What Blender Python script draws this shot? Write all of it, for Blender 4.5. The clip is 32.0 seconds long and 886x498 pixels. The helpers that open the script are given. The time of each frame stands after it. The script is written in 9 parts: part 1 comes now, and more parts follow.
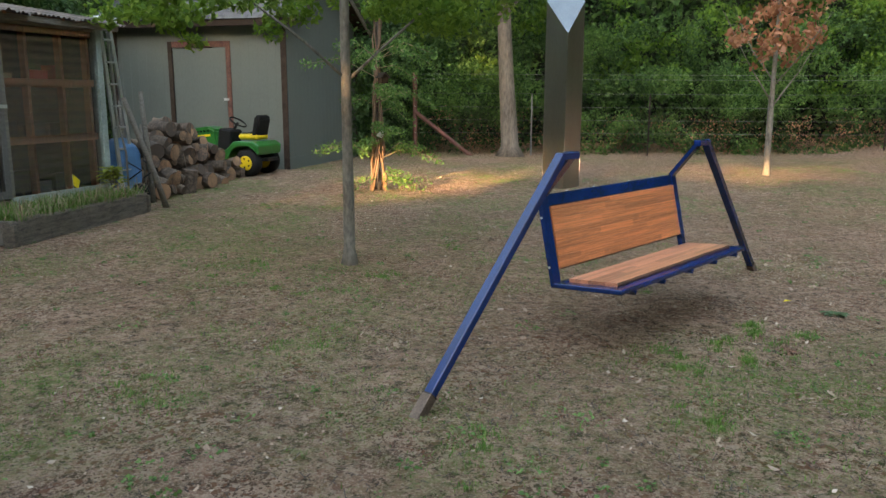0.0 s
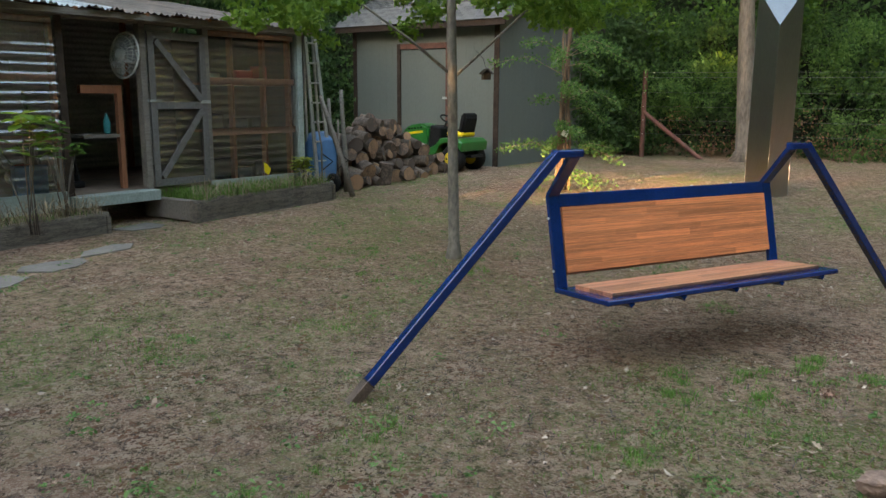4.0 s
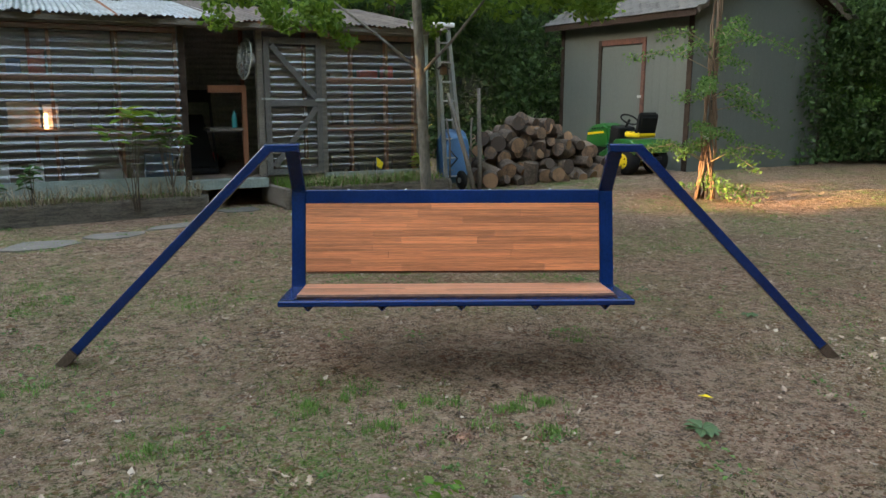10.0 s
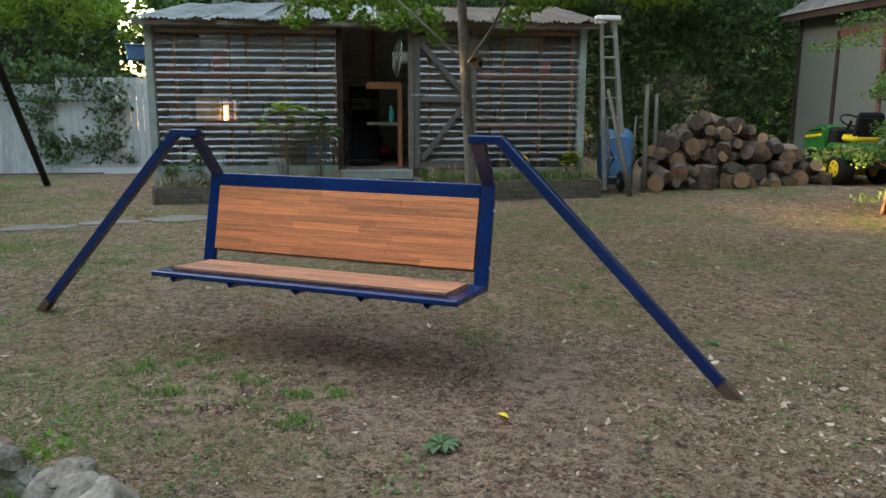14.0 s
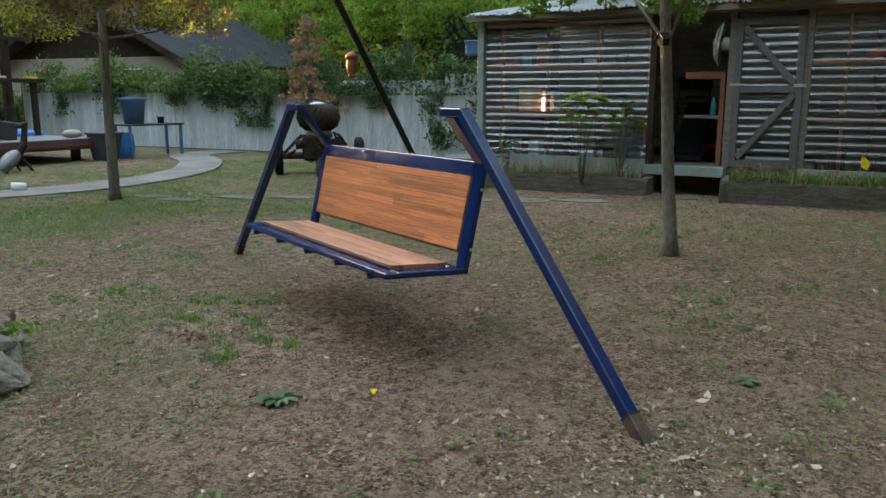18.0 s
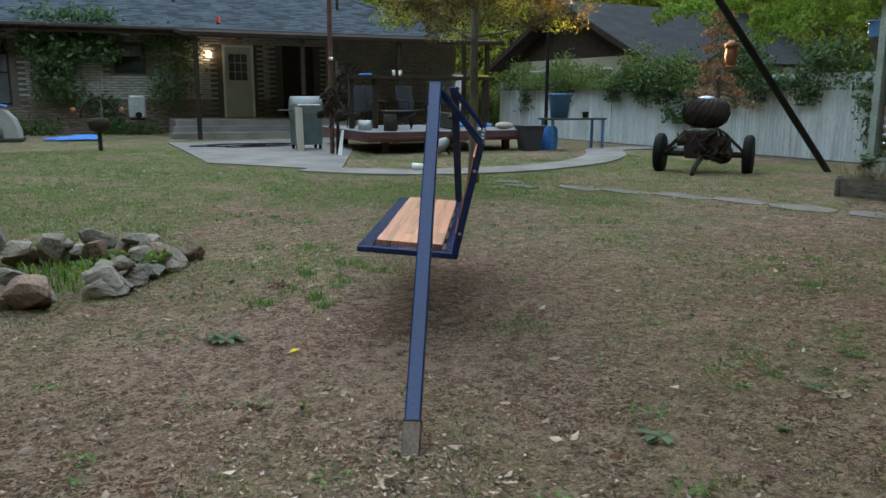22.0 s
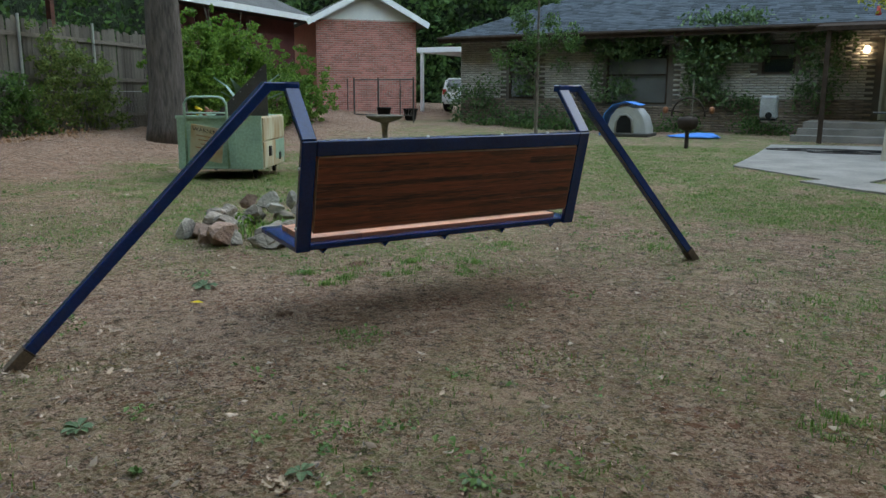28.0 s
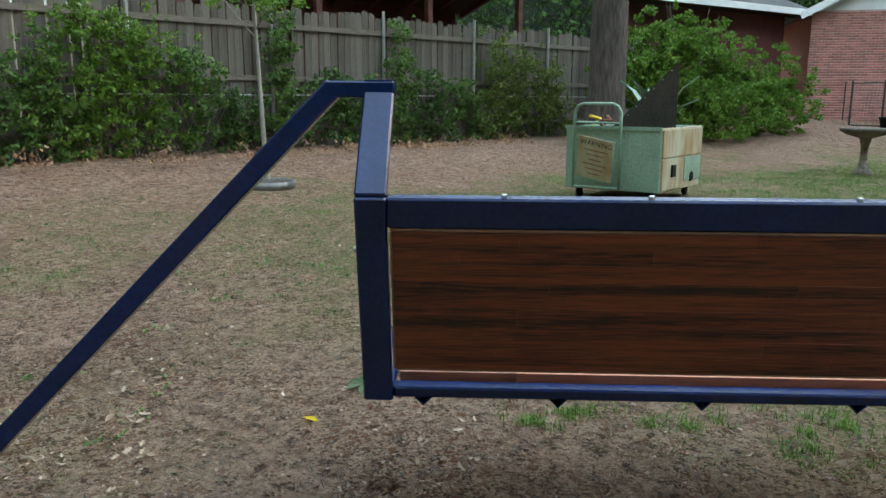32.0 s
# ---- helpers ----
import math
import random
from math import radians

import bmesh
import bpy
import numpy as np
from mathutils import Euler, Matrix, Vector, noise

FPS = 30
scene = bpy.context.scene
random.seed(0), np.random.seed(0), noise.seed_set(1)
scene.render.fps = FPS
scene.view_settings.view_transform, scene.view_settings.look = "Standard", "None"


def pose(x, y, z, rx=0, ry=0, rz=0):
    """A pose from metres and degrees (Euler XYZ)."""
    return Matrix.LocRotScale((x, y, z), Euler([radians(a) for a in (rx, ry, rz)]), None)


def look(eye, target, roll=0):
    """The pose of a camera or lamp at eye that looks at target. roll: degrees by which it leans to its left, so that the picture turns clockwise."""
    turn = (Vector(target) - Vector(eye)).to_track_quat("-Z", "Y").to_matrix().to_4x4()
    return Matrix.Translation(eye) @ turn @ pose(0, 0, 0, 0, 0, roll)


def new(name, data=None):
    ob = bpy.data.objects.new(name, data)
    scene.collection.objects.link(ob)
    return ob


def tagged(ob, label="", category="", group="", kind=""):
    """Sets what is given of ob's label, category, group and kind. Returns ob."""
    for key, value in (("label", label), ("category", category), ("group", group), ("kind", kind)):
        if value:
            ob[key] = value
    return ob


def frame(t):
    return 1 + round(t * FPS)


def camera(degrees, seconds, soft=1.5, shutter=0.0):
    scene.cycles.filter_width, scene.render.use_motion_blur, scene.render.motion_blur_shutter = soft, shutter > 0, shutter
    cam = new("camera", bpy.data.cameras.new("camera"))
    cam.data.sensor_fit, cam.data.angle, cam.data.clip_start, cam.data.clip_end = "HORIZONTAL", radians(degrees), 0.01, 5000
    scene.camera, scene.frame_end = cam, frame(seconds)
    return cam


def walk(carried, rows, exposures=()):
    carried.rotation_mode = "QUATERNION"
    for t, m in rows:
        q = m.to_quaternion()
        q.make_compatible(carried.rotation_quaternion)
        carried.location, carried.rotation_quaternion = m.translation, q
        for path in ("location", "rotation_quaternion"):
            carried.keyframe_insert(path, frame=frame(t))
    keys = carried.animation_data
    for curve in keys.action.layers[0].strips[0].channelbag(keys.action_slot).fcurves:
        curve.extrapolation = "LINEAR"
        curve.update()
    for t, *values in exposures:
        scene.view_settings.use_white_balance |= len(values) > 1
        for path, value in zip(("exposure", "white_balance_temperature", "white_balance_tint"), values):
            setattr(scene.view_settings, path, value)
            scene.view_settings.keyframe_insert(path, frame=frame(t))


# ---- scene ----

cam = camera(59.0, 32.0)
# seconds, eye, pitch, roll, yaw
ROWS = [
    (0, 0.188, 0.291, 1.596, -11.03, -0.15, 2.00),
    (0.5, 0.376, 0.301, 1.596, -11.02, -0.20, 4.93),
    (1, 0.577, 0.287, 1.597, -11.01, -0.22, 7.95),
    (1.5, 0.769, 0.297, 1.593, -11.00, -0.25, 10.76),
    (2, 0.971, 0.331, 1.586, -11.00, -0.27, 12.92),
    (2.5, 1.180, 0.387, 1.579, -11.01, -0.29, 14.99),
    (3, 1.394, 0.459, 1.571, -11.02, -0.31, 17.72),
    (3.5, 1.628, 0.557, 1.564, -11.03, -0.32, 20.46),
    (5.5, 2.641, 1.093, 1.548, -11.03, -0.31, 29.92),
    (6, 2.878, 1.235, 1.541, -11.03, -0.29, 32.12),
    (6.5, 3.137, 1.395, 1.544, -11.04, -0.27, 34.32),
    (7, 3.381, 1.567, 1.544, -11.05, -0.25, 36.43),
    (7.5, 3.615, 1.746, 1.543, -11.05, -0.23, 38.46),
    (8, 3.835, 1.948, 1.540, -11.05, -0.19, 40.48),
    (8.5, 4.055, 2.177, 1.537, -11.05, -0.16, 42.61),
    (9, 4.267, 2.395, 1.536, -11.04, -0.13, 44.59),
    (9.5, 4.480, 2.626, 1.533, -11.05, -0.12, 46.61),
    (10, 4.667, 2.854, 1.529, -11.06, -0.11, 48.45),
    (10.5, 4.845, 3.097, 1.525, -11.05, -0.11, 50.44),
    (11, 5.020, 3.333, 1.519, -11.03, -0.11, 52.83),
    (11.5, 5.191, 3.587, 1.515, -11.00, -0.13, 55.39),
    (12, 5.346, 3.847, 1.507, -10.98, -0.16, 58.07),
    (12.5, 5.505, 4.122, 1.499, -10.98, -0.18, 61.00),
    (13, 5.647, 4.411, 1.493, -11.01, -0.19, 64.03),
    (13.5, 5.768, 4.715, 1.480, -11.03, -0.19, 67.42),
    (15.5, 6.043, 6.014, 1.427, -11.05, -0.19, 83.60),
    (16, 6.060, 6.355, 1.413, -11.04, -0.19, 87.64),
    (16.5, 6.042, 6.677, 1.394, -11.02, -0.19, 91.51),
    (17, 6.005, 6.995, 1.371, -11.01, -0.19, 95.54),
    (17.5, 5.943, 7.318, 1.346, -11.01, -0.19, 100.84),
    (18, 5.854, 7.620, 1.322, -11.04, -0.18, 105.94),
    (18.5, 5.740, 7.906, 1.297, -11.07, -0.17, 110.87),
    (19, 5.589, 8.197, 1.270, -11.09, -0.15, 115.62),
    (19.5, 5.414, 8.486, 1.246, -11.08, -0.14, 120.27),
    (20, 5.225, 8.776, 1.229, -11.04, -0.14, 124.79),
    (20.5, 5.025, 9.051, 1.216, -11.01, -0.12, 129.44),
    (21, 4.791, 9.288, 1.209, -11.00, -0.14, 134.17),
    (21.5, 4.536, 9.496, 1.205, -11.01, -0.16, 138.85),
    (22, 4.265, 9.681, 1.199, -11.04, -0.18, 143.55),
    (22.5, 3.963, 9.847, 1.195, -11.04, -0.17, 148.33),
    (23, 3.657, 10.007, 1.193, -11.04, -0.17, 153.01),
    (23.5, 3.322, 10.146, 1.185, -11.03, -0.18, 157.75),
    (24, 2.974, 10.254, 1.179, -11.01, -0.20, 162.46),
    (24.5, 2.622, 10.342, 1.174, -10.98, -0.23, 167.17),
    (25, 2.253, 10.397, 1.169, -10.98, -0.25, 170.39),
    (25.5, 1.875, 10.453, 1.171, -11.00, -0.25, 170.70),
    (27.5, 0.354, 10.369, 1.210, -11.18, -0.17, 190.51),
    (28, 0.030, 10.205, 1.208, -11.20, -0.16, 197.22),
    (28.5, -0.258, 10.026, 1.207, -11.18, -0.16, 203.85),
    (29, -0.533, 9.807, 1.208, -11.14, -0.17, 210.73),
    (29.5, -0.746, 9.553, 1.203, -11.11, -0.20, 217.32),
    (30, -0.829, 9.243, 1.199, -11.07, -0.23, 222.32),
    (30.5, -0.730, 8.875, 1.209, -11.03, -0.24, 227.98),
    (31, -0.459, 8.455, 1.223, -11.00, -0.24, 232.41),
    (31.5, -0.127, 8.045, 1.228, -10.97, -0.25, 232.70),
    (32, 0.167, 7.713, 1.221, -10.95, -0.27, 232.64),
]
walk(cam, [(t, pose(x, y, z, 90 + pitch, roll, yaw)) for t, x, y, z, pitch, roll, yaw in ROWS],
     exposures=((0.0, 4.17, 8100, 12), (12.0, 4.20, 8200, 12), (18.0, 4.08, 8150, 11), (24.0, 4.10, 8150, 11), (29.0, 4.18, 8150, 10), (32.0, 4.38, 8150, 9)))

# ---- light ----
world = bpy.data.worlds.new("evening_sky")
scene.world = world
world.use_nodes = True
wn = world.node_tree.nodes
sky = wn.new("ShaderNodeTexSky")
sky.sky_type, sky.sun_disc = "NISHITA", False
SUN_EL, SUN_AZ = radians(9.0), radians(202.0)
sky.sun_elevation, sky.sun_rotation = SUN_EL, SUN_AZ
sky.air_density, sky.dust_density, sky.ozone_density = 1.0, 1.6, 1.0
wn["Background"].inputs["Strength"].default_value = 0.15
world.node_tree.links.new(sky.outputs["Color"], wn["Background"].inputs["Color"])
sun = new("sun", bpy.data.lights.new("sun", "SUN"))
sun.data.energy, sun.data.angle, sun.data.color = 2.6, radians(0.6), (1.0, 0.66, 0.36)
sun_way = Vector((math.sin(SUN_AZ) * math.cos(SUN_EL), math.cos(SUN_AZ) * math.cos(SUN_EL), math.sin(SUN_EL)))
sun.matrix_world = look(sun_way * 60, (0, 0, 0))

# ---- materials ----
def mat(name, col, rough=0.7, metal=0.0, var=0.25, scale=6.0, fine=60.0, bump=0.15, dark=None, stretch=(1, 1, 1), coat=0.0, rnd=0.0, trans=0.0, spec=0.5, bdist=0.01, isl=0.0):
    """Principled surface with stains at a broad scale, grain at a fine scale, fine relief, and piece-to-piece variation."""
    m = bpy.data.materials.new(name)
    m.use_nodes = True
    n, l = m.node_tree.nodes, m.node_tree.links
    p = n["Principled BSDF"]
    tc = n.new("ShaderNodeTexCoord")
    mp = n.new("ShaderNodeMapping")
    mp.inputs["Scale"].default_value = stretch
    l.new(tc.outputs["Object"], mp.inputs["Vector"])
    big, small = n.new("ShaderNodeTexNoise"), n.new("ShaderNodeTexNoise")
    big.inputs["Scale"].default_value, big.inputs["Detail"].default_value = scale, 5
    small.inputs["Scale"].default_value, small.inputs["Detail"].default_value = fine, 4
    for x in (big, small):
        l.new(mp.outputs["Vector"], x.inputs["Vector"])
    add = n.new("ShaderNodeMath")
    add.operation = "ADD"
    l.new(big.outputs["Fac"], add.inputs[0])
    l.new(small.outputs["Fac"], add.inputs[1])
    last = add.outputs[0]
    if rnd:
        oi, mu, ad = n.new("ShaderNodeObjectInfo"), n.new("ShaderNodeMath"), n.new("ShaderNodeMath")
        mu.operation, ad.operation = "MULTIPLY_ADD", "ADD"
        l.new(oi.outputs["Random"], mu.inputs[0])
        mu.inputs[1].default_value, mu.inputs[2].default_value = rnd * 2, -rnd
        l.new(last, ad.inputs[0])
        l.new(mu.outputs[0], ad.inputs[1])
        last = ad.outputs[0]
    if isl:
        ge, mu, ad = n.new("ShaderNodeNewGeometry"), n.new("ShaderNodeMath"), n.new("ShaderNodeMath")
        mu.operation, ad.operation = "MULTIPLY_ADD", "ADD"
        l.new(ge.outputs["Random Per Island"], mu.inputs[0])
        mu.inputs[1].default_value, mu.inputs[2].default_value = isl * 2, -isl
        l.new(last, ad.inputs[0])
        l.new(mu.outputs[0], ad.inputs[1])
        last = ad.outputs[0]
    ramp = n.new("ShaderNodeMapRange")
    ramp.inputs["From Min"].default_value, ramp.inputs["From Max"].default_value = 0.74, 1.26
    l.new(last, ramp.inputs["Value"])
    mix = n.new("ShaderNodeMix")
    mix.data_type = "RGBA"
    c = Vector(col)
    d = Vector(dark) if dark else c * (1 - var)
    h = c * (1 + var * 0.8) if not dark else c
    mix.inputs["A"].default_value, mix.inputs["B"].default_value = (*d, 1), (*h, 1)
    l.new(ramp.outputs["Result"], mix.inputs["Factor"])
    l.new(mix.outputs["Result"], p.inputs["Base Color"])
    p.inputs["Roughness"].default_value, p.inputs["Metallic"].default_value = rough, metal
    p.inputs["Coat Weight"].default_value = coat
    p.inputs["Specular IOR Level"].default_value = spec
    if bump:
        b = n.new("ShaderNodeBump")
        b.inputs["Strength"].default_value, b.inputs["Distance"].default_value = bump, bdist
        l.new(small.outputs["Fac"], b.inputs["Height"])
        l.new(b.outputs["Normal"], p.inputs["Normal"])
    if trans:
        tl, sh = n.new("ShaderNodeBsdfTranslucent"), n.new("ShaderNodeMixShader")
        l.new(mix.outputs["Result"], tl.inputs["Color"])
        sh.inputs["Fac"].default_value = trans
        l.new(p.outputs["BSDF"], sh.inputs[1])
        l.new(tl.outputs["BSDF"], sh.inputs[2])
        l.new(sh.outputs["Shader"], n["Material Output"].inputs["Surface"])
    return m


def leafmat(name, a, b, trans=0.35):
    """Leaf surface: hue varies from leaf to leaf between two greens."""
    m = bpy.data.materials.new(name)
    m.use_nodes = True
    n, l = m.node_tree.nodes, m.node_tree.links
    p = n["Principled BSDF"]
    g = n.new("ShaderNodeNewGeometry")
    mix = n.new("ShaderNodeMix")
    mix.data_type = "RGBA"
    mix.inputs["A"].default_value, mix.inputs["B"].default_value = (*a, 1), (*b, 1)
    l.new(g.outputs["Random Per Island"], mix.inputs["Factor"])
    l.new(mix.outputs["Result"], p.inputs["Base Color"])
    p.inputs["Roughness"].default_value = 0.55
    p.inputs["Specular IOR Level"].default_value = 0.3
    tl, sh = n.new("ShaderNodeBsdfTranslucent"), n.new("ShaderNodeMixShader")
    l.new(mix.outputs["Result"], tl.inputs["Color"])
    sh.inputs["Fac"].default_value = trans
    l.new(p.outputs["BSDF"], sh.inputs[1])
    l.new(tl.outputs["BSDF"], sh.inputs[2])
    l.new(sh.outputs["Shader"], n["Material Output"].inputs["Surface"])
    return m


def emit(name, col, strength):
    m = bpy.data.materials.new(name)
    m.use_nodes = True
    p = m.node_tree.nodes["Principled BSDF"]
    p.inputs["Base Color"].default_value = (*col, 1)
    p.inputs["Emission Color"].default_value = (*col, 1)
    p.inputs["Emission Strength"].default_value = strength
    return m


def clear(name, col, opacity, rough=0.15, spec=0.5, sheen=0.0):
    """Thin clear or frosted plastic sheet or pane: partly seen through, partly glossy."""
    m = bpy.data.materials.new(name)
    m.use_nodes = True
    n, l = m.node_tree.nodes, m.node_tree.links
    p = n["Principled BSDF"]
    p.inputs["Base Color"].default_value, p.inputs["Roughness"].default_value = (*col, 1), rough
    p.inputs["Specular IOR Level"].default_value = spec
    tr, sh, ns = n.new("ShaderNodeBsdfTransparent"), n.new("ShaderNodeMixShader"), n.new("ShaderNodeTexNoise")
    ns.inputs["Scale"].default_value = 2.5
    mr = n.new("ShaderNodeMapRange")
    mr.inputs["To Min"].default_value, mr.inputs["To Max"].default_value = opacity * 0.6, opacity * 1.4
    l.new(ns.outputs["Fac"], mr.inputs["Value"])
    l.new(mr.outputs["Result"], sh.inputs["Fac"])
    l.new(tr.outputs["BSDF"], sh.inputs[1])
    l.new(p.outputs["BSDF"], sh.inputs[2])
    last = sh
    if sheen:
        gl, lw, mu, s2 = n.new("ShaderNodeBsdfGlossy"), n.new("ShaderNodeFresnel"), n.new("ShaderNodeMath"), n.new("ShaderNodeMixShader")
        gl.inputs["Roughness"].default_value = 0.13
        lw.inputs["IOR"].default_value = 1.5
        mu.operation, mu.use_clamp = "MULTIPLY", True
        mu.inputs[1].default_value = sheen
        l.new(lw.outputs["Fac"], mu.inputs[0])
        l.new(mu.outputs[0], s2.inputs["Fac"])
        l.new(sh.outputs["Shader"], s2.inputs[1])
        l.new(gl.outputs["BSDF"], s2.inputs[2])
        last = s2
    l.new(last.outputs["Shader"], n["Material Output"].inputs["Surface"])
    return m


NAVY = mat("navy_paint", (0.0007, 0.0180, 0.095), 0.20, 0.0, 0.25, 5, 90, 0.06, spec=0.55)
WOODS = [mat("bench_wood_a", (0.61, 0.205, 0.084), 0.40, 0, 0.48, 4, 26, 0.15, stretch=(0.55, 30, 30), rnd=0.15, coat=0.18)]
WOOD_SEAT = mat("seat_wood", (0.44, 0.185, 0.105), 0.42, 0, 0.5, 4, 26, 0.12, stretch=(0.8, 26, 26), rnd=0.30, coat=0.15)
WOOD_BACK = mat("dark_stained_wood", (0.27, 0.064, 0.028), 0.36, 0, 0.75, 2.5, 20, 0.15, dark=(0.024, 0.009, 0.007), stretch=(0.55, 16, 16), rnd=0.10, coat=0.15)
LIVE_EDGE = mat("dark_natural_edge", (0.085, 0.032, 0.016), 0.7, 0, 0.5, 8, 40, 0.4)
LIP = mat("pale_wood_edge", (0.27, 0.14, 0.085), 0.55, 0, 0.4, 3, 30, 0.2, stretch=(1, 12, 12))
RAW = mat("raw_steel", (0.15, 0.105, 0.08), 0.55, 0.6, 0.35, 12, 80, 0.2)
STEEL = mat("stainless_steel", (0.36, 0.355, 0.345), 0.30, 1.0, 0.10, 2, 140, 0.03, stretch=(1, 1, 0.1))
# darker bluish copy of the steel that tones down the sky's reflection
STEEL_DULL = mat("sky_dimmed_steel", (0.15, 0.17, 0.185), 0.45, 1.0, 0.15, 3, 60, 0.05)
BARK = mat("grey_bark", (0.15, 0.122, 0.098), 0.9, 0, 0.45, 4, 26, 0.8, stretch=(1, 1, 0.25), bdist=0.03)
BARK_PALE = mat("pale_bark", (0.165, 0.148, 0.124), 0.85, 0, 0.4, 5, 40, 0.5, stretch=(1, 1, 0.4))
BARK_DARK = mat("rugged_bark", (0.085, 0.070, 0.060), 0.95, 0, 0.55, 5, 22, 1.0, stretch=(1, 1, 0.18), bdist=0.05)
STONE = mat("grey_limestone", (0.215, 0.178, 0.142), 0.9, 0, 0.5, 3.5, 30, 0.6, rnd=0.2, bdist=0.03)
STONE_RED = mat("reddish_sandstone", (0.20, 0.125, 0.093), 0.9, 0, 0.4, 4, 30, 0.6, rnd=0.15, bdist=0.03)
STONE_PALE = mat("pale_limestone", (0.29, 0.265, 0.225), 0.88, 0, 0.35, 4, 34, 0.6, rnd=0.15, bdist=0.03)
CONC = mat("concrete", (0.205, 0.185, 0.165), 0.9, 0, 0.35, 1.5, 40, 0.3)
SLATE = mat("flagstone", (0.150, 0.128, 0.110), 0.9, 0, 0.25, 3, 40, 0.3, rnd=0.15)
GREYSIDE = mat("grey_green_siding", (0.106, 0.119, 0.104), 0.75, 0, 0.10, 0.7, 50, 0.15, stretch=(1, 1, 0.3))
REDTRIM = mat("faded_red_trim", (0.12, 0.045, 0.03), 0.75, 0, 0.45, 6, 50, 0.2)
DARKTRIM = mat("dark_brown_trim", (0.045, 0.031, 0.024), 0.9, 0, 0.4, 6, 50, 0.2, spec=0.1)
SHINGLE = mat("weathered_grey_shingle", (0.085, 0.082, 0.078), 0.95, 0, 0.4, 2, 60, 0.5, rnd=0.22, isl=0.2)
SHINGLE_BLUE = mat("slate_blue_shingle", (0.064, 0.079, 0.094), 0.9, 0, 0.45, 2, 60, 0.5, isl=0.28)
GALV = mat("galvanised_sheet", (0.50, 0.52, 0.535), 0.42, 0.8, 0.5, 2.0, 30, 0.1)
ALU = mat("worn_aluminium", (0.45, 0.46, 0.45), 0.45, 0.7, 0.2, 8, 50, 0.1)
TIMBER = mat("weathered_timber", (0.16, 0.135, 0.11), 0.9, 0, 0.4, 5, 30, 0.5, stretch=(1, 8, 8))
GATEWOOD = mat("dark_weathered_timber", (0.112, 0.102, 0.092), 0.9, 0, 0.4, 5, 30, 0.5, stretch=(6, 6, 6))
TIMBER_V = mat("weathered_boards", (0.118, 0.104, 0.086), 0.9, 0, 0.45, 3, 26, 0.5, stretch=(9, 9, 0.8), rnd=0.22)
STUD = mat("rough_red_stud", (0.27, 0.10, 0.047), 0.85, 0, 0.35, 5, 40, 0.3, stretch=(6, 6, 1))
GREENGREY = mat("grey_green_paint", (0.24, 0.28, 0.25), 0.7, 0, 0.3, 4, 40, 0.2)
PLASTIC = clear("corrugated_plastic", (0.36, 0.29, 0.25), 0.12, 0.3, 0.5, 3.0)
# browner copy of the clear sheet with a weaker sheen
PLASTIC_DULL = clear("low_sheen_corrugated_plastic", (0.30, 0.23, 0.19), 0.14, 0.3, 0.5, 1.9)
GLASS = clear("window_glass", (0.03, 0.035, 0.04), 0.40, 0.05)
BLACK = mat("black_rubber", (0.008, 0.008, 0.008), 0.75, 0, 0.3, 10, 60, 0.3, spec=0.2)
BLACKMETAL = mat("black_metal", (0.008, 0.008, 0.009), 0.5, 0.0, 0.3, 6, 60, 0.1, spec=0.3)
TGREEN = mat("tractor_green", (0.010, 0.115, 0.022), 0.3, 0, 0.15, 5, 60, 0.03, coat=0.4)
TYELLOW = mat("tractor_yellow", (0.70, 0.48, 0.02), 0.4, 0, 0.12, 5, 60, 0.03)
RED = mat("red_plastic", (0.45, 0.03, 0.02), 0.5, 0, 0.2, 5, 50, 0.05)
BLUE = mat("blue_plastic", (0.06, 0.17, 0.33), 0.5, 0, 0.22, 4, 40, 0.08)
TARP = mat("blue_tarpaulin", (0.02, 0.20, 0.58), 0.55, 0, 0.2, 6, 40, 0.3)
DOGGREY = mat("weathered_plastic", (0.30, 0.30, 0.28), 0.6, 0, 0.15, 5, 50, 0.1)
LOGEND = mat("cut_log_end", (0.30, 0.165, 0.092), 0.9, 0, 0.6, 6, 40, 0.4, dark=(0.075, 0.052, 0.040), rnd=0.42)
LOGBARK = mat("log_bark", (0.125, 0.086, 0.062), 0.95, 0, 0.5, 6, 26, 0.9, rnd=0.3, bdist=0.03)
WHITEFENCE = mat("pale_painted_board", (0.55, 0.57, 0.56), 0.75, 0, 0.16, 2, 40, 0.2, stretch=(3, 3, 0.5), rnd=0.1)
GALVFENCE = mat("pale_metal_sheet", (0.54, 0.57, 0.57), 0.5, 0.1, 0.3, 1.6, 20, 0.05, stretch=(3, 3, 0.3))
WHITE = mat("white_paint", (0.72, 0.73, 0.72), 0.6, 0, 0.1, 2, 40, 0.05)
BRICK_LOW = mat("grimy_brown_brick", (0.20, 0.150, 0.120), 0.9, 0, 0.22, 3, 50, 0.3, isl=0.2)
BRICKM = mat("pale_tan_brick", (0.36, 0.335, 0.300), 0.9, 0, 0.22, 3, 50, 0.3, isl=0.08)
BRICK_RED = mat("red_brick", (0.46, 0.180, 0.145), 0.9, 0, 0.25, 3, 50, 0.3, isl=0.3)
MORTAR = mat("mortar", (0.40, 0.38, 0.35), 0.95, 0, 0.2, 4, 60, 0.3)
SIDING = mat("tan_siding", (0.40, 0.34, 0.27), 0.75, 0, 0.12, 1.5, 40, 0.1)
MINT = mat("mint_enamel", (0.30, 0.46, 0.35), 0.5, 0, 0.3, 2.5, 30, 0.1, dark=(0.20, 0.30, 0.22))
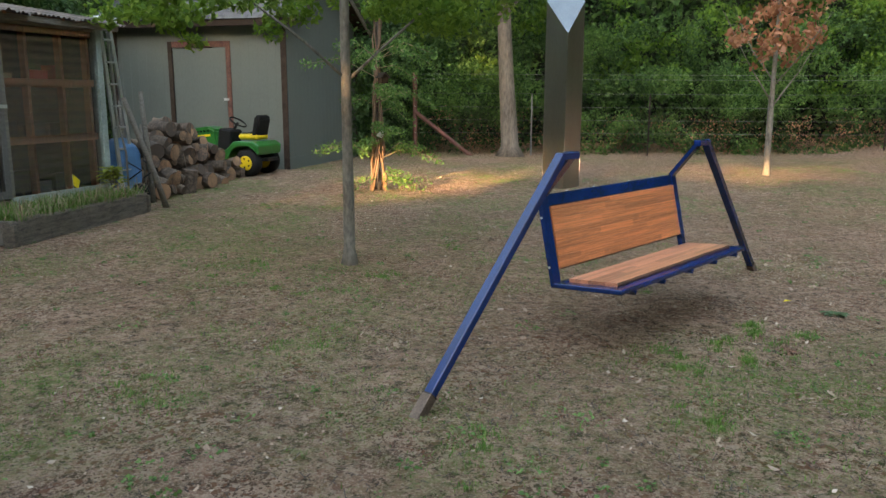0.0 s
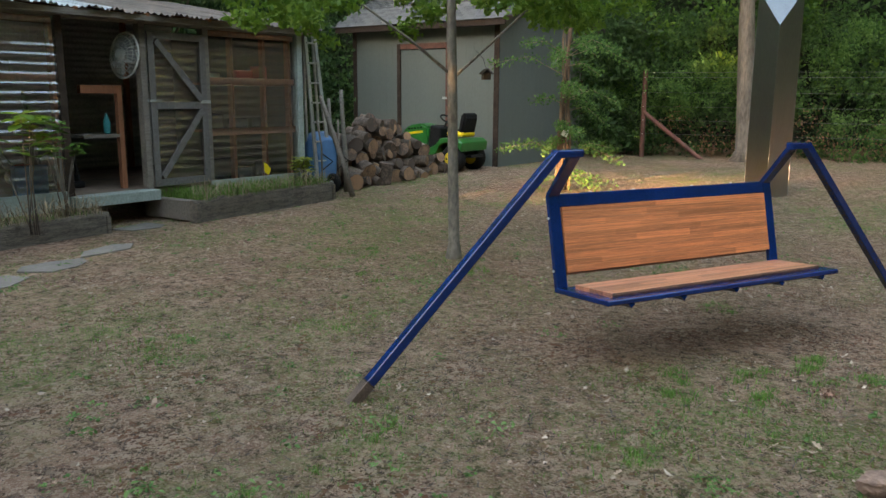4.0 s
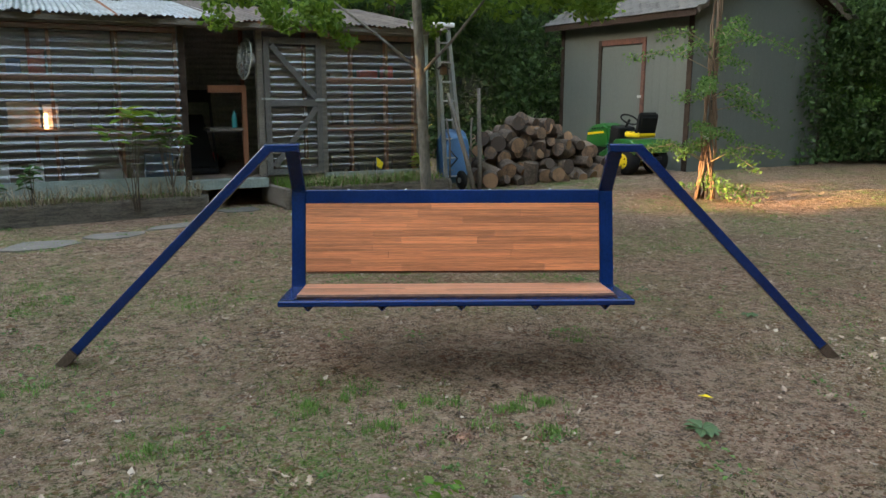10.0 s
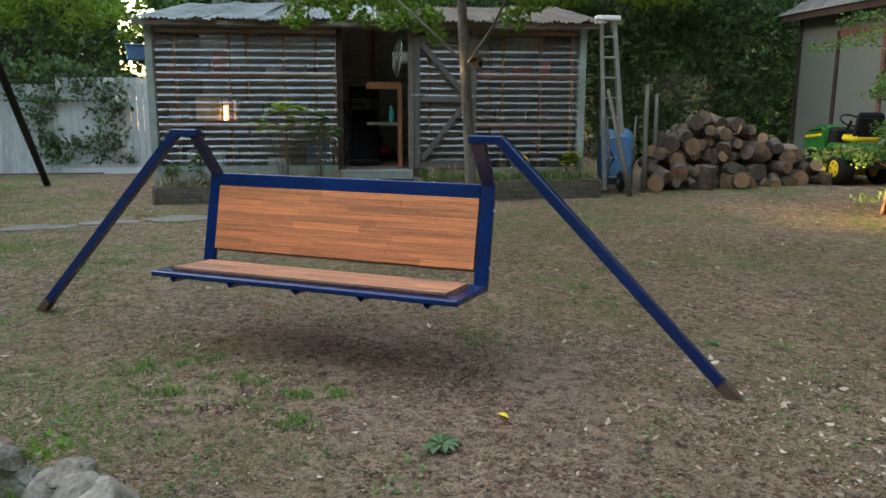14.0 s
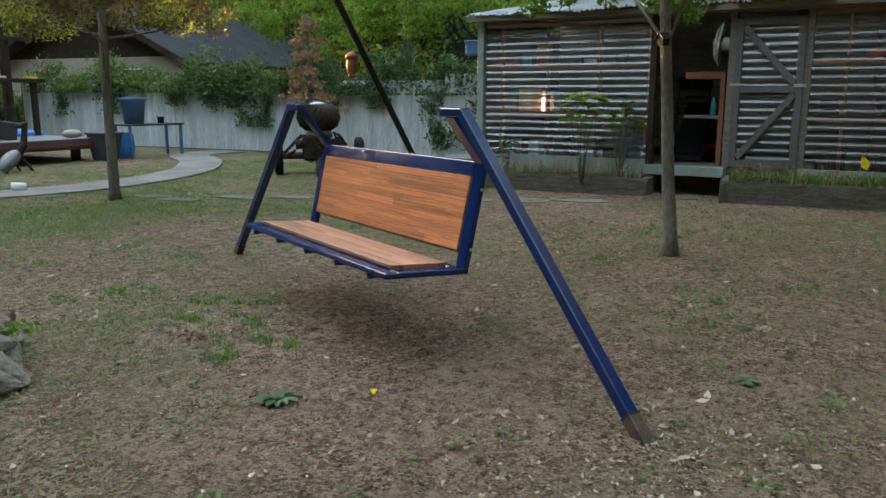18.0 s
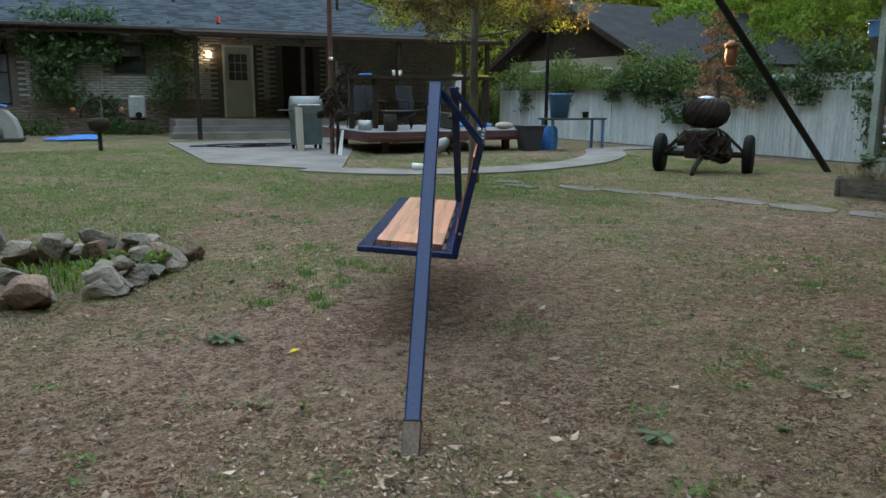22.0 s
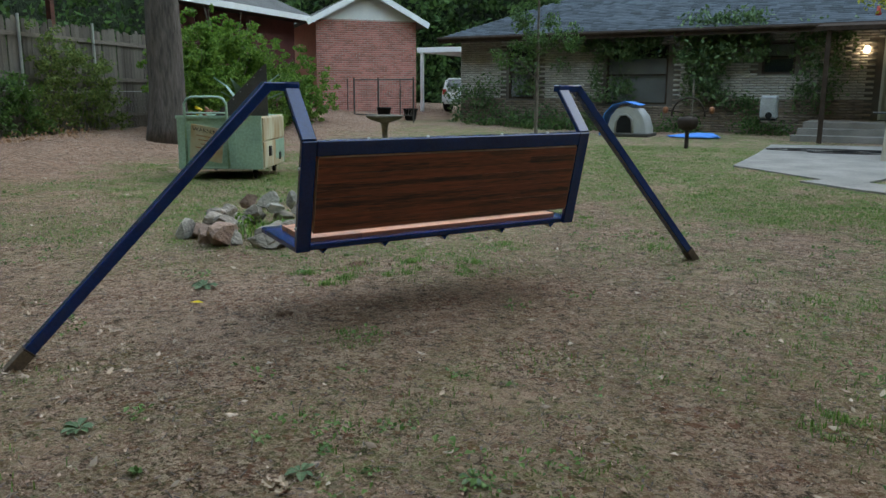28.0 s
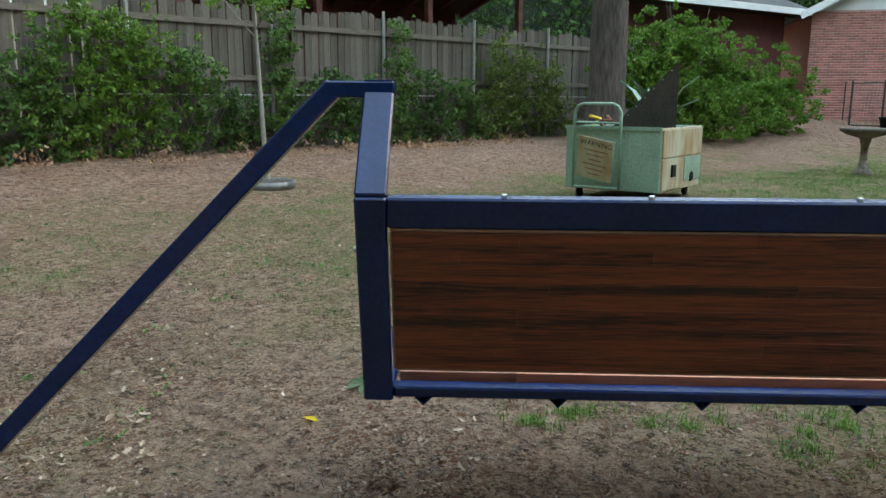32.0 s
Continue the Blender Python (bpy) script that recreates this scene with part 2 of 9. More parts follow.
CREAM = mat("rust_stained_cream_enamel", (0.52, 0.51, 0.38), 0.55, 0.0, 0.3, 3.0, 9, 0.1, dark=(0.36, 0.22, 0.10), stretch=(1, 1, 0.35))
RUST = mat("rusty_iron", (0.038, 0.024, 0.018), 0.85, 0.3, 0.5, 8, 50, 0.4)
RUSTPOST = mat("red_oxide_pipe", (0.13, 0.055, 0.04), 0.75, 0.2, 0.4, 6, 50, 0.2)
DECKRED = mat("oxblood_deck_paint", (0.11, 0.045, 0.04), 0.7, 0, 0.3, 4, 40, 0.15)
DECKTOP = mat("grey_deck_paint", (0.20, 0.205, 0.21), 0.7, 0, 0.2, 3, 40, 0.15)
DARKSTEEL = mat("dark_grey_sheet", (0.07, 0.065, 0.06), 0.5, 0.5, 0.3, 4, 40, 0.1)
COPPER = mat("copper", (0.26, 0.105, 0.055), 0.6, 0.5, 0.3, 6, 50, 0.1)
AGAVE = mat("agave_green", (0.20, 0.33, 0.27), 0.55, 0, 0.25, 3, 30, 0.1)
GREYPLASTIC = mat("dark_grey_plastic", (0.042, 0.046, 0.052), 0.6, 0, 0.15, 4, 40, 0.05)
MESHGREY = mat("grey_sling_fabric", (0.018, 0.019, 0.020), 0.8, 0, 0.15, 8, 120, 0.2)
ENAMELW = mat("white_enamel", (0.75, 0.75, 0.72), 0.4, 0, 0.1, 3, 40, 0.05)
YELLOW = mat("yellow_flag", (0.85, 0.62, 0.02), 0.6, 0, 0.1, 5, 40, 0.05, trans=0.3)
OXRED = mat("dark_red_siding", (0.10, 0.025, 0.022), 0.8, 0, 0.3, 3, 40, 0.1)
# for dark boards, and for the painted darkness of the house rooms
DARKIN = mat("dark_board_and_room_shade", (0.05, 0.042, 0.036), 0.9, 0, 0.4, 3, 30, 0.2)
FLOORBRD = mat("dirty_plywood", (0.16, 0.11, 0.08), 0.9, 0, 0.4, 4, 30, 0.2)
STRAW = mat("dry_stalk", (0.27, 0.205, 0.125), 0.9, 0, 0.3, 8, 40, 0.1)

ROTTEN = mat("rotting_sleeper", (0.155, 0.128, 0.100), 0.95, 0, 0.5, 4, 24, 0.9, stretch=(1, 5, 7), bdist=0.03)
TEAL = mat("teal_plastic", (0.02, 0.20, 0.20), 0.3, 0, 0.15, 5, 40, 0.03)
DOORCREAM = mat("dull_cream_door_paint", (0.50, 0.49, 0.44), 0.6, 0, 0.12, 2, 40, 0.05)
RUSTROOF = mat("dull_rusty_roof_sheet", (0.13, 0.105, 0.09), 0.6, 0.5, 0.5, 3, 30, 0.1)
JOINT = mat("dark_mortar", (0.105, 0.090, 0.076), 0.95, 0, 0.2, 4, 60, 0.3)
DOGWHITE = mat("yellowed_white_plastic", (0.42, 0.41, 0.37), 0.6, 0, 0.15, 4, 40, 0.05)
CHARCOAL = mat("charcoal_shingle", (0.042, 0.043, 0.045), 0.95, 0, 0.3, 2, 60, 0.4, spec=0.2)
# pale metal sheet toned down in colour for the dim workshop inside
DIMWALL = mat("dimmed_ribbed_sheet", (0.40, 0.39, 0.37), 0.6, 0.1, 0.3, 2, 30, 0.1)
GRILLTEAL = mat("grey_teal_steel", (0.10, 0.135, 0.14), 0.5, 0.2, 0.3, 4, 40, 0.1)
HOODGREY = mat("dull_grey_hood", (0.20, 0.205, 0.20), 0.45, 0.4, 0.3, 4, 40, 0.1)
TANKGREY = mat("dull_white_tank", (0.30, 0.31, 0.31), 0.6, 0, 0.3, 4, 40, 0.1)

L_OAK = leafmat("oak_leaf", (0.075, 0.165, 0.020), (0.21, 0.33, 0.05), 0.55)
L_DEEP = leafmat("deep_green_leaf", (0.020, 0.055, 0.016), (0.075, 0.145, 0.042), 0.3)
L_MID = leafmat("mid_green_leaf", (0.022, 0.066, 0.018), (0.105, 0.200, 0.055), 0.4)
L_LIGHT = leafmat("light_green_leaf", (0.055, 0.15, 0.020), (0.19, 0.32, 0.055), 0.45)
L_IVY = leafmat("ivy_leaf", (0.042, 0.090, 0.034), (0.125, 0.205, 0.080), 0.3)
# lighter copy of the ivy leaf, brightened as if lit
L_IVYLIT = leafmat("lit_vine_leaf", (0.07, 0.13, 0.03), (0.20, 0.26, 0.07), 0.35)
L_BROWN = leafmat("dead_brown_leaf", (0.20, 0.08, 0.04), (0.42, 0.20, 0.11), 0.25)
L_RUST = leafmat("cypress_needle", (0.11, 0.068, 0.030), (0.21, 0.175, 0.05), 0.45)
L_TAN = leafmat("dead_needle", (0.30, 0.16, 0.09), (0.45, 0.26, 0.15), 0.25)
L_GRASS = leafmat("grass_blade", (0.055, 0.130, 0.018), (0.165, 0.280, 0.055), 0.35)
L_LITTER = leafmat("leaf_litter", (0.090, 0.043, 0.028), (0.33, 0.205, 0.140), 0.05)
L_PALE = leafmat("pale_dry_leaf", (0.25, 0.155, 0.105), (0.55, 0.43, 0.33), 0.1)
L_BITS = leafmat("crumbled_leaf", (0.150, 0.078, 0.050), (0.440, 0.300, 0.215), 0.05)
L_DRY = leafmat("curled_dry_leaf", (0.17, 0.095, 0.058), (0.46, 0.34, 0.24), 0.1)
L_CLOD = leafmat("dark_crumb", (0.038, 0.022, 0.016), (0.12, 0.066, 0.045), 0.02)
L_WEED = leafmat("weed_leaf", (0.040, 0.100, 0.022), (0.150, 0.250, 0.070), 0.35)
L_ROSETTE = leafmat("rosette_leaf", (0.055, 0.100, 0.040), (0.130, 0.190, 0.090), 0.2)
L_LEAFY = leafmat("fresh_leaf", (0.035, 0.100, 0.022), (0.160, 0.290, 0.075), 0.45)
L_YELLOW = leafmat("yellow_leaf", (0.19, 0.24, 0.032), (0.44, 0.44, 0.075), 0.5)
# brighter copy of the oak leaf with sunlight put into its greens
L_SUNNY = leafmat("sunlit_leaf", (0.10, 0.20, 0.026), (0.30, 0.43, 0.075), 0.6)


# ---- building helpers ----
def part(name, bm, material, parent=None, label=""):
    me = bpy.data.meshes.new(name)
    bm.to_mesh(me)
    bm.free()
    me.materials.append(material)
    ob = new(name, me)
    if parent:
        ob.parent = parent
    if label:
        ob["label"] = label
    return ob


def thing(name, m, label, category, group="", kind=""):
    """An Empty at the thing's base that carries its parts."""
    ob = new(name)
    ob.empty_display_size = 0.1
    ob.matrix_world = m if isinstance(m, Matrix) else Matrix.Translation(m)
    return tagged(ob, label, category, group, kind)


def T(x, y, z):
    return Matrix.Translation((x, y, z))


def box(bm, sx, sy, sz, m=Matrix.Identity(4), bevel=0.0):
    """A box whose middle is at the origin of m."""
    r = bmesh.ops.create_cube(bm, size=1.0, matrix=m @ Matrix.Diagonal((sx, sy, sz, 1)))
    if bevel:
        vs = set(r["verts"])
        es = [e for e in bm.edges if e.verts[0] in vs and e.verts[1] in vs]
        bmesh.ops.bevel(bm, geom=es, offset=bevel, segments=1, affect="EDGES", profile=0.5)
    return bm


def boxm(sx, sy, sz, m=Matrix.Identity(4), bevel=0.0):
    return box(bmesh.new(), sx, sy, sz, m, bevel)


def slab(bm, x0, x1, y0, y1, z0, z1, bevel=0.0):
    return box(bm, x1 - x0, y1 - y0, z1 - z0, T((x0 + x1) / 2, (y0 + y1) / 2, (z0 + z1) / 2), bevel)


def slabm(x0, x1, y0, y1, z0, z1, bevel=0.0):
    return slab(bmesh.new(), x0, x1, y0, y1, z0, z1, bevel)


def frame_between(a, b, up=(0, 0, 1)):
    """A pose midway from a to b whose x axis runs from a to b and whose z is as near to up as can be."""
    a, b, up = Vector(a), Vector(b), Vector(up)
    x = (b - a).normalized()
    if abs(x.dot(up.normalized())) > 0.98:
        up = Vector((0, 1, 0))
    y = up.cross(x).normalized()
    z = x.cross(y)
    m = Matrix((x, y, z)).transposed().to_4x4()
    m.translation = (a + b) / 2
    return m, (b - a).length


def bar(bm, a, b, w, h, up=(0, 0, 1), bevel=0.0, over=0.0):
    """A bar of rectangular section from a to b; w across, h along up."""
    m, d = frame_between(a, b, up)
    return box(bm, d + over * 2, w, h, m, bevel)


def barm(a, b, w, h, up=(0, 0, 1), bevel=0.0, over=0.0):
    return bar(bmesh.new(), a, b, w, h, up, bevel, over)


def rod(bm, a, b, r0, r1=None, seg=10, caps=True):
    """A round, tapered rod from a to b."""
    m, d = frame_between(a, b)
    r1 = r0 if r1 is None else r1
    bmesh.ops.create_cone(bm, cap_ends=caps, segments=seg, radius1=r0, radius2=r1, depth=d, matrix=m @ pose(0, 0, 0, 0, 90, 0))
    return bm


def rodm(a, b, r0, r1=None, seg=10):
    return rod(bmesh.new(), a, b, r0, r1, seg)


def pipe(bm, pts, radii, seg=8, wob=0.0):
    """A bent, tapered round limb along pts."""
    pts = [Vector(p) for p in pts]
    rings = []
    for i, p in enumerate(pts):
        d = (pts[min(i + 1, len(pts) - 1)] - pts[max(i - 1, 0)]).normalized()
        u = d.cross(Vector((0.31, 0.87, 0.38))).normalized()
        v = d.cross(u)
        r = radii[i] if isinstance(radii, (list, tuple)) else radii
        rings.append([bm.verts.new(p + (u * math.cos(k) + v * math.sin(k)) * r * (1 + random.uniform(-wob, wob))) for k in [2 * math.pi * j / seg for j in range(seg)]])
    for a, b in zip(rings, rings[1:]):
        for j in range(seg):
            bm.faces.new((a[j], a[(j + 1) % seg], b[(j + 1) % seg], b[j])).smooth = True
    bm.faces.new(rings[0][::-1])
    bm.faces.new(rings[-1])
    return bm


def pipem(pts, radii, seg=8, wob=0.0):
    return pipe(bmesh.new(), pts, radii, seg, wob)


def lathe(profile, seg=20, m=Matrix.Identity(4)):
    """A turned body from (radius, height) pairs."""
    bm = bmesh.new()
    rings = [[bm.verts.new(m @ Vector((r * math.cos(2 * math.pi * j / seg), r * math.sin(2 * math.pi * j / seg), z))) for j in range(seg)] for r, z in profile]
    for a, b in zip(rings, rings[1:]):
        for j in range(seg):
            bm.faces.new((a[j], a[(j + 1) % seg], b[(j + 1) % seg], b[j])).smooth = True
    bm.faces.new(rings[0][::-1])
    bm.faces.new(rings[-1])
    return bm


def extrude_outline(pts, depth, m=Matrix.Identity(4)):
    """A plate of the outline pts in the xz plane, depth thick along y (centred)."""
    bm = bmesh.new()
    a = [bm.verts.new(m @ Vector((x, -depth / 2, z))) for x, z in pts]
    b = [bm.verts.new(m @ Vector((x, depth / 2, z))) for x, z in pts]
    bm.faces.new(a)
    bm.faces.new(b[::-1])
    n = len(pts)
    for i in range(n):
        bm.faces.new((a[i], b[i], b[(i + 1) % n], a[(i + 1) % n]))
    bmesh.ops.recalc_face_normals(bm, faces=bm.faces)
    return bm


def corrugated(length, height, pitch, depth, m, across="z", thick=0.002):
    """A corrugated sheet in the xz plane of m. across: the axis along which it waves."""
    bm = bmesh.new()
    run = height if across == "z" else length
    n = max(8, int(run / pitch * 6))
    rows = []
    for i in range(n + 1):
        s = run * i / n
        y = depth * math.cos(2 * math.pi * s / pitch)
        ends = ((0, y, s), (length, y, s)) if across == "z" else ((s, y, 0), (s, y, height))
        rows.append([bm.verts.new(m @ Vector(e)) for e in ends])
    for a, b in zip(rows, rows[1:]):
        bm.faces.new((a[0], a[1], b[1], b[0])).smooth = True
    return bm


def leaf_cloud(name, centres, radii, count, size, material, parent=None, seed=1, flat=0.0, squash=1.0, shell=0.3, kind="", droop=0.0):
    """Many folded leaves scattered through soft blobs."""
    rng = np.random.default_rng(seed)
    c = np.array(centres, float)
    r = np.array(radii, float)
    w = r ** 2
    k = rng.choice(len(c), count, p=w / w.sum())
    d = rng.normal(size=(count, 3))
    d /= np.linalg.norm(d, axis=1)[:, None]
    rad = r[k] * (shell + (1 - shell) * rng.random(count)) ** 0.6
    p = c[k] + d * rad[:, None] * np.array((1, 1, squash))
    return leaves_at(name, p, size, material, parent, rng, flat, kind, droop)


def leaves_at(name, p, size, material, parent, rng, flat=0.0, kind="", droop=0.0, wide=0.55, lie=1.0):
    count = len(p)
    a = rng.normal(size=(count, 3))
    a[:, 2] = a[:, 2] * lie - droop
    a /= np.linalg.norm(a, axis=1)[:, None]
    n = rng.normal(size=(count, 3))
    n[:, 2] += flat
    b = np.cross(a, n)
    b /= np.linalg.norm(b, axis=1)[:, None] + 1e-9
    up = np.cross(a, b)
    s = size * (0.6 + 0.8 * rng.random(count))[:, None]
    tip, base = p + a * s * 0.5, p - a * s * 0.5
    mid = p + up * s * 0.12
    le, ri = mid + b * s * wide * 0.5, mid - b * s * wide * 0.5
    v = np.stack((base, ri, tip, le), 1).reshape(-1, 3)
    i = np.arange(count) * 4
    f = np.concatenate((np.stack((i, i + 1, i + 2), 1), np.stack((i, i + 2, i + 3), 1)))
    return raw_mesh(name, v, f, material, parent, kind)


def raw_mesh(name, v, f, material, parent=None, kind=""):
    me = bpy.data.meshes.new(name)
    me.vertices.add(len(v))
    me.vertices.foreach_set("co", np.asarray(v, np.float32).ravel())
    f = np.asarray(f, np.int32)
    k = f.shape[1]
    me.loops.add(f.size)
    me.loops.foreach_set("vertex_index", f.ravel())
    me.polygons.add(len(f))
    me.polygons.foreach_set("loop_start", np.arange(len(f), dtype=np.int32) * k)
    me.update(calc_edges=True)
    me.materials.append(material)
    ob = new(name, me)
    if parent:
        ob.parent = parent
    if kind:
        ob["kind"] = kind
    return ob


# ---- ground ----
def sm(a, b, x):
    t = min(1.0, max(0.0, (x - a) / (b - a)))
    return t * t * (3 - 2 * t)


def gz(x, y):
    """Height of the yard: nearly level, rising to the timber fence and a little to the sheds and the house."""
    return (0.33 * sm(8.6, 13, x) + 0.22 * sm(-9, -17, y) * sm(4, 10, x) + 0.10 * sm(10, 17, y) - 0.10 * math.exp(-((x + 4) ** 2 + y ** 2) / 20)
            + 0.10 * sm(-9, -14, y) + 0.012 * noise.noise((x * 0.5, y * 0.5, 0)) + 0.006 * noise.noise((x * 2.1, y * 2.1, 3)))


def lushness(x, y):
    """How green the yard is, 0 to 1: lush towards the house, patchy elsewhere, bare under the bench and along the fences."""
    n = noise.noise((x * 0.55, y * 0.55, 7)) + 0.6 * noise.noise((x * 1.7, y * 1.7, 9)) + 0.35 * noise.noise((x * 4.5, y * 4.5, 2))
    house = sm(5.2, 0.6, y)
    base = 0.125 + 0.13 * sm(2.6, 4.2, x) * sm(10.5, 8.5, x) * sm(8.5, 6.0, y) + 0.46 * sm(6.0, -0.2, y) * sm(9.5, 4.6, x) * sm(-14.5, -11.5, y) - 0.3 * sm(8, 12, x)
    base += 0.16 * math.exp(-((x + 2.2) ** 2 / 10 + (y - 8) ** 2 / 12))
    base += 0.08 * sm(9, 12, y) - 0.25 * sm(-1.6, -2.4, y) * sm(-2.6, -3.4, x)
    return max(0.0, min(1.0, base + n * (0.24 + 0.22 * house)))


def ground_material():
    m = bpy.data.materials.new("bare_soil_and_grass")
    m.use_nodes = True
    n, l = m.node_tree.nodes, m.node_tree.links
    p = n["Principled BSDF"]
    p.inputs["Roughness"].default_value, p.inputs["Specular IOR Level"].default_value = 0.95, 0.15
    tc = n.new("ShaderNodeTexCoord")

    def tex(scale, detail, rough=0.6):
        x = n.new("ShaderNodeTexNoise")
        x.inputs["Scale"].default_value, x.inputs["Detail"].default_value, x.inputs["Roughness"].default_value = scale, detail, rough
        l.new(tc.outputs["Object"], x.inputs["Vector"])
        return x.outputs["Fac"]

    def rng(v, a, b):
        x = n.new("ShaderNodeMapRange")
        x.inputs["From Min"].default_value, x.inputs["From Max"].default_value = a, b
        l.new(v, x.inputs["Value"])
        return x.outputs["Result"]

    def mixc(f, a, b):
        x = n.new("ShaderNodeMix")
        x.data_type = "RGBA"
        l.new(f, x.inputs["Factor"])
        for k, v in (("A", a), ("B", b)):
            if isinstance(v, tuple):
                x.inputs[k].default_value = (*v, 1)
            else:
                l.new(v, x.inputs[k])
        return x.outputs["Result"]

    def mul(a, b):
        x = n.new("ShaderNodeMath")
        x.operation = "MULTIPLY"
        l.new(a, x.inputs[0])
        l.new(b, x.inputs[1])
        return x.outputs[0]
    def flakes(scale, seed):
        """Random tone of irregular crumbs and leaf bits about 1 / scale across."""
        warp, add, vor, sp = n.new("ShaderNodeTexNoise"), n.new("ShaderNodeVectorMath"), n.new("ShaderNodeTexVoronoi"), n.new("ShaderNodeSeparateColor")
        mul_, off = n.new("ShaderNodeVectorMath"), n.new("ShaderNodeVectorMath")
        warp.inputs["Scale"].default_value, warp.inputs["Detail"].default_value = scale * 0.7, 3
        mul_.operation, off.operation, add.operation = "SCALE", "ADD", "ADD"
        mul_.inputs["Scale"].default_value = 1.6 / scale
        off.inputs[1].default_value = (seed, seed * 2.3, 0)
        l.new(tc.outputs["Object"], warp.inputs["Vector"])
        l.new(warp.outputs["Color"], mul_.inputs[0])
        l.new(tc.outputs["Object"], off.inputs[0])
        l.new(off.outputs[0], add.inputs[0])
        l.new(mul_.outputs[0], add.inputs[1])
        l.new(add.outputs[0], vor.inputs["Vector"])
        vor.inputs["Scale"].default_value = scale
        l.new(vor.outputs["Color"], sp.inputs["Color"])
        return sp.outputs["Red"], sp.outputs["Green"]
    soil = mixc(rng(tex(0.8, 6), 0.40, 0.60), (0.245, 0.134, 0.090), (0.440, 0.270, 0.190))
    sep = n.new("ShaderNodeSeparateXYZ")
    l.new(tc.outputs["Object"], sep.inputs["Vector"])
    soil = mixc(mul(rng(sep.outputs["X"], 4.5, 9.0), rng(tex(1.3, 5), 0.25, 0.65)), soil, (0.37, 0.180, 0.108))
    soil = mixc(rng(tex(2.6, 5, 0.7), 0.50, 0.66), soil, (0.130, 0.062, 0.042))
    soil = mixc(mul(rng(sep.outputs["Y"], 8.5, 14.0), rng(tex(1.0, 5), 0.30, 0.60)), soil, (0.175, 0.112, 0.062))
    soil = mixc(rng(tex(7, 6, 0.8), 0.50, 0.60), soil, (0.49, 0.325, 0.240))
    soil = mixc(rng(tex(70, 5, 0.8), 0.50, 0.60), soil, (0.54, 0.380, 0.285))
    soil = mixc(rng(tex(12, 7, 0.85), 0.51, 0.58), soil, (0.062, 0.038, 0.027))
    r1, g1 = flakes(34, 3.0)
    r2, g2 = flakes(85, 11.0)
    dens = rng(tex(1.7, 4, 0.7), 0.34, 0.58)
    soil = mixc(mul(rng(r2, 0.72, 0.80), dens), soil, (0.42, 0.285, 0.205))
    soil = mixc(mul(rng(g2, 0.76, 0.82), dens), soil, (0.100, 0.054, 0.036))
    soil = mixc(mul(rng(r1, 0.91, 0.93), dens), soil, (0.45, 0.320, 0.240))
    soil = mixc(mul(rng(g1, 0.86, 0.88), dens), soil, (0.200, 0.092, 0.056))
    at = n.new("ShaderNodeAttribute")
    at.attribute_name = "lush"
    g = mixc(rng(tex(55, 4, 0.7), 0.35, 0.7), (0.048, 0.120, 0.017), (0.150, 0.255, 0.045))
    f = mul(mul(rng(at.outputs["Fac"], 0.06, 0.50), rng(tex(20, 5, 0.8), 0.38, 0.60)), rng(tex(2.3, 5, 0.7), 0.36, 0.56))
    l.new(mixc(f, soil, g), p.inputs["Base Color"])
    b, b2 = n.new("ShaderNodeBump"), n.new("ShaderNodeBump")
    b.inputs["Strength"].default_value, b.inputs["Distance"].default_value = 1.0, 0.05
    l.new(tex(42, 6, 0.8), b.inputs["Height"])
    b2.inputs["Strength"].default_value, b2.inputs["Distance"].default_value = 0.7, 0.08
    l.new(tex(9, 4), b2.inputs["Height"])
    l.new(b2.outputs["Normal"], b.inputs["Normal"])
    l.new(b.outputs["Normal"], p.inputs["Normal"])
    return m


def build_ground():
    xs = np.concatenate((np.linspace(-400, -30, 10)[:-1], np.arange(-30, -10, 0.8), np.arange(-10, 14, 0.2), np.arange(14, 34, 0.8), np.linspace(34, 400, 10)))
    ys = np.concatenate((np.linspace(-400, -34, 10)[:-1], np.arange(-34, -10, 0.8), np.arange(-10, 22, 0.2), np.arange(22, 44, 0.8), np.linspace(44, 400, 10)))
    v = [(x, y, gz(x, y)) for y in ys for x in xs]
    w, h = len(xs), len(ys)
    i = (np.arange(h - 1)[:, None] * w + np.arange(w - 1)[None]).ravel()
    f = np.stack((i, i + 1, i + w + 1, i + w), 1)
    ob = raw_mesh("ground", v, f, ground_material())
    ob.data.shade_smooth()
    a = ob.data.attributes.new("lush", "FLOAT", "POINT")
    a.data.foreach_set("value", np.array([lushness(x, y) for x, y, z in v], np.float32))
    return tagged(ob, "bare brown soil with patchy thin grass and leaf litter", "ground", kind="structure")


build_ground()


# ---- the hanging bench ----
BENCH = Matrix(((0.6400, 0.7683, 0, 1.345), (0.7683, -0.6400, 0, 5.885), (0, 0, 1, 0), (0, 0, 0, 1)))


def staves(parent, x0, x1, rows, m, thick, material, seed, name="stave"):
    """Rows of glued staves in the xy plane of m, each stave a piece of its own."""
    rng = random.Random(seed)
    y = 0.0
    for w in rows:
        x, first = x0, True
        while x < x1 - 0.02:
            ln = rng.uniform(0.25, 0.75) if first else rng.uniform(0.45, 0.95)
            first = False
            e = min(x1, x + ln)
            if x1 - e < 0.15:
                e = x1
            dz = rng.uniform(-0.0006, 0.0006)
            gap = 0.0002 if material is WOOD_BACK else 0.0008
            part(name, box(bmesh.new(), e - x - gap, w - gap, thick, m @ T((x + e) / 2, y + w / 2, dz), gap * 0.85), material, parent)
            x = e
        y += w


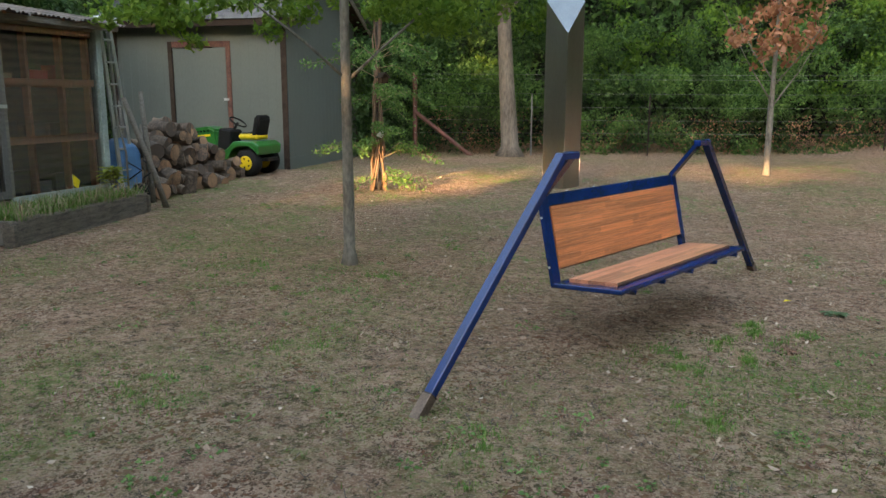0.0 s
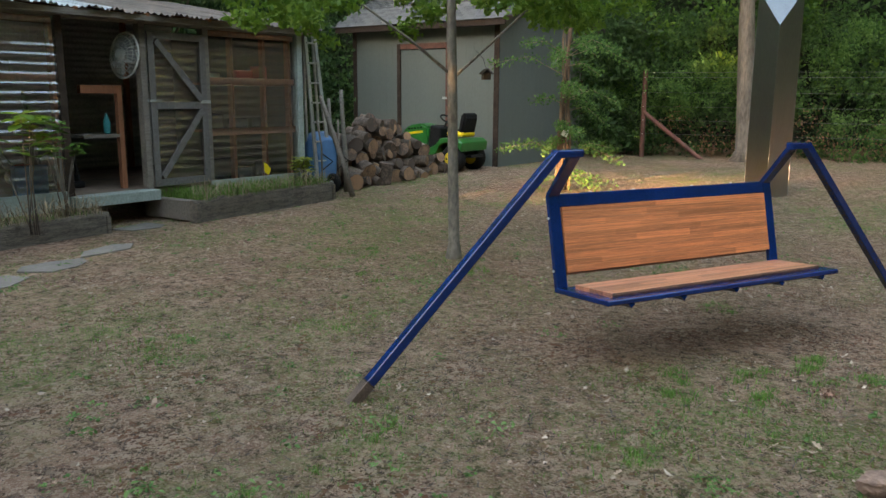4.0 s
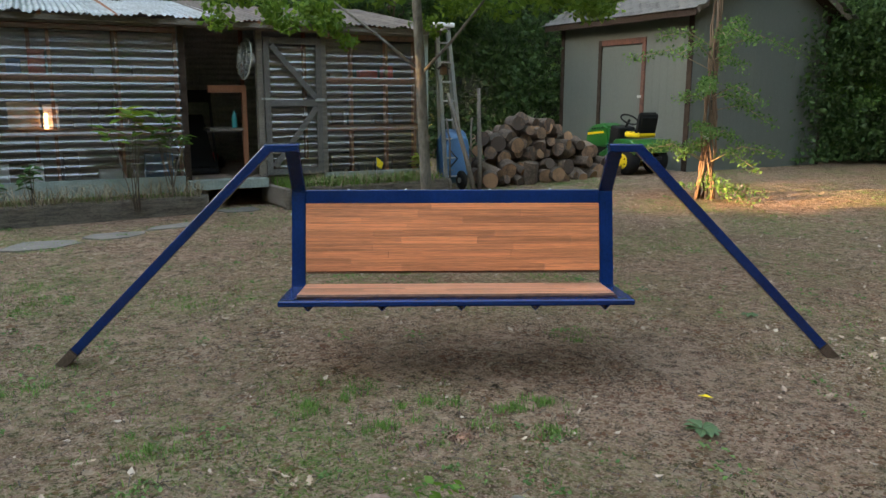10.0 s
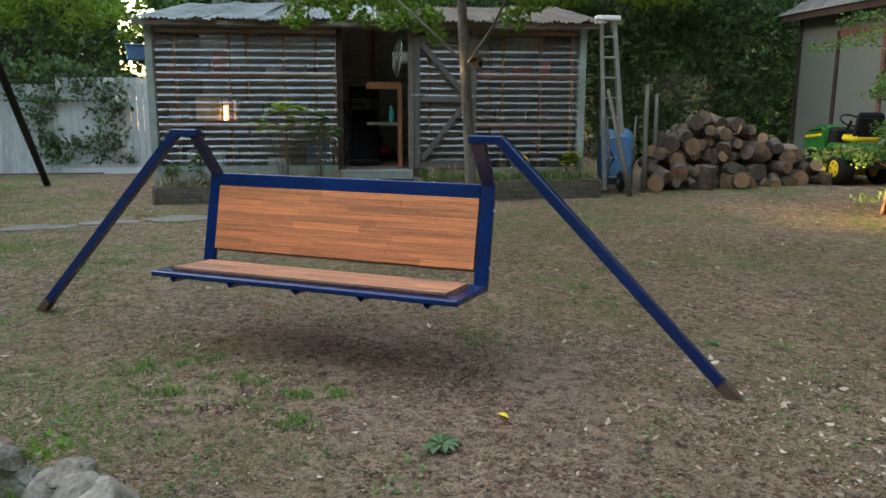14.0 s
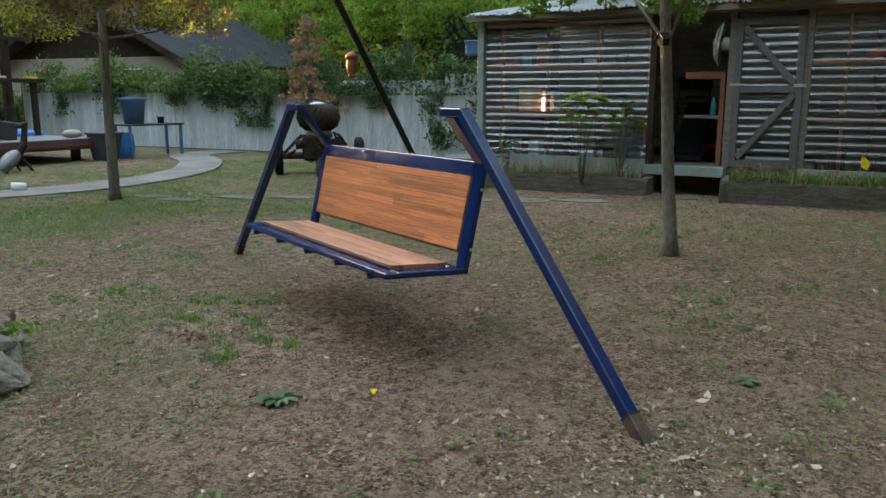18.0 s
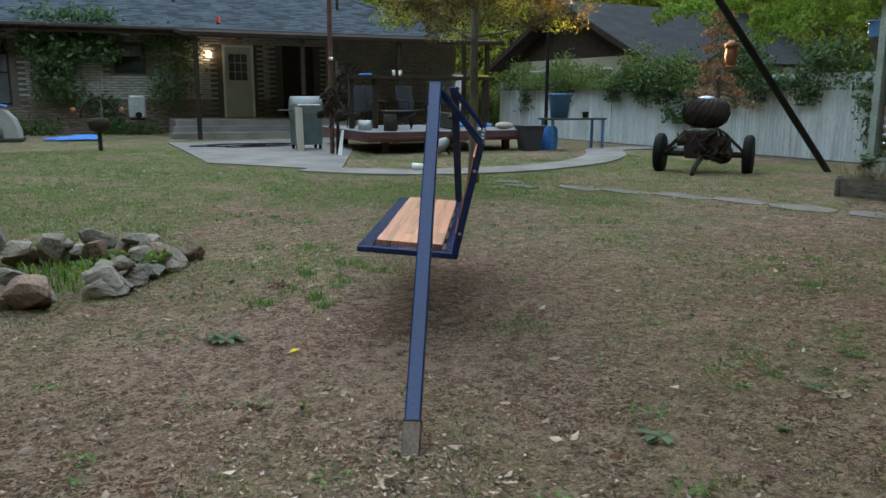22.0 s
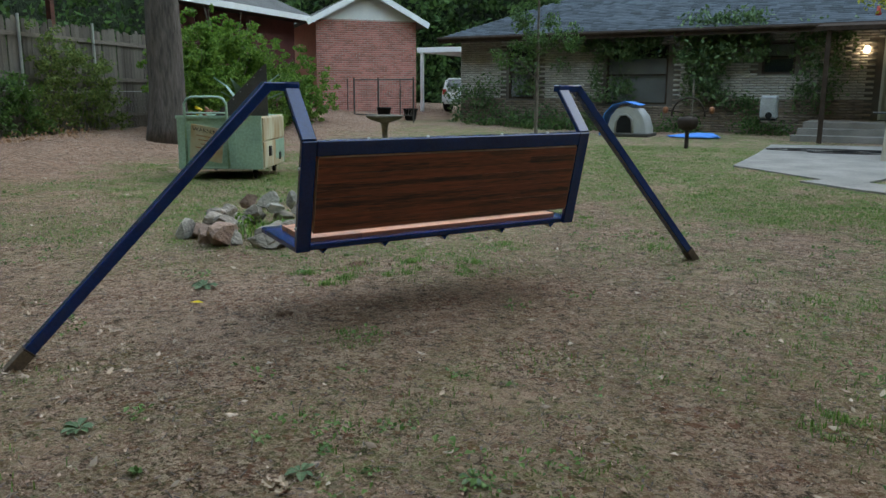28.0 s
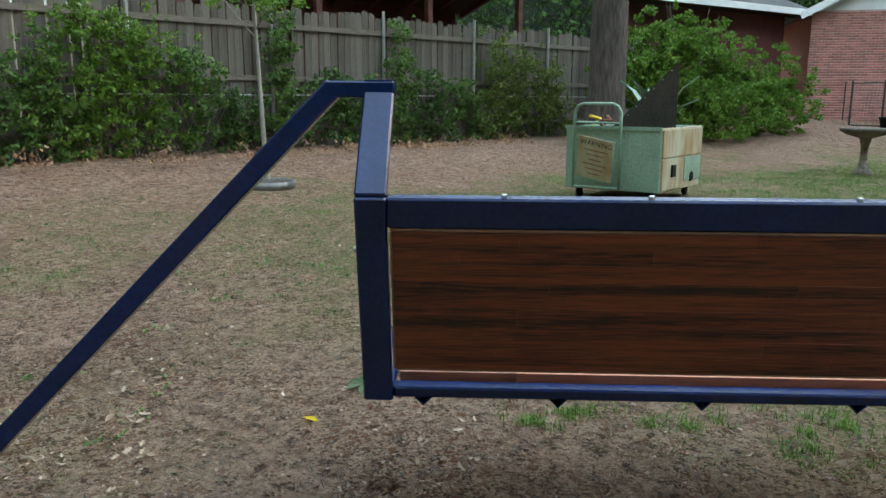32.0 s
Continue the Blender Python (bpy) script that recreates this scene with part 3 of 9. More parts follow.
def live_edge(parent, m, x0, x1, y0, y1, thick):
    """The foremost seat plank, its front edge left wavy as the tree grew."""
    bm = bmesh.new()
    n = 60
    rows = []
    for i in range(n + 1):
        x = x0 + (x1 - x0) * i / n
        e = y1 - 0.006 + 0.007 * noise.noise((x * 3.1, 4, 0)) + 0.004 * noise.noise((x * 9, 1, 2))
        lo = e + 0.004 + 0.003 * noise.noise((x * 14, 2, 7))
        h = thick / 2
        rows.append([bm.verts.new(m @ Vector(p)) for p in ((x, y0, -h), (x, y0, h), (x, e - 0.004, h), (x, lo, 0.2 * h), (x, lo - 0.004, -h))])
    for a, b in zip(rows, rows[1:]):
        for k in range(5):
            bm.faces.new((a[k], b[k], b[(k + 1) % 5], a[(k + 1) % 5]))
    bm.faces.new(rows[0])
    bm.faces.new(rows[-1][::-1])
    bmesh.ops.recalc_face_normals(bm, faces=bm.faces)
    ob = part("front_plank", bm, WOOD_SEAT, parent, "front plank with a wavy natural edge")
    ob.data.materials.append(LIVE_EDGE)
    for p in ob.data.polygons:
        if abs(p.normal.dot(m.to_3x3() @ Vector((0, 1, 0)))) > 0.5 and (m.inverted() @ p.center).y > y0 + 0.005:
            p.material_index = 1


def build_bench():
    """Local axes: x along the bench to the sitter's left hand side seen from the front as left to right, y to the front, z up."""
    b = thing("hanging_bench", BENCH, "navy steel bench with wooden slab seat slung between two slanted legs", "bench")
    W = 0.953
    bot, top = Vector((0, -0.021, 0.410)), Vector((0, -0.150, 0.980))
    up = (top - bot).normalized()
    out = Vector((0, up.z, -up.y))
    tw, td = 0.081, 0.034

    def P(x, p):
        return Vector((x, p.y, p.z))
    for s in (-1, 1):
        x = s * (W - tw / 2)
        part("back_post", barm(P(x, bot - up * 0.012), P(x, top), tw, td, out, 0.005), NAVY, b)
    part("top_rail", barm(P(-W + tw, top - up * tw / 2), P(W - tw, top - up * tw / 2), td, tw, up, 0.005), NAVY, b)
    # seat frame
    sb, sf = Vector((0, -0.012, 0.414)), Vector((0, 0.470, 0.447))
    fw = (sf - sb).normalized()
    sup = Vector((0, -fw.z, fw.y))
    deep = (sf - sb).length
    for s in (-1, 1):
        x = s * (W - tw / 2)
        part("seat_side_rail", barm(P(x, sb - fw * 0.018), P(x, sf - fw * 0.076), tw, 0.032, sup, 0.005), NAVY, b)
        a = P(x, bot - up * 0.002)
        part("corner_weld", rodm(P(x - s * tw * 0.48, a), P(x + s * tw * 0.48, a), 0.006, None, 6), NAVY, b)
    part("front_rail", barm(P(-W, sf - fw * 0.038), P(W, sf - fw * 0.038), 0.076, 0.032, sup, 0.006), NAVY, b)
    part("rear_rail", barm(P(-W + tw, sb + fw * 0.022), P(W - tw, sb + fw * 0.022), 0.050, 0.032, sup, 0.005), NAVY, b)
    for x in (-0.79, -0.40, 0.02, 0.415, 0.79):
        bm = bmesh.new()
        o = [Vector((-0.024, 0, 0)), Vector((0, 0, -0.024)), Vector((0.024, 0, 0)), Vector((0.019, 0, 0)), Vector((0, 0, -0.018)), Vector((-0.019, 0, 0))]
        ends = []
        for p in (sb + fw * 0.0, sf + fw * 0.004):
            ends.append([bm.verts.new(P(x, p) - sup * 0.016 + Vector((q.x, 0, 0)) + sup * q.z) for q in o])
        for i in range(6):
            j = (i + 1) % 6
            bm.faces.new((ends[0][i], ends[0][j], ends[1][j], ends[1][i]))
        bm.faces.new(ends[0][::-1])
        bm.faces.new(ends[1])
        bmesh.ops.recalc_face_normals(bm, faces=bm.faces)
        part("cross_brace", bm, NAVY, b, "dark angle iron under the seat")
    # wooden back and seat
    face = Matrix((Vector((1, 0, 0)), up, Vector((0, up.z, -up.y)))).transposed().to_4x4()
    face.translation = bot + up * 0.102 + out * 0.016
    rows = [0.042, 0.034, 0.046, 0.038, 0.044, 0.036, 0.042, 0.038, 0.045, 0.036]
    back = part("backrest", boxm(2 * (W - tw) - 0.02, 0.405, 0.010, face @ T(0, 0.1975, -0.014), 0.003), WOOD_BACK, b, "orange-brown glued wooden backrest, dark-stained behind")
    staves(back, -W + tw + 0.004, W - tw - 0.004, rows, face, 0.018, WOODS[0], 5)
    rear = face @ T(0, -0.006, -0.026)
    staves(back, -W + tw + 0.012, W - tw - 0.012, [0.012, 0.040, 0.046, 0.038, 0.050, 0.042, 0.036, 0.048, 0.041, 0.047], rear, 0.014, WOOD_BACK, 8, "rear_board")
    part("panel_lip", boxm(2 * (W - tw) - 0.02, 0.007, 0.014, face @ T(0, 0.398, -0.026), 0.002), LIP, back, "pale wooden top lip")
    part("panel_lip", boxm(2 * (W - tw) - 0.02, 0.006, 0.014, face @ T(0, -0.010, -0.026), 0.002), LIP, back, "pale wooden bottom lip")
    for s in (-1, 1):
        part("panel_lip", boxm(0.006, 0.398, 0.014, face @ T(s * (W - tw - 0.009), 0.193, -0.026), 0.002), LIP, back, "pale wooden side lip")
    seatm = Matrix((Vector((1, 0, 0)), fw, sup)).transposed().to_4x4()
    seatm.translation = sb + fw * 0.058 + sup * 0.022
    seat = part("seat", boxm(2 * (W - tw) - 0.03, 0.30, 0.012, seatm @ T(0, 0.165, -0.012), 0.003), WOOD_SEAT, b, "pale striped glued wooden slab seat")
    staves(seat, -W + tw + 0.012, W - tw - 0.012, [0.045, 0.04, 0.05, 0.038, 0.046, 0.042, 0.03], seatm, 0.028, WOOD_SEAT, 11)
    live_edge(seat, seatm, -W + tw + 0.012, W - tw - 0.012, 0.2915, 0.350, 0.028)
    # hangers and legs
    for s in (-1, 1):
        x = s * (W - tw / 2)
        head = Vector((s * 0.912, 0.066, 1.240))
        foot = Vector((s * 2.300, 0.068, -0.03))
        part("hanger", barm(P(x, top - up * 0.006 - out * 0.0), head + Vector((0, -0.012, -0.012)), tw, 0.032, (0, 1, 0.6), 0.005), NAVY, b)
        leg_top = Vector((s * 1.045, 0.068, 1.236))
        part("head_joint", barm(Vector((s * 0.870, 0.068, 1.242)), Vector((s * 1.062, 0.068, 1.242)), 0.060, 0.044, (0, 0, 1), 0.005), NAVY, b)
        part("head_cap", boxm(0.075, 0.052, 0.004, T(s * 0.912, 0.066, 1.265), 0.001), NAVY, b, "square steel cap plate")
        d = (foot - leg_top).normalized()
        part("leg", barm(leg_top - d * 0.02, foot - d * 0.12, 0.058, 0.054, (0, 0, 1), 0.005, 0.0), NAVY, b)
        part("foot_sleeve", barm(foot - d * 0.135, foot + d * 0.03, 0.063, 0.059, (0, 0, 1), 0.003), RAW, b, "bare rusty steel foot in the soil")
        part("sleeve_weld", barm(foot - d * 0.140, foot - d * 0.132, 0.066, 0.062, (0, 0, 1), 0.002), RUST, b, "rough weld bead")
        for q in (0.12, 0.44):
            a = P(s * W, bot + up * q)
            part("bolt", rodm(a - Vector((s * 0.004, 0, 0)), a + Vector((s * 0.008, 0, 0)), 0.009, 0.007, 8), ALU, b, "bright bolt head")
    for q in (-0.62, -0.28, 0.22, 0.58):
        a = P(q, top)
        part("bolt", rodm(a - up * 0.003, a + up * 0.007, 0.009, 0.007, 8), ALU, b, "bright bolt head")
    return b


build_bench()


# ---- structures ----
def axes(ox, oy, dx, dy, oz=0.0):
    """A frame at (ox, oy) whose x runs along (dx, dy), y to the left of it, z up."""
    n = math.hypot(dx, dy)
    dx, dy = dx / n, dy / n
    return Matrix(((dx, -dy, 0, ox), (dy, dx, 0, oy), (0, 0, 1, oz), (0, 0, 0, 1)))


def build_workshop():
    """Low workshop walled with corrugated clear sheet on timber studs; local x along its front, y into it."""
    w = thing("workshop", axes(-6.33, 4.8, 0.2431, 0.9695, 0.05) @ Matrix.Diagonal((0.945, 1, 1, 1)), "low workshop clad in corrugated clear plastic over timber studs", "shed")
    L, D, F, H = 6.60, 3.1, 0.33, 2.38
    part("floor", slabm(0, L, 0.0, D, F - 0.12, F), FLOORBRD, w, "littered plywood floor")
    part("front_sill", slabm(0.0, 2.75, -0.05, 0.0, 0.18, 0.40), GREENGREY, w)
    part("front_sill", slabm(4.86, L, -0.05, 0.0, 0.18, 0.36), GREENGREY, w)
    part("threshold", slabm(2.78, 3.92, -0.20, 0.04, F - 0.12, F + 0.005, 0.005), GREENGREY, w, "grey-green painted doorstep board")
    # corner posts and studs
    for x in (-0.03, L):
        part("corner_post", slabm(x - 0.055, x + 0.055, -0.07, 0.05, 0.12, H + 0.02, 0.006), GREENGREY, w)
    for x in (0.32, 1.12, 1.95, 2.72, 5.35, 5.95, 6.45):
        part("stud", slabm(x - 0.022, x + 0.022, 0.012, 0.10, F, H), STUD, w)
    for x in (2.80, 3.90, 4.88):
        part("door_post", slabm(x - 0.045, x + 0.045, -0.03, 0.09, F, H, 0.004), TIMBER if x > 3 else DARKTRIM, w)
    for x0, x1 in ((0.03, 2.74), (4.93, L - 0.05)):
        for z in (1.01, 1.70, H - 0.05):
            part("girt", slabm(x0, x1, 0.014, 0.075, z - 0.045, z + 0.045), STUD, w)
        part("clear_sheet", corrugated(x1 - x0 + 0.06, H - 0.42, 0.105, 0.011, T(x0 - 0.03, -0.012, 0.40)), PLASTIC if x0 < 1 else PLASTIC_DULL, w, "cloudy corrugated plastic sheet")
    part("lintel", slabm(0, L, -0.02, 0.08, H - 0.02, H + 0.07), TIMBER, w)
    # back and end walls, ribbed metal inside
    part("back_wall", corrugated(L, 2.5, 0.09, 0.012, T(0, D, F)), DIMWALL, w, "ribbed pale metal back wall")
    part("back_cladding", slabm(-0.02, L + 0.02, D + 0.02, D + 0.05, 0.1, H + 0.5), TIMBER, w)
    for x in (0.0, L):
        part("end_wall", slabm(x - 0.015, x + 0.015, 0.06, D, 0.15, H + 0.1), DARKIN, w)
    for x in (0.9, 2.2, 3.3, 4.4, 5.6):
        part("back_stud", slabm(x - 0.03, x + 0.03, D - 0.12, D - 0.03, F, H + 0.3), STUD, w)
    # shelves and dim clutter behind the sheet
    rng = random.Random(4)
    for x0, x1 in ((0.1, 2.6), (5.0, 6.5)):
        for z in (1.02, 1.66):
            part("shelf", slabm(x0, x1, 0.12, 0.5, z - 0.015, z + 0.015), STUD, w)
        for z in (F, 1.035, 1.675):
            x = x0 + 0.05
            while x < x1 - 0.3:
                bw, bh = rng.uniform(0.12, 0.4), rng.uniform(0.12, 0.42)
                mt = rng.choice((DARKIN, BLACKMETAL, TIMBER, RED, WHITE, BLUE, GREYPLASTIC, DARKIN, CREAM))
                part("stored_box", slabm(x, x + bw, 0.16, 0.16 + rng.uniform(0.1, 0.3), z, z + bh, 0.008), mt, w)
                x += bw + rng.uniform(0.03, 0.3)
    # things seen through the doorway
    fan = thing("wall_fan", w.matrix_world @ T(3.72, 0.10, 1.98) @ pose(0, 0, 0, 84, 0, -86) @ Matrix.Diagonal((1.22, 1.22, 1.1, 1)), "round white caged fan hung by the doorway", "fan")
    def hoop(r, z):
        return [(math.cos(a) * r, math.sin(a) * r, z) for a in [2 * math.pi * k / 28 for k in range(29)]]
    part("rim", pipem(hoop(0.225, 0.0), 0.011, 7), DOGWHITE, fan)
    for r, z in ((0.075, 0.075), (0.13, 0.068), (0.185, 0.045)):
        part("cage_ring", pipem(hoop(r, z), 0.0035, 5), DOGWHITE, fan)
    part("hub", lathe([(0.055, 0.0), (0.055, 0.085), (0.03, 0.095)], 16), DOGWHITE, fan)
    part("motor", lathe([(0.03, -0.16), (0.07, -0.13), (0.07, -0.02), (0.03, 0.0)], 16), DOGWHITE, fan)
    for k in range(30):
        a = 2 * math.pi * k / 30
        part("cage_wire", pipem([(math.cos(a) * 0.05, math.sin(a) * 0.05, 0.078), (math.cos(a) * 0.15, math.sin(a) * 0.15, 0.068), (math.cos(a) * 0.224, math.sin(a) * 0.224, 0.004)], 0.0032, 4), DOGWHITE, fan)
    for k in range(4):
        m = pose(0, 0, 0.02, 0, 0, 90 * k) @ pose(0.11, 0, 0, 22, 0, 0)
        part("blade", extrude_outline([(-0.07, -0.03), (0.02, -0.075), (0.085, -0.06), (0.09, 0.05), (0.02, 0.07), (-0.07, 0.03)], 0.004, m @ pose(0, 0, 0, 90)), HOODGREY, fan)
    part("inner_post", slabm(3.70, 3.77, 0.30, 0.37, F, 1.62), STUD, w)
    part("inner_beam", slabm(3.20, 3.70, 0.30, 0.37, 1.52, 1.62), STUD, w)
    part("work_shelf", slabm(3.20, 3.70, 0.30, 0.75, 0.98, 1.02), TIMBER, w)
    bt = thing("soda_bottle", w.matrix_world @ T(3.60, 0.42, 1.02), "teal plastic bottle standing on the work shelf", "bottle")
    part("bottle_body", lathe([(0.04, 0), (0.045, 0.02), (0.045, 0.15), (0.02, 0.22), (0.014, 0.26)], 12), TEAL, bt)
    tm = thing("folded_treadmill", w.matrix_world @ T(3.15, 1.1, F), "black folded treadmill leaning inside the doorway", "treadmill")
    part("running_deck", boxm(0.45, 1.15, 0.10, T(0, 0.15, 0.45) @ pose(0, 0, 0, 42), 0.02), BLACK, tm)
    part("base_frame", boxm(0.52, 0.8, 0.08, T(0, 0.0, 0.05), 0.02), BLACKMETAL, tm)
    for q in (-0.24, 0.24):
        part("upright", rodm((q, -0.28, 0.05), (q, 0.05, 1.12), 0.022, None, 8), BLACKMETAL, tm)
    part("console", boxm(0.52, 0.10, 0.18, T(0, 0.05, 1.14) @ pose(0, 0, 0, 25), 0.02), BLACK, tm)
    wl_ = thing("work_lamp", w.matrix_world @ T(1.02, 0.11, 1.04), "glowing amber work lamp on the shelf behind the sheet", "lamp")
    part("lamp_tube", lathe([(0.016, 0.0), (0.022, 0.02), (0.022, 0.20), (0.012, 0.22)], 12), emit("amber_glow", (1.0, 0.50, 0.24), 0.5), wl_, "glowing amber tube")
    part("lamp_foot", lathe([(0.05, -0.02), (0.05, 0.0), (0.02, 0.01)], 12), BLACKMETAL, wl_)
    pm = thing("push_mower", w.matrix_world @ T(3.30, 1.75, F) @ pose(0, 0, 0, 0, 0, 30), "red and black push mower parked in the doorway", "mower")
    part("mower_deck", boxm(0.46, 0.50, 0.16, T(0, 0, 0.18), 0.05), RED, pm)
    part("engine", lathe([(0.15, 0.26), (0.16, 0.40), (0.08, 0.45)], 16), BLACK, pm)
    for sx in (-1, 1):
        for sy in (-1, 1):
            part("wheel", lathe([(0.03, -0.025), (0.09, -0.025), (0.10, 0), (0.09, 0.025), (0.03, 0.025)], 16, T(sx * 0.26, sy * 0.2, 0.10) @ pose(0, 0, 0, 0, 90, 0)), BLACK, pm)
        part("handle", rodm((sx * 0.2, 0.22, 0.25), (sx * 0.2, 0.75, 0.95), 0.013, None, 8), BLACKMETAL, pm)
    part("handle_bar", rodm((-0.2, 0.75, 0.95), (0.2, 0.75, 0.95), 0.015, None, 8), BLACKMETAL, pm)
    # corrugated metal roof
    roof = T(-0.25, -0.28, H + 0.09) @ pose(0, 0, 0, 9.0)
    sheets = []
    x = 0.0
    for k in range(8):
        rs = roof @ T(x, -0.03 * (k % 3), 0.006 * (k % 2)) @ pose(0, 0, 0, -90 + 0.4 * math.sin(k * 2.1))
        sheets.append(part("roof_sheet", corrugated(0.98, D + 0.7, 0.076, 0.012, rs, across="x"), GALV if k < 4 else RUSTROOF, w, "bright galvanised roof sheet, torn along the edge" if k < 4 else "dull rusty roof sheet"))
        x += 0.885
    for v in [v for r in sheets for v in r.data.vertices]:
        e = v.co.y + 0.28
        v.co.z += 0.03 * noise.noise((v.co.x * 2.3, v.co.y * 1.2, 1)) + (0.05 * noise.noise((v.co.x * 6, 0, 5)) if e < 0.3 else 0)
        if e < 0.2:
            v.co.y += 0.10 * noise.noise((v.co.x * 3, 0, 2))
    part("fascia", slabm(-0.2, L + 0.2, -0.24, -0.20, H + 0.0, H + 0.07), TIMBER, w)
    for k in range(8):
        x = 0.1 + k * 0.94
        part("rafter", barm((x, -0.24, H + 0.055), (x, D + 0.3, H + 0.055 + (D + 0.54) * math.tan(radians(9))), 0.05, 0.07), STUD, w)
    # gate with Z brace
    gate = part("gate", slabm(3.95, 4.84, -0.062, -0.038, 0.36, 0.45), GATEWOOD, w, "weathered timber gate with diagonal braces")
    for a, b in (((3.95, 0.36), (4.04, 2.28)), ((4.75, 0.36), (4.84, 2.28)), ((4.04, 2.19), (4.75, 2.28)), ((4.04, 1.33), (4.75, 1.42))):
        part("gate_rail", slabm(a[0], b[0], -0.064, -0.036, a[1], b[1], 0.003), GATEWOOD, gate)
    part("gate_brace", barm((4.06, -0.075, 2.17), (4.74, -0.075, 1.44), 0.022, 0.085, (0, 0, 1), 0.003), GATEWOOD, gate)
    part("gate_brace", barm((4.06, -0.075, 0.48), (4.74, -0.075, 1.31), 0.022, 0.085, (0, 0, 1), 0.003), GATEWOOD, gate)
    part("gate_sheet", corrugated(0.86, 1.86, 0.105, 0.010, T(3.965, -0.02, 0.40)), PLASTIC, gate)
    part("hinge", slabm(3.90, 4.12, -0.074, -0.066, 1.42, 1.45), ALU, gate)
    part("latch", slabm(4.72, 4.88, -0.078, -0.066, 1.40, 1.44), ALU, gate)
    return w


def shingle_roof(parent, m, w, d, material, course=0.115, piece=0.25, seed=1, cap=300, name="shingle"):
    """A roof slope in the xy plane of m (x along the eave, y up the slope), laid with overlapping shingles."""
    rng = random.Random(seed)
    bm0 = boxm(piece - 0.012, course * 1.35, 0.012, Matrix.Identity(4))
    me = bpy.data.meshes.new(name)
    bm0.to_mesh(me)
    bm0.free()
    me.materials.append(material)
    base = parent
    rows, cols = int(d / course) + 1, int(w / piece) + 1
    count = 0
    v, f = [], []
    for r in range(rows):
        for c in range(cols + 1):
            x = c * piece + (r % 2) * piece / 2 + rng.uniform(-0.01, 0.01)
            if x > w + piece / 2:
                continue
            pm = m @ T(min(x, w), r * course + 0.03, 0.016 + rng.uniform(0, 0.004)) @ pose(0, 0, 0, 3.5, 0, rng.uniform(-0.7, 0.7))
            if count < cap:
                o = new(name, me)
                o.parent = base
                o.matrix_local = pm
                count += 1
            else:
                k = len(v)
                hx, hy, hz = (piece - 0.012) / 2, course * 0.675, 0.006
                for sx, sy, sz in ((-1, -1, -1), (1, -1, -1), (1, 1, -1), (-1, 1, -1), (-1, -1, 1), (1, -1, 1), (1, 1, 1), (-1, 1, 1)):
                    v.append(pm @ Vector((sx * hx, sy * hy, sz * hz)))
                f += [(k + 4, k + 5, k + 6, k + 7), (k, k + 1, k + 5, k + 4), (k + 1, k + 2, k + 6, k + 5), (k + 3, k, k + 4, k + 7)]
    if v:
        ob = raw_mesh("shingle_course_rest", v, f, material, base, "stuff")


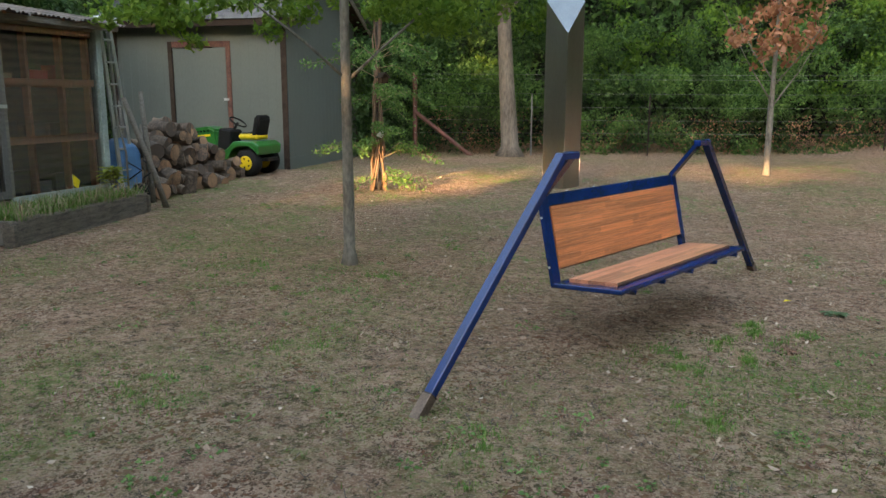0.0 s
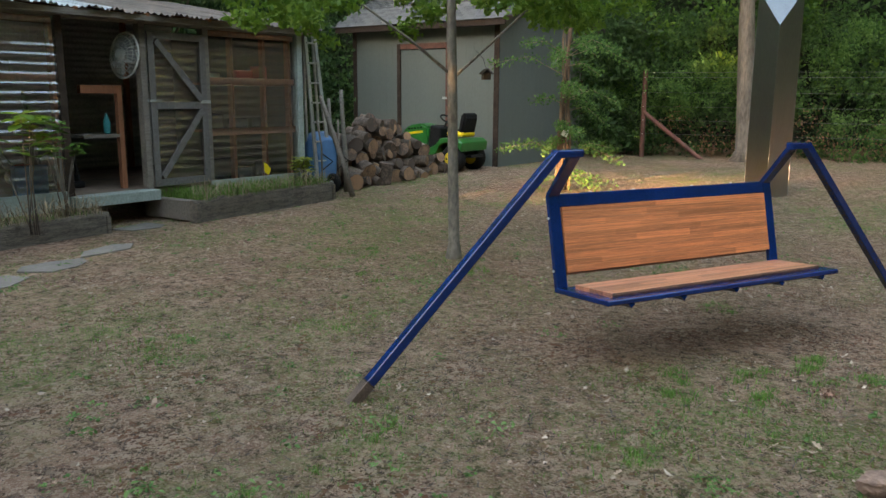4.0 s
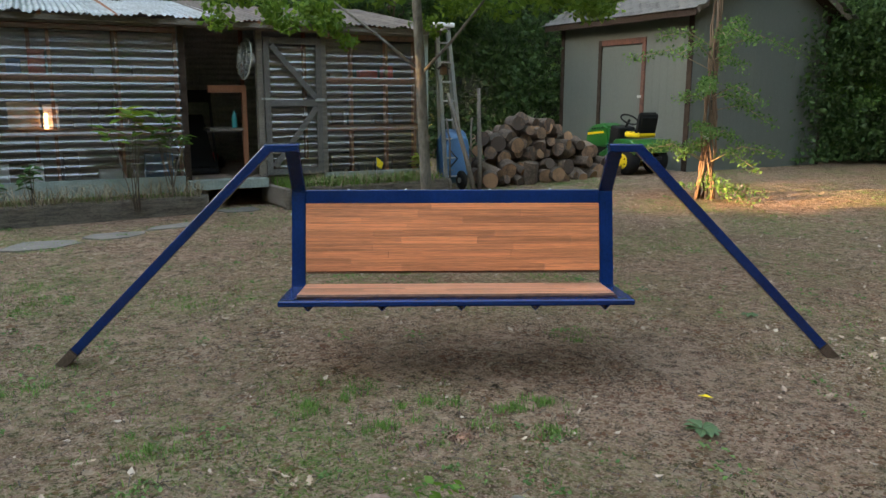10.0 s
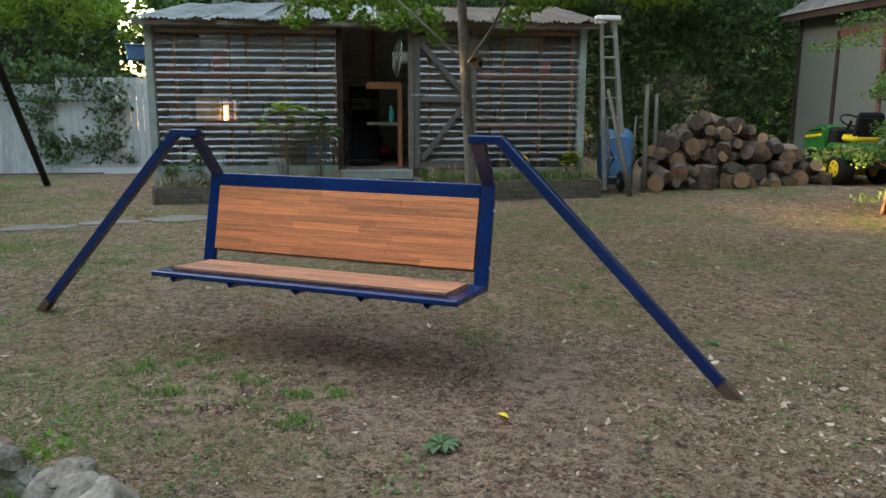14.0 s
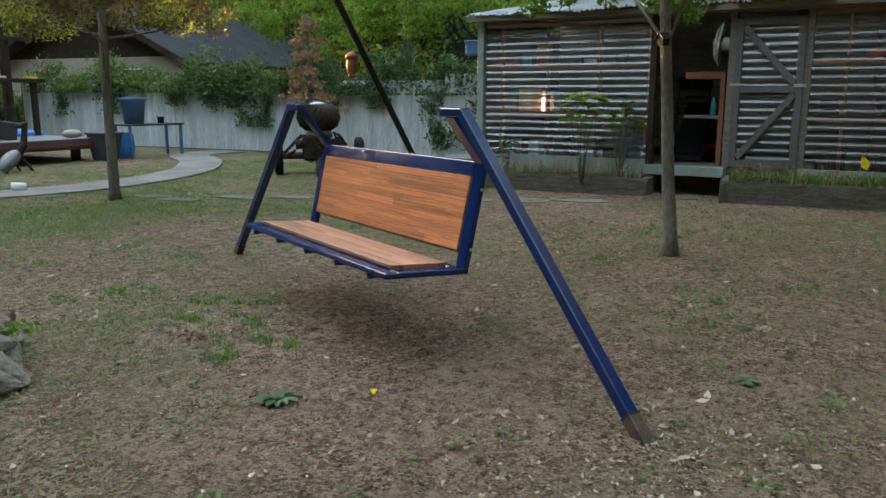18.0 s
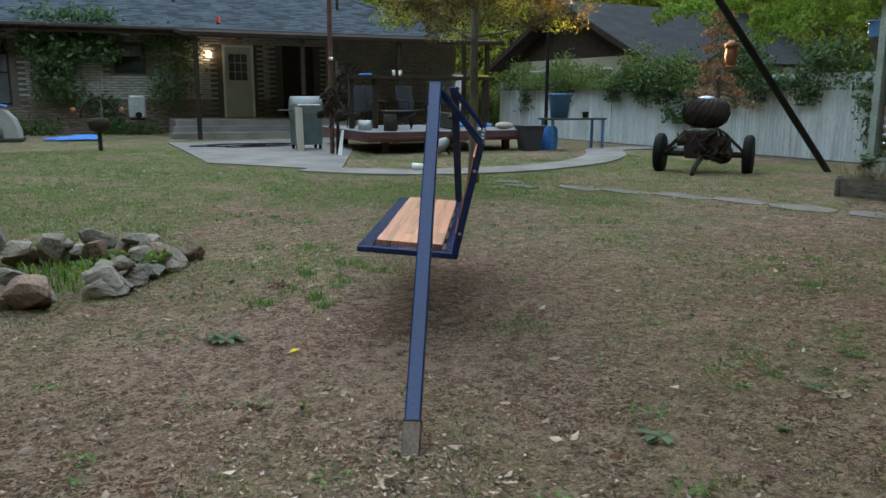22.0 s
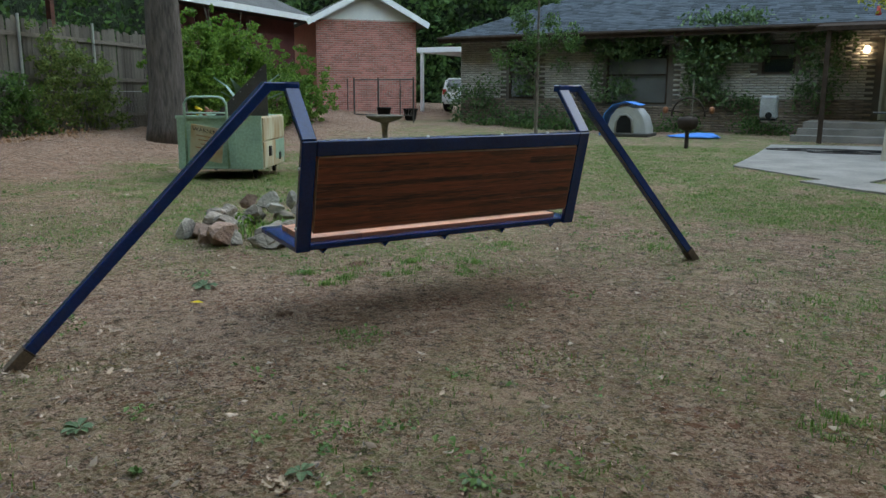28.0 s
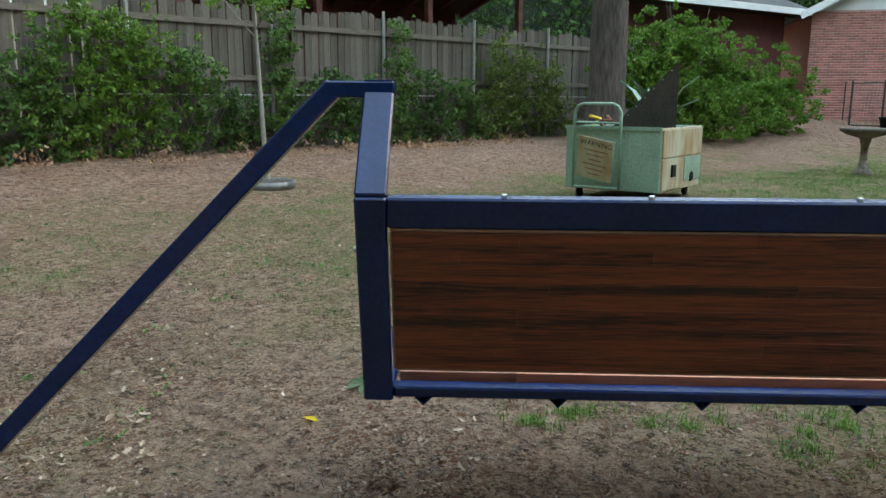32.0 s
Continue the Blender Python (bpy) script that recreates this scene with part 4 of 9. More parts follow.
def build_grey_shed():
    """Tall storage shed with grooved grey-green panels; local x along its front, y into it."""
    s = thing("storage_shed", axes(-7.46, 17.28, 0.975, -0.222, 0.08), "grey-green panelled storage shed with faded red door trim", "shed")
    L, D, H, OV = 4.02, 3.9, 3.10, 0.26
    part("front_wall", slabm(0, 1.38, 0, 0.08, 0, H), GREYSIDE, s)
    part("front_wall", slabm(2.73, L, 0, 0.08, 0, H), GREYSIDE, s)
    part("front_wall", slabm(1.38, 2.73, 0, 0.08, 2.55, H), GREYSIDE, s)
    part("side_wall", slabm(L - 0.08, L, 0.08, D, 0, H), GREYSIDE, s)
    part("side_wall", slabm(0, 0.08, 0.08, D, 0, H), GREYSIDE, s)
    part("back_wall", slabm(0.08, L - 0.08, D - 0.08, D, 0, H), GREYSIDE, s)
    for x in (L, 0.08):
        part("gable", extrude_outline([(0.0, H), (D, H), (D / 2, H + 1.05)], 0.08, T(x - 0.04, 0, 0) @ pose(0, 0, 0, 0, 0, 90)), GREYSIDE, s)
    # board grooves as thin raised strips of panel
    for k in range(int(L / 0.2)):
        x = 0.1 + k * 0.2
        if not 1.3 < x < 2.8:
            part("panel_board", slabm(x - 0.095, x + 0.095, -0.003, 0.0, 0.12, H - 0.04), GREYSIDE, s)
    for k in range(int(D / 0.2) - 1):
        y = 0.2 + k * 0.2
        part("panel_board", slabm(L, L + 0.003, y - 0.095, y + 0.095, 0.28, H - 0.02), GREYSIDE, s)
    part("skirt", slabm(L, L + 0.02, 0.0, D, 0.0, 0.27), GREYSIDE, s)
    door = part("door", slabm(1.44, 2.67, -0.012, 0.03, 0.05, 2.48, 0.004), GREYSIDE, s, "plain grey-green shed door")
    part("door_latch", slabm(2.60, 2.72, -0.03, -0.012, 1.42, 1.47), ALU, door)
    for x in (1.38, 2.73):
        part("door_jamb", slabm(x - 0.05, x + 0.05, -0.03, 0.0, 0.02, 2.62, 0.004), REDTRIM if x > 2 else DARKTRIM, s)
    part("door_head", slabm(1.43, 2.68, -0.03, 0.0, 2.50, 2.62, 0.004), REDTRIM, s)
    part("corner_board", slabm(0.0, 0.11, -0.022, 0.0, 0, H), DARKTRIM, s)
    part("corner_board", slabm(L - 0.11, L + 0.012, -0.022, 0.0, 0, H), DARKTRIM, s)
    part("corner_board", slabm(L, L + 0.022, D - 0.10, D, 0, H), DARKTRIM, s)
    part("frieze", slabm(0, L, -0.015, 0.0, H - 0.12, H), DARKTRIM, s)
    slope = math.atan2(1.05, D / 2)
    ln = (D / 2 + OV) / math.cos(slope)
    for k, (y0, turn) in enumerate(((-OV, 0), (D + OV, 180))):
        m = T(-0.30 if not turn else L + 0.30, y0, H - OV * math.tan(slope) + 0.06) @ pose(0, 0, 0, 0, 0, turn) @ pose(0, 0, 0, math.degrees(slope))
        deck = part("roof", box(bmesh.new(), L + 0.6, ln, 0.04, m @ T((L + 0.6) / 2, ln / 2, 0)), DARKTRIM, s, "weathered grey shingle roof")
        shingle_roof(deck, m @ T(0, 0, 0.02), L + 0.6, ln, SHINGLE, seed=k, cap=150 if not k else 10)
    part("fascia", slabm(-0.30, L + 0.30, -OV - 0.03, -OV, H - 0.20, H - 0.08), DARKTRIM, s)
    for x in (-0.30, L + 0.30):
        part("barge_board", barm((x, -OV, H - 0.10), (x, D / 2, H + 1.08), 0.025, 0.12), TIMBER, s)
        part("barge_board", barm((x, D + OV, H - 0.10), (x, D / 2, H + 1.08), 0.025, 0.12), TIMBER, s)
    return s


def build_house():
    """Long brick ranch house; local x along its yard side, y into it."""
    h = thing("house", axes(8.17, -16.87, -0.977, 0.213, 0.06), "long tan brick house with blue-grey shingle roof and ivy", "house")
    L, D, H, X0 = 21.2, 8.5, 2.95, 0.45
    opens = [(2.28, 3.20, 1.0, 2.72), (5.68, 7.62, 0.85, 2.64), (10.30, 11.18, 1.74, 2.62), (13.36, 14.30, 0.48, 2.66), (15.2, 16.2, 0.48, 2.66)]
    edges = sorted({X0, L, *[o[0] for o in opens], *[o[1] for o in opens]})
    for a, b in zip(edges, edges[1:]):
        o = [q for q in opens if q[0] <= a and b <= q[1]]
        if not o:
            part("wall", slabm(a, b, 0, 0.2, 0, H), JOINT, h)
        else:
            part("wall", slabm(a, b, 0, 0.2, 0, o[0][2]), JOINT, h)
            part("wall", slabm(a, b, 0, 0.2, o[0][3], H), JOINT, h)
    part("wall", slabm(X0, X0 + 0.2, 0.2, D, 0, H), BRICKM, h)
    part("wall", slabm(L - 0.2, L, 0.2, D, 0, H), BRICKM, h)
    part("wall", slabm(X0 + 0.2, L - 0.2, D - 0.2, D, 0, H), BRICKM, h)
    # dark sheet behind the panes stands in for the unlit rooms
    part("room_shade_sheet", slabm(X0 + 0.3, L - 0.3, 1.2, 1.3, 0.1, H), DARKIN, h)
    # brick courses: proud bands of long bricks
    rng = random.Random(3)
    v, f = [], []
    z = 0.05
    row = 0
    while z < H - 0.05:
        if row == 13:
            raw_mesh("low_brick_coursing", v, f, BRICK_LOW, h, "stuff")
            v, f = [], []
        x = -0.2 + (row % 2) * 0.2
        while x < L:
            a, b = max(X0 + 0.004, x), min(L, x + 0.39)
            clash = [q for q in opens if a < q[1] + 0.05 and b > q[0] - 0.05 and z + 0.09 > q[2] and z < q[3]]
            if b > a and not clash:
                y = -0.010 - rng.uniform(0, 0.004)
                k = len(v)
                z1 = z + 0.062
                v += [(a, y, z), (b, y, z), (b, y, z1), (a, y, z1), (a, 0, z), (b, 0, z), (b, 0, z1), (a, 0, z1)]
                f += [(k, k + 1, k + 2, k + 3), (k + 4, k + 5, k + 1, k), (k + 3, k + 2, k + 6, k + 7), (k + 4, k, k + 3, k + 7), (k + 1, k + 5, k + 6, k + 2)]
            x += 0.40
        z += 0.075
        row += 1
    raw_mesh("brick_coursing", v, f, BRICKM, h, "stuff")
    # windows
    for i, o in enumerate(opens[:3]):
        wdw = part("window", slabm(o[0], o[1], 0.06, 0.09, o[2], o[3]), GLASS, h, "dark sash window")
        for a, b, c, d in ((o[0], o[0] + 0.06, o[2], o[3]), (o[1] - 0.06, o[1], o[2], o[3]), (o[0], o[1], o[2], o[2] + 0.05), (o[0], o[1], o[3] - 0.05, o[3]), (o[0], o[1], (o[2] + o[3]) / 2 - 0.02, (o[2] + o[3]) / 2 + 0.02)):
            part("sash", slabm(a, b, 0.02, 0.1, c, d), DARKTRIM, wdw)
        part("blind", slabm(o[0] + 0.06, o[1] - 0.06, 0.12, 0.13, o[2] + 0.06 if i < 2 else 2.25, o[3] - 0.4 if i < 2 else o[3]), WHITE, wdw)
    # back door with glass lights
    d = opens[3]
    door = part("door", slabm(d[0] + 0.07, d[1] - 0.07, 0.06, 0.10, d[2], d[3] - 0.07), DOORCREAM, h, "cream panel door with nine glass lights")
    for a, b in ((d[0], d[0] + 0.07), (d[1] - 0.07, d[1])):
        part("door_jamb", slabm(a, b, -0.02, 0.12, d[2], d[3]), WHITE, h)
    part("door_head", slabm(d[0] + 0.07, d[1] - 0.07, -0.02, 0.12, d[3] - 0.07, d[3]), WHITE, h)
    for i in range(3):
        for j in range(3):
            x0, z0 = d[0] + 0.20 + i * 0.19, d[2] + 1.12 + j * 0.27
            part("pane", slabm(x0, x0 + 0.165, 0.05, 0.058, z0, z0 + 0.245), GLASS, door)
    part("door_knob", rodm((d[0] + 0.14, 0.06, d[2] + 0.95), (d[0] + 0.14, 0.0, d[2] + 0.95), 0.03, 0.025), ALU, door)
    d = opens[4]
    part("screen_door", slabm(d[0], d[1], 0.04, 0.08, d[2], d[3]), DARKTRIM, h, "dark screened door")
    # dark roof over the back porch on posts
    part("porch_roof", barm((16.6, -0.70, 2.98), (16.6, -3.3, 2.72), 9.4, 0.10), DARKTRIM, h, "dark low roof over the back porch")
    for x in (12.2, 15.05, 17.9, 20.8):
        part("porch_post", slabm(x - 0.055, x + 0.055, -3.2, -3.09, -0.1, 2.72), DARKTRIM, h)
    # fascia and hipped roof
    part("soffit", slabm(-0.02, L + 0.75, -0.75, 0.0, H - 0.05, H), DARKTRIM, h)
    part("fascia", slabm(-0.02, L + 0.75, -0.79, -0.75, H - 0.12, H + 0.10), DARKTRIM, h)
    part("gutter", rodm((-0.02, -0.83, H + 0.03), (L + 0.75, -0.83, H + 0.03), 0.05, None, 8), DARKTRIM, h)
    rise = 2.15
    bm = bmesh.new()
    e = [(-0.06, -0.8, H + 0.02), (L + 0.8, -0.8, H + 0.02), (L + 0.8, D + 0.8, H + 0.02), (-0.06, D + 0.8, H + 0.02)]
    r0, r1 = (4.74, D / 2, H + rise), (L - 4.1, D / 2, H + rise)
    vs = [bm.verts.new(p) for p in (*e, r0, r1)]
    for q in ((0, 1, 5, 4), (1, 2, 5), (2, 3, 4, 5), (3, 0, 4), (3, 2, 1, 0)):
        bm.faces.new([vs[i] for i in q])
    roof = part("roof", bm, SHINGLE_BLUE, h, "blue-grey asphalt shingle hipped roof")
    # shingle courses on the yard slope
    sl = math.atan2(rise, D / 2 + 0.8)
    ln = (D / 2 + 0.8) / math.cos(sl)
    v, f = [], []
    rr = random.Random(9)
    n = int(ln / 0.16)
    for r in range(n):
        y0 = r * 0.16
        fr = y0 / ln
        xa, xb = -0.06 + 4.8 * fr, L + 0.8 - 4.9 * fr
        x = xa
        while x < xb - 0.05:
            w = min(rr.uniform(0.22, 0.42), xb - x)
            t = 0.012 + rr.uniform(0, 0.012)
            k = len(v)
            for (px, py, pz) in ((x, y0, t), (x + w - 0.01, y0, t), (x + w - 0.01, y0 + 0.17, 0.004), (x, y0 + 0.17, 0.004), (x, y0, 0), (x + w - 0.01, y0, 0)):
                v.append((px, -0.8 + py * math.cos(sl) - pz * math.sin(sl), H + 0.02 + py * math.sin(sl) + pz * math.cos(sl)))
            f += [(k, k + 1, k + 2, k + 3), (k + 4, k + 5, k + 1, k)]
            x += w
    raw_mesh("shingle_course_rest", v, f, SHINGLE_BLUE, roof, "stuff")
    for x in (12.2, 17.5):
        part("vent_pipe", rodm((x, 1.6, H + 0.8), (x, 1.6, H + 1.5), 0.05, None, 8), DARKTRIM, roof)
    # porch lamp by the door
    lamp = part("porch_lamp", lathe([(0.05, 0), (0.08, 0.04), (0.06, 0.16), (0.02, 0.18)], 12, T(12.95, -0.10, 2.28)), emit("lamp_glow", (1.0, 0.85, 0.62), 1.1), h, "lit porch lamp")
    part("lamp_arm", barm((12.95, 0.0, 2.46), (12.95, -0.1, 2.46), 0.03, 0.03), BLACKMETAL, h)
    # porch slab and steps
    p = thing("porch", axes(8.17, -16.87, -0.977, 0.213, 0.0), "grey concrete porch with broad steps", "porch", kind="structure")
    part("porch_slab", slabm(11.7, 17.0, -2.0, -0.02, 0.0, 0.52, 0.01), CONC, p)
    part("step", slabm(11.6, 17.0, -2.4, -2.0, 0.0, 0.36, 0.01), CONC, p)
    part("step", slabm(11.5, 17.0, -2.85, -2.4, 0.0, 0.2, 0.01), CONC, p)
    return h


build_workshop()
bc = thing("blue_crate", T(-6.62, 4.62, 1.96), "blue plastic crate hung at the workshop's corner post", "crate")
part("crate_body", boxm(0.24, 0.34, 0.22, T(0, 0, 0.11), 0.02), BLUE, bc)
part("crate_rim", boxm(0.27, 0.37, 0.03, T(0, 0, 0.215), 0.008), BLUE, bc)
part("crate_bracket", barm((0.0, 0.0, -0.02), (0.20, 0.16, -0.02), 0.04, 0.04), DARKTRIM, bc)
build_grey_shed()
build_house()


# ---- trees ----
def tree(name, x, y, h, r, limbs, crown, leaf, label, category="tree", bark=BARK, lean=(0, 0), seed=1, size=0.1, count=4000, flat=0.3, droop=0.0, root=1.5, base=None, squash=0.8, seg=12, blob=0.55):
    """Tapered trunk and limbs with a ragged crown of separate leaves. limbs: (height, direction degrees, rise, length). crown: (x, y, z, radius) blobs, from the base."""
    rng = random.Random(seed)
    z0 = gz(x, y) if base is None else base
    t = thing(name, (x, y, z0), label, category)
    n = 9
    pts, rad = [], []
    for i in range(n + 1):
        f = i / n
        pts.append((lean[0] * f * h + 0.03 * r * 10 * noise.noise((f * 3, seed, 0)) * f, lean[1] * f * h + 0.03 * r * 10 * noise.noise((f * 3, 0, seed)) * f, f * h - (0.08 if i == 0 else 0)))
        rad.append(r * ((root if i == 0 else 1.0) * (1 - 0.62 * f)))
    pts.insert(1, (0, 0, 0.12 + r * 0.6))
    rad.insert(1, r * 1.03)
    part("trunk", pipem(pts, rad, seg, 0.06), bark, t)
    for hh, az, rise, ln in limbs:
        f = hh / h
        a = Vector((lean[0] * hh, lean[1] * hh, hh))
        d = Vector((math.cos(radians(az)), math.sin(radians(az)), rise))
        rr = r * (1 - 0.6 * f) * 0.34
        p1 = a + d * ln * 0.5 + Vector((rng.uniform(-0.1, 0.1), rng.uniform(-0.1, 0.1), 0.0)) * ln
        p2 = a + d * ln + Vector((0, 0, 0.12 * ln))
        limb = part("limb", pipem([a, a + d * ln * 0.2, p1, p2], [rr, rr * 0.85, rr * 0.6, rr * 0.2], 7), bark, t)
        for k in range(4):
            q = a.lerp(p2, 0.45 + 0.15 * k)
            e = q + Vector((rng.uniform(-1, 1), rng.uniform(-1, 1), rng.uniform(-0.2, 0.7))) * ln * 0.35
            part("twig", pipem([q, (q + e) / 2 + Vector((0, 0, 0.03)), e], [rr * 0.35, rr * 0.22, rr * 0.08], 5), bark, limb)
    if crown:
        # break every blob of the crown into small sprays, with gaps between
        cs, rs = [], []
        for cx, cy, cz, cr in crown:
            for k in range(int(16 * blob / 0.55)):
                d = Vector((rng.gauss(0, 1), rng.gauss(0, 1), rng.gauss(0, 0.8))).normalized() * cr * rng.uniform(0.35, 1.0)
                cs.append((cx + d.x, cy + d.y, cz + d.z * squash))
                rs.append(cr * rng.uniform(0.16, 0.34))
        leaf_cloud("crown", cs, rs, count, size, leaf, t, seed, flat, 0.7, 0.1, droop=droop)
    return t


tree("shade_tree", -0.97, 7.68, 5.4, 0.056, [(1.75, 215, 0.8, 1.9), (1.72, 20, 0.9, 1.7), (2.5, 120, 0.7, 1.6), (2.7, 300, 0.55, 1.9), (3.2, 30, 0.5, 1.6)],
     [(-1.0, -1.0, 2.55, 0.7), (1.0, 0.7, 2.6, 0.8), (0.4, -1.3, 2.6, 0.75), (-0.8, 1.0, 2.7, 0.8), (1.3, -0.5, 2.7, 0.7), (0.4, 0.2, 4.0, 1.3), (-1.6, -0.1, 2.6, 0.7), (0.0, 0.0, 3.0, 0.8), (0.4, 1.5, 2.7, 0.7)], L_OAK,
     "young oak with a thin grey trunk and light green leaves", bark=BARK_PALE, seed=3, size=0.072, count=19000, root=1.8, lean=(0.01, -0.07))
tree("dead_leaf_tree", 6.0, 15.9, 4.0, 0.06, [(1.3, 20, 1.2, 1.2), (1.4, 200, 1.2, 1.2), (1.8, 110, 1.0, 1.2), (1.7, 300, 1.0, 1.2)],
     [(0.0, 0, 2.3, 0.9), (0.5, 0.2, 2.9, 0.8), (-0.5, -0.1, 2.8, 0.9), (0.1, 0, 3.5, 0.7)], L_BROWN, "small tree full of dead russet leaves", bark=BARK_PALE, seed=5, size=0.14, count=760, blob=0.4, droop=0.9)
tree("old_tree", 1.2, 20.5, 9.0, 0.22, [(3.5, 30, 0.9, 2.5), (4.0, 200, 0.8, 2.5), (5.0, 300, 0.7, 2.6)],
     [(0, 0, 6.0, 2.0), (1.6, -1, 5, 1.5), (-1.7, -0.6, 4.6, 1.5)], L_MID, "old tree with a leaning grey trunk and flared roots", bark=BARK, lean=(-0.06, 0), seed=7, size=0.14, count=6000, root=2.0)
tree("big_tree", 10.9, -4.6, 10.0, 0.42, [(5, 40, 0.8, 3), (5.5, 200, 0.7, 3), (6, 300, 0.7, 3)], [(0, 0, 8, 3.0)], L_DEEP, "large tree with a thick rugged dark trunk", bark=BARK_DARK, seed=9, size=0.16, count=5000, root=1.25, seg=20)
tree("yard_tree", -3.2, 0.35, 5.0, 0.074, [(2.1, 20, 0.2, 1.5), (2.15, 140, 0.15, 1.7), (2.2, 260, 0.15, 1.6), (2.5, 70, 0.3, 1.4), (2.7, 200, 0.3, 1.4)],
     [(0.9, 0.3, 2.6, 0.8), (-0.9, 0.6, 2.55, 0.8), (-0.1, -1.0, 2.55, 0.8), (0.2, 0.9, 2.6, 0.7), (0, 0, 3.3, 1.1), (-1.2, -0.5, 2.55, 0.6)], L_RUST, "young cypress with feathery rust and yellow-green needles", bark=BARK, seed=11, size=0.062, count=10000, flat=0.2, squash=0.35, root=1.35, blob=0.75)
tree("sapling", 3.15, -6.6, 3.6, 0.045, [(1.5, 30, 0.9, 0.8), (1.8, 190, 0.9, 0.8), (2.2, 290, 0.8, 0.8)],
     [(0, 0, 2.6, 0.8), (0.4, 0.1, 2.1, 0.6), (-0.5, 0, 2.3, 0.6), (0, 0, 3.3, 0.6)], L_MID, "slim sapling with sparse small leaves", seed=13, size=0.07, count=2600, bark=BARK)
tree("sapling", 9.80, 3.28, 3.2, 0.035, [(1.9, 30, 0.9, 0.7), (2.0, 190, 0.8, 0.7)], [(0.2, 0.3, 2.4, 0.5), (-0.2, -0.3, 2.5, 0.6)], L_LIGHT, "pale slim sapling in a bare steel ring", seed=15, size=0.07, count=900, bark=mat("white_bark", (0.30, 0.285, 0.25), 0.8, 0, 0.2, 6, 40, 0.2), lean=(0.02, 0.03), root=1.1)


def add_spray(t, centres, count, size, leaf, seed):
    """Lighter yellow-green sprays that put a sunlit fringe into the crown."""
    leaf_cloud("lit_spray", [c[:3] for c in centres], [c[3] for c in centres], count, size, leaf, t, seed, 0.2, 0.5, 0.1)


add_spray(bpy.data.objects["yard_tree"], [(1.1, -0.4, 2.40, 0.4), (-0.6, -1.3, 2.35, 0.4), (0.3, 1.2, 2.40, 0.35), (-1.4, 0.3, 2.40, 0.35)], 1300, 0.05, L_YELLOW, 5)


# ---- fences, hedges and woods ----
def leafy_band(name, pts, z0, z1, depth, count, size, material, label, category, seed, clump=0.35, ragged=0.6, kind="stuff", parent=None, flat=0.2, droop=0.2, dens=14, hollow=-0.30):
    """Foliage along a line of ground points: clumps of leaves with gaps and an uneven top."""
    rng = np.random.default_rng(seed)
    p = np.array(pts, float)
    seg = np.hypot(*(np.diff(p, axis=0).T))
    cum = np.concatenate(([0], np.cumsum(seg)))
    n = max(8, int(count / dens))
    s = rng.random(n) * cum[-1]
    x, y = np.interp(s, cum, p[:, 0]), np.interp(s, cum, p[:, 1])
    nx = np.interp(s, cum, np.concatenate((np.diff(p[:, 1]) / seg, [np.diff(p[:, 1])[-1] / seg[-1]])))
    ny = -np.interp(s, cum, np.concatenate((np.diff(p[:, 0]) / seg, [np.diff(p[:, 0])[-1] / seg[-1]])))
    top = np.array([z1 + ragged * noise.noise((float(a) * 0.9, seed, 0)) + 0.4 * ragged * noise.noise((float(a) * 3.1, seed, 4)) for a in s])
    u = rng.random(n)
    z = z0 + (top - z0) * u
    off = (rng.random(n) - 0.5) * depth
    c = np.stack((x + nx * off, y + ny * off, z), 1)
    keep = np.array([noise.noise((float(a) * 0.8, float(b) * 0.9, seed)) > hollow for a, b in zip(s, z)])
    c = c[keep]
    k = rng.integers(0, len(c), count)
    q = c[k] + rng.normal(size=(count, 3)) * clump * np.array((0.5, 0.5, 0.4))
    q[:, 2] = np.maximum(q[:, 2], z0 + 0.01)
    ob = leaves_at(name, q, size, material, parent, rng, flat, kind, droop)
    if not parent:
        tagged(ob, label, category, kind=kind)
    return ob


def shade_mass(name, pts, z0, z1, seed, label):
    """A ragged dark sheet that paints woodland shade and blocks low sun and sky."""
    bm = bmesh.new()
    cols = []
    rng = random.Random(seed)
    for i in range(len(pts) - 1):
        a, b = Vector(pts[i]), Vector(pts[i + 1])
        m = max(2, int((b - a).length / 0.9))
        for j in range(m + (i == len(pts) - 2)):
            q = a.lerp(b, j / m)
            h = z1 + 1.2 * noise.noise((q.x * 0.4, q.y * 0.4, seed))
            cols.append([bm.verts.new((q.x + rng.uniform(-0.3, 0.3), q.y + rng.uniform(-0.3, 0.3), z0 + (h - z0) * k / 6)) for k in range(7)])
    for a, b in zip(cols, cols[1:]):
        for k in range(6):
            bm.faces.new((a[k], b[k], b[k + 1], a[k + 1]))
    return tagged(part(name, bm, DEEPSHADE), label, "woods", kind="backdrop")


# near-black green: the shade inside the woods put into colour
DEEPSHADE = mat("painted_woods_shade", (0.016, 0.030, 0.010), 0.95, 0, 0.7, 1.4, 9, 0.9, bdist=0.3)

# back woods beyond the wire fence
# sheet raised far above the leaves to cut sky light from the side
shade_mass("shade_sheet", [(-30, 18), (-14, 25), (-4, 27), (6, 26.5), (16, 26), (26, 22), (32, 14)], -0.2, 31.0, 2, "dark sheet for the shade inside the woods behind the yard")
leafy_band("far_woods", [(-16, 23.5), (-4, 25.5), (6, 25), (16, 24.5), (26, 20)], 0.2, 11.5, 2.5, 42000, 0.24, L_MID, "tall green woods beyond the wire fence", "woods", 21, clump=0.9, ragged=1.5)
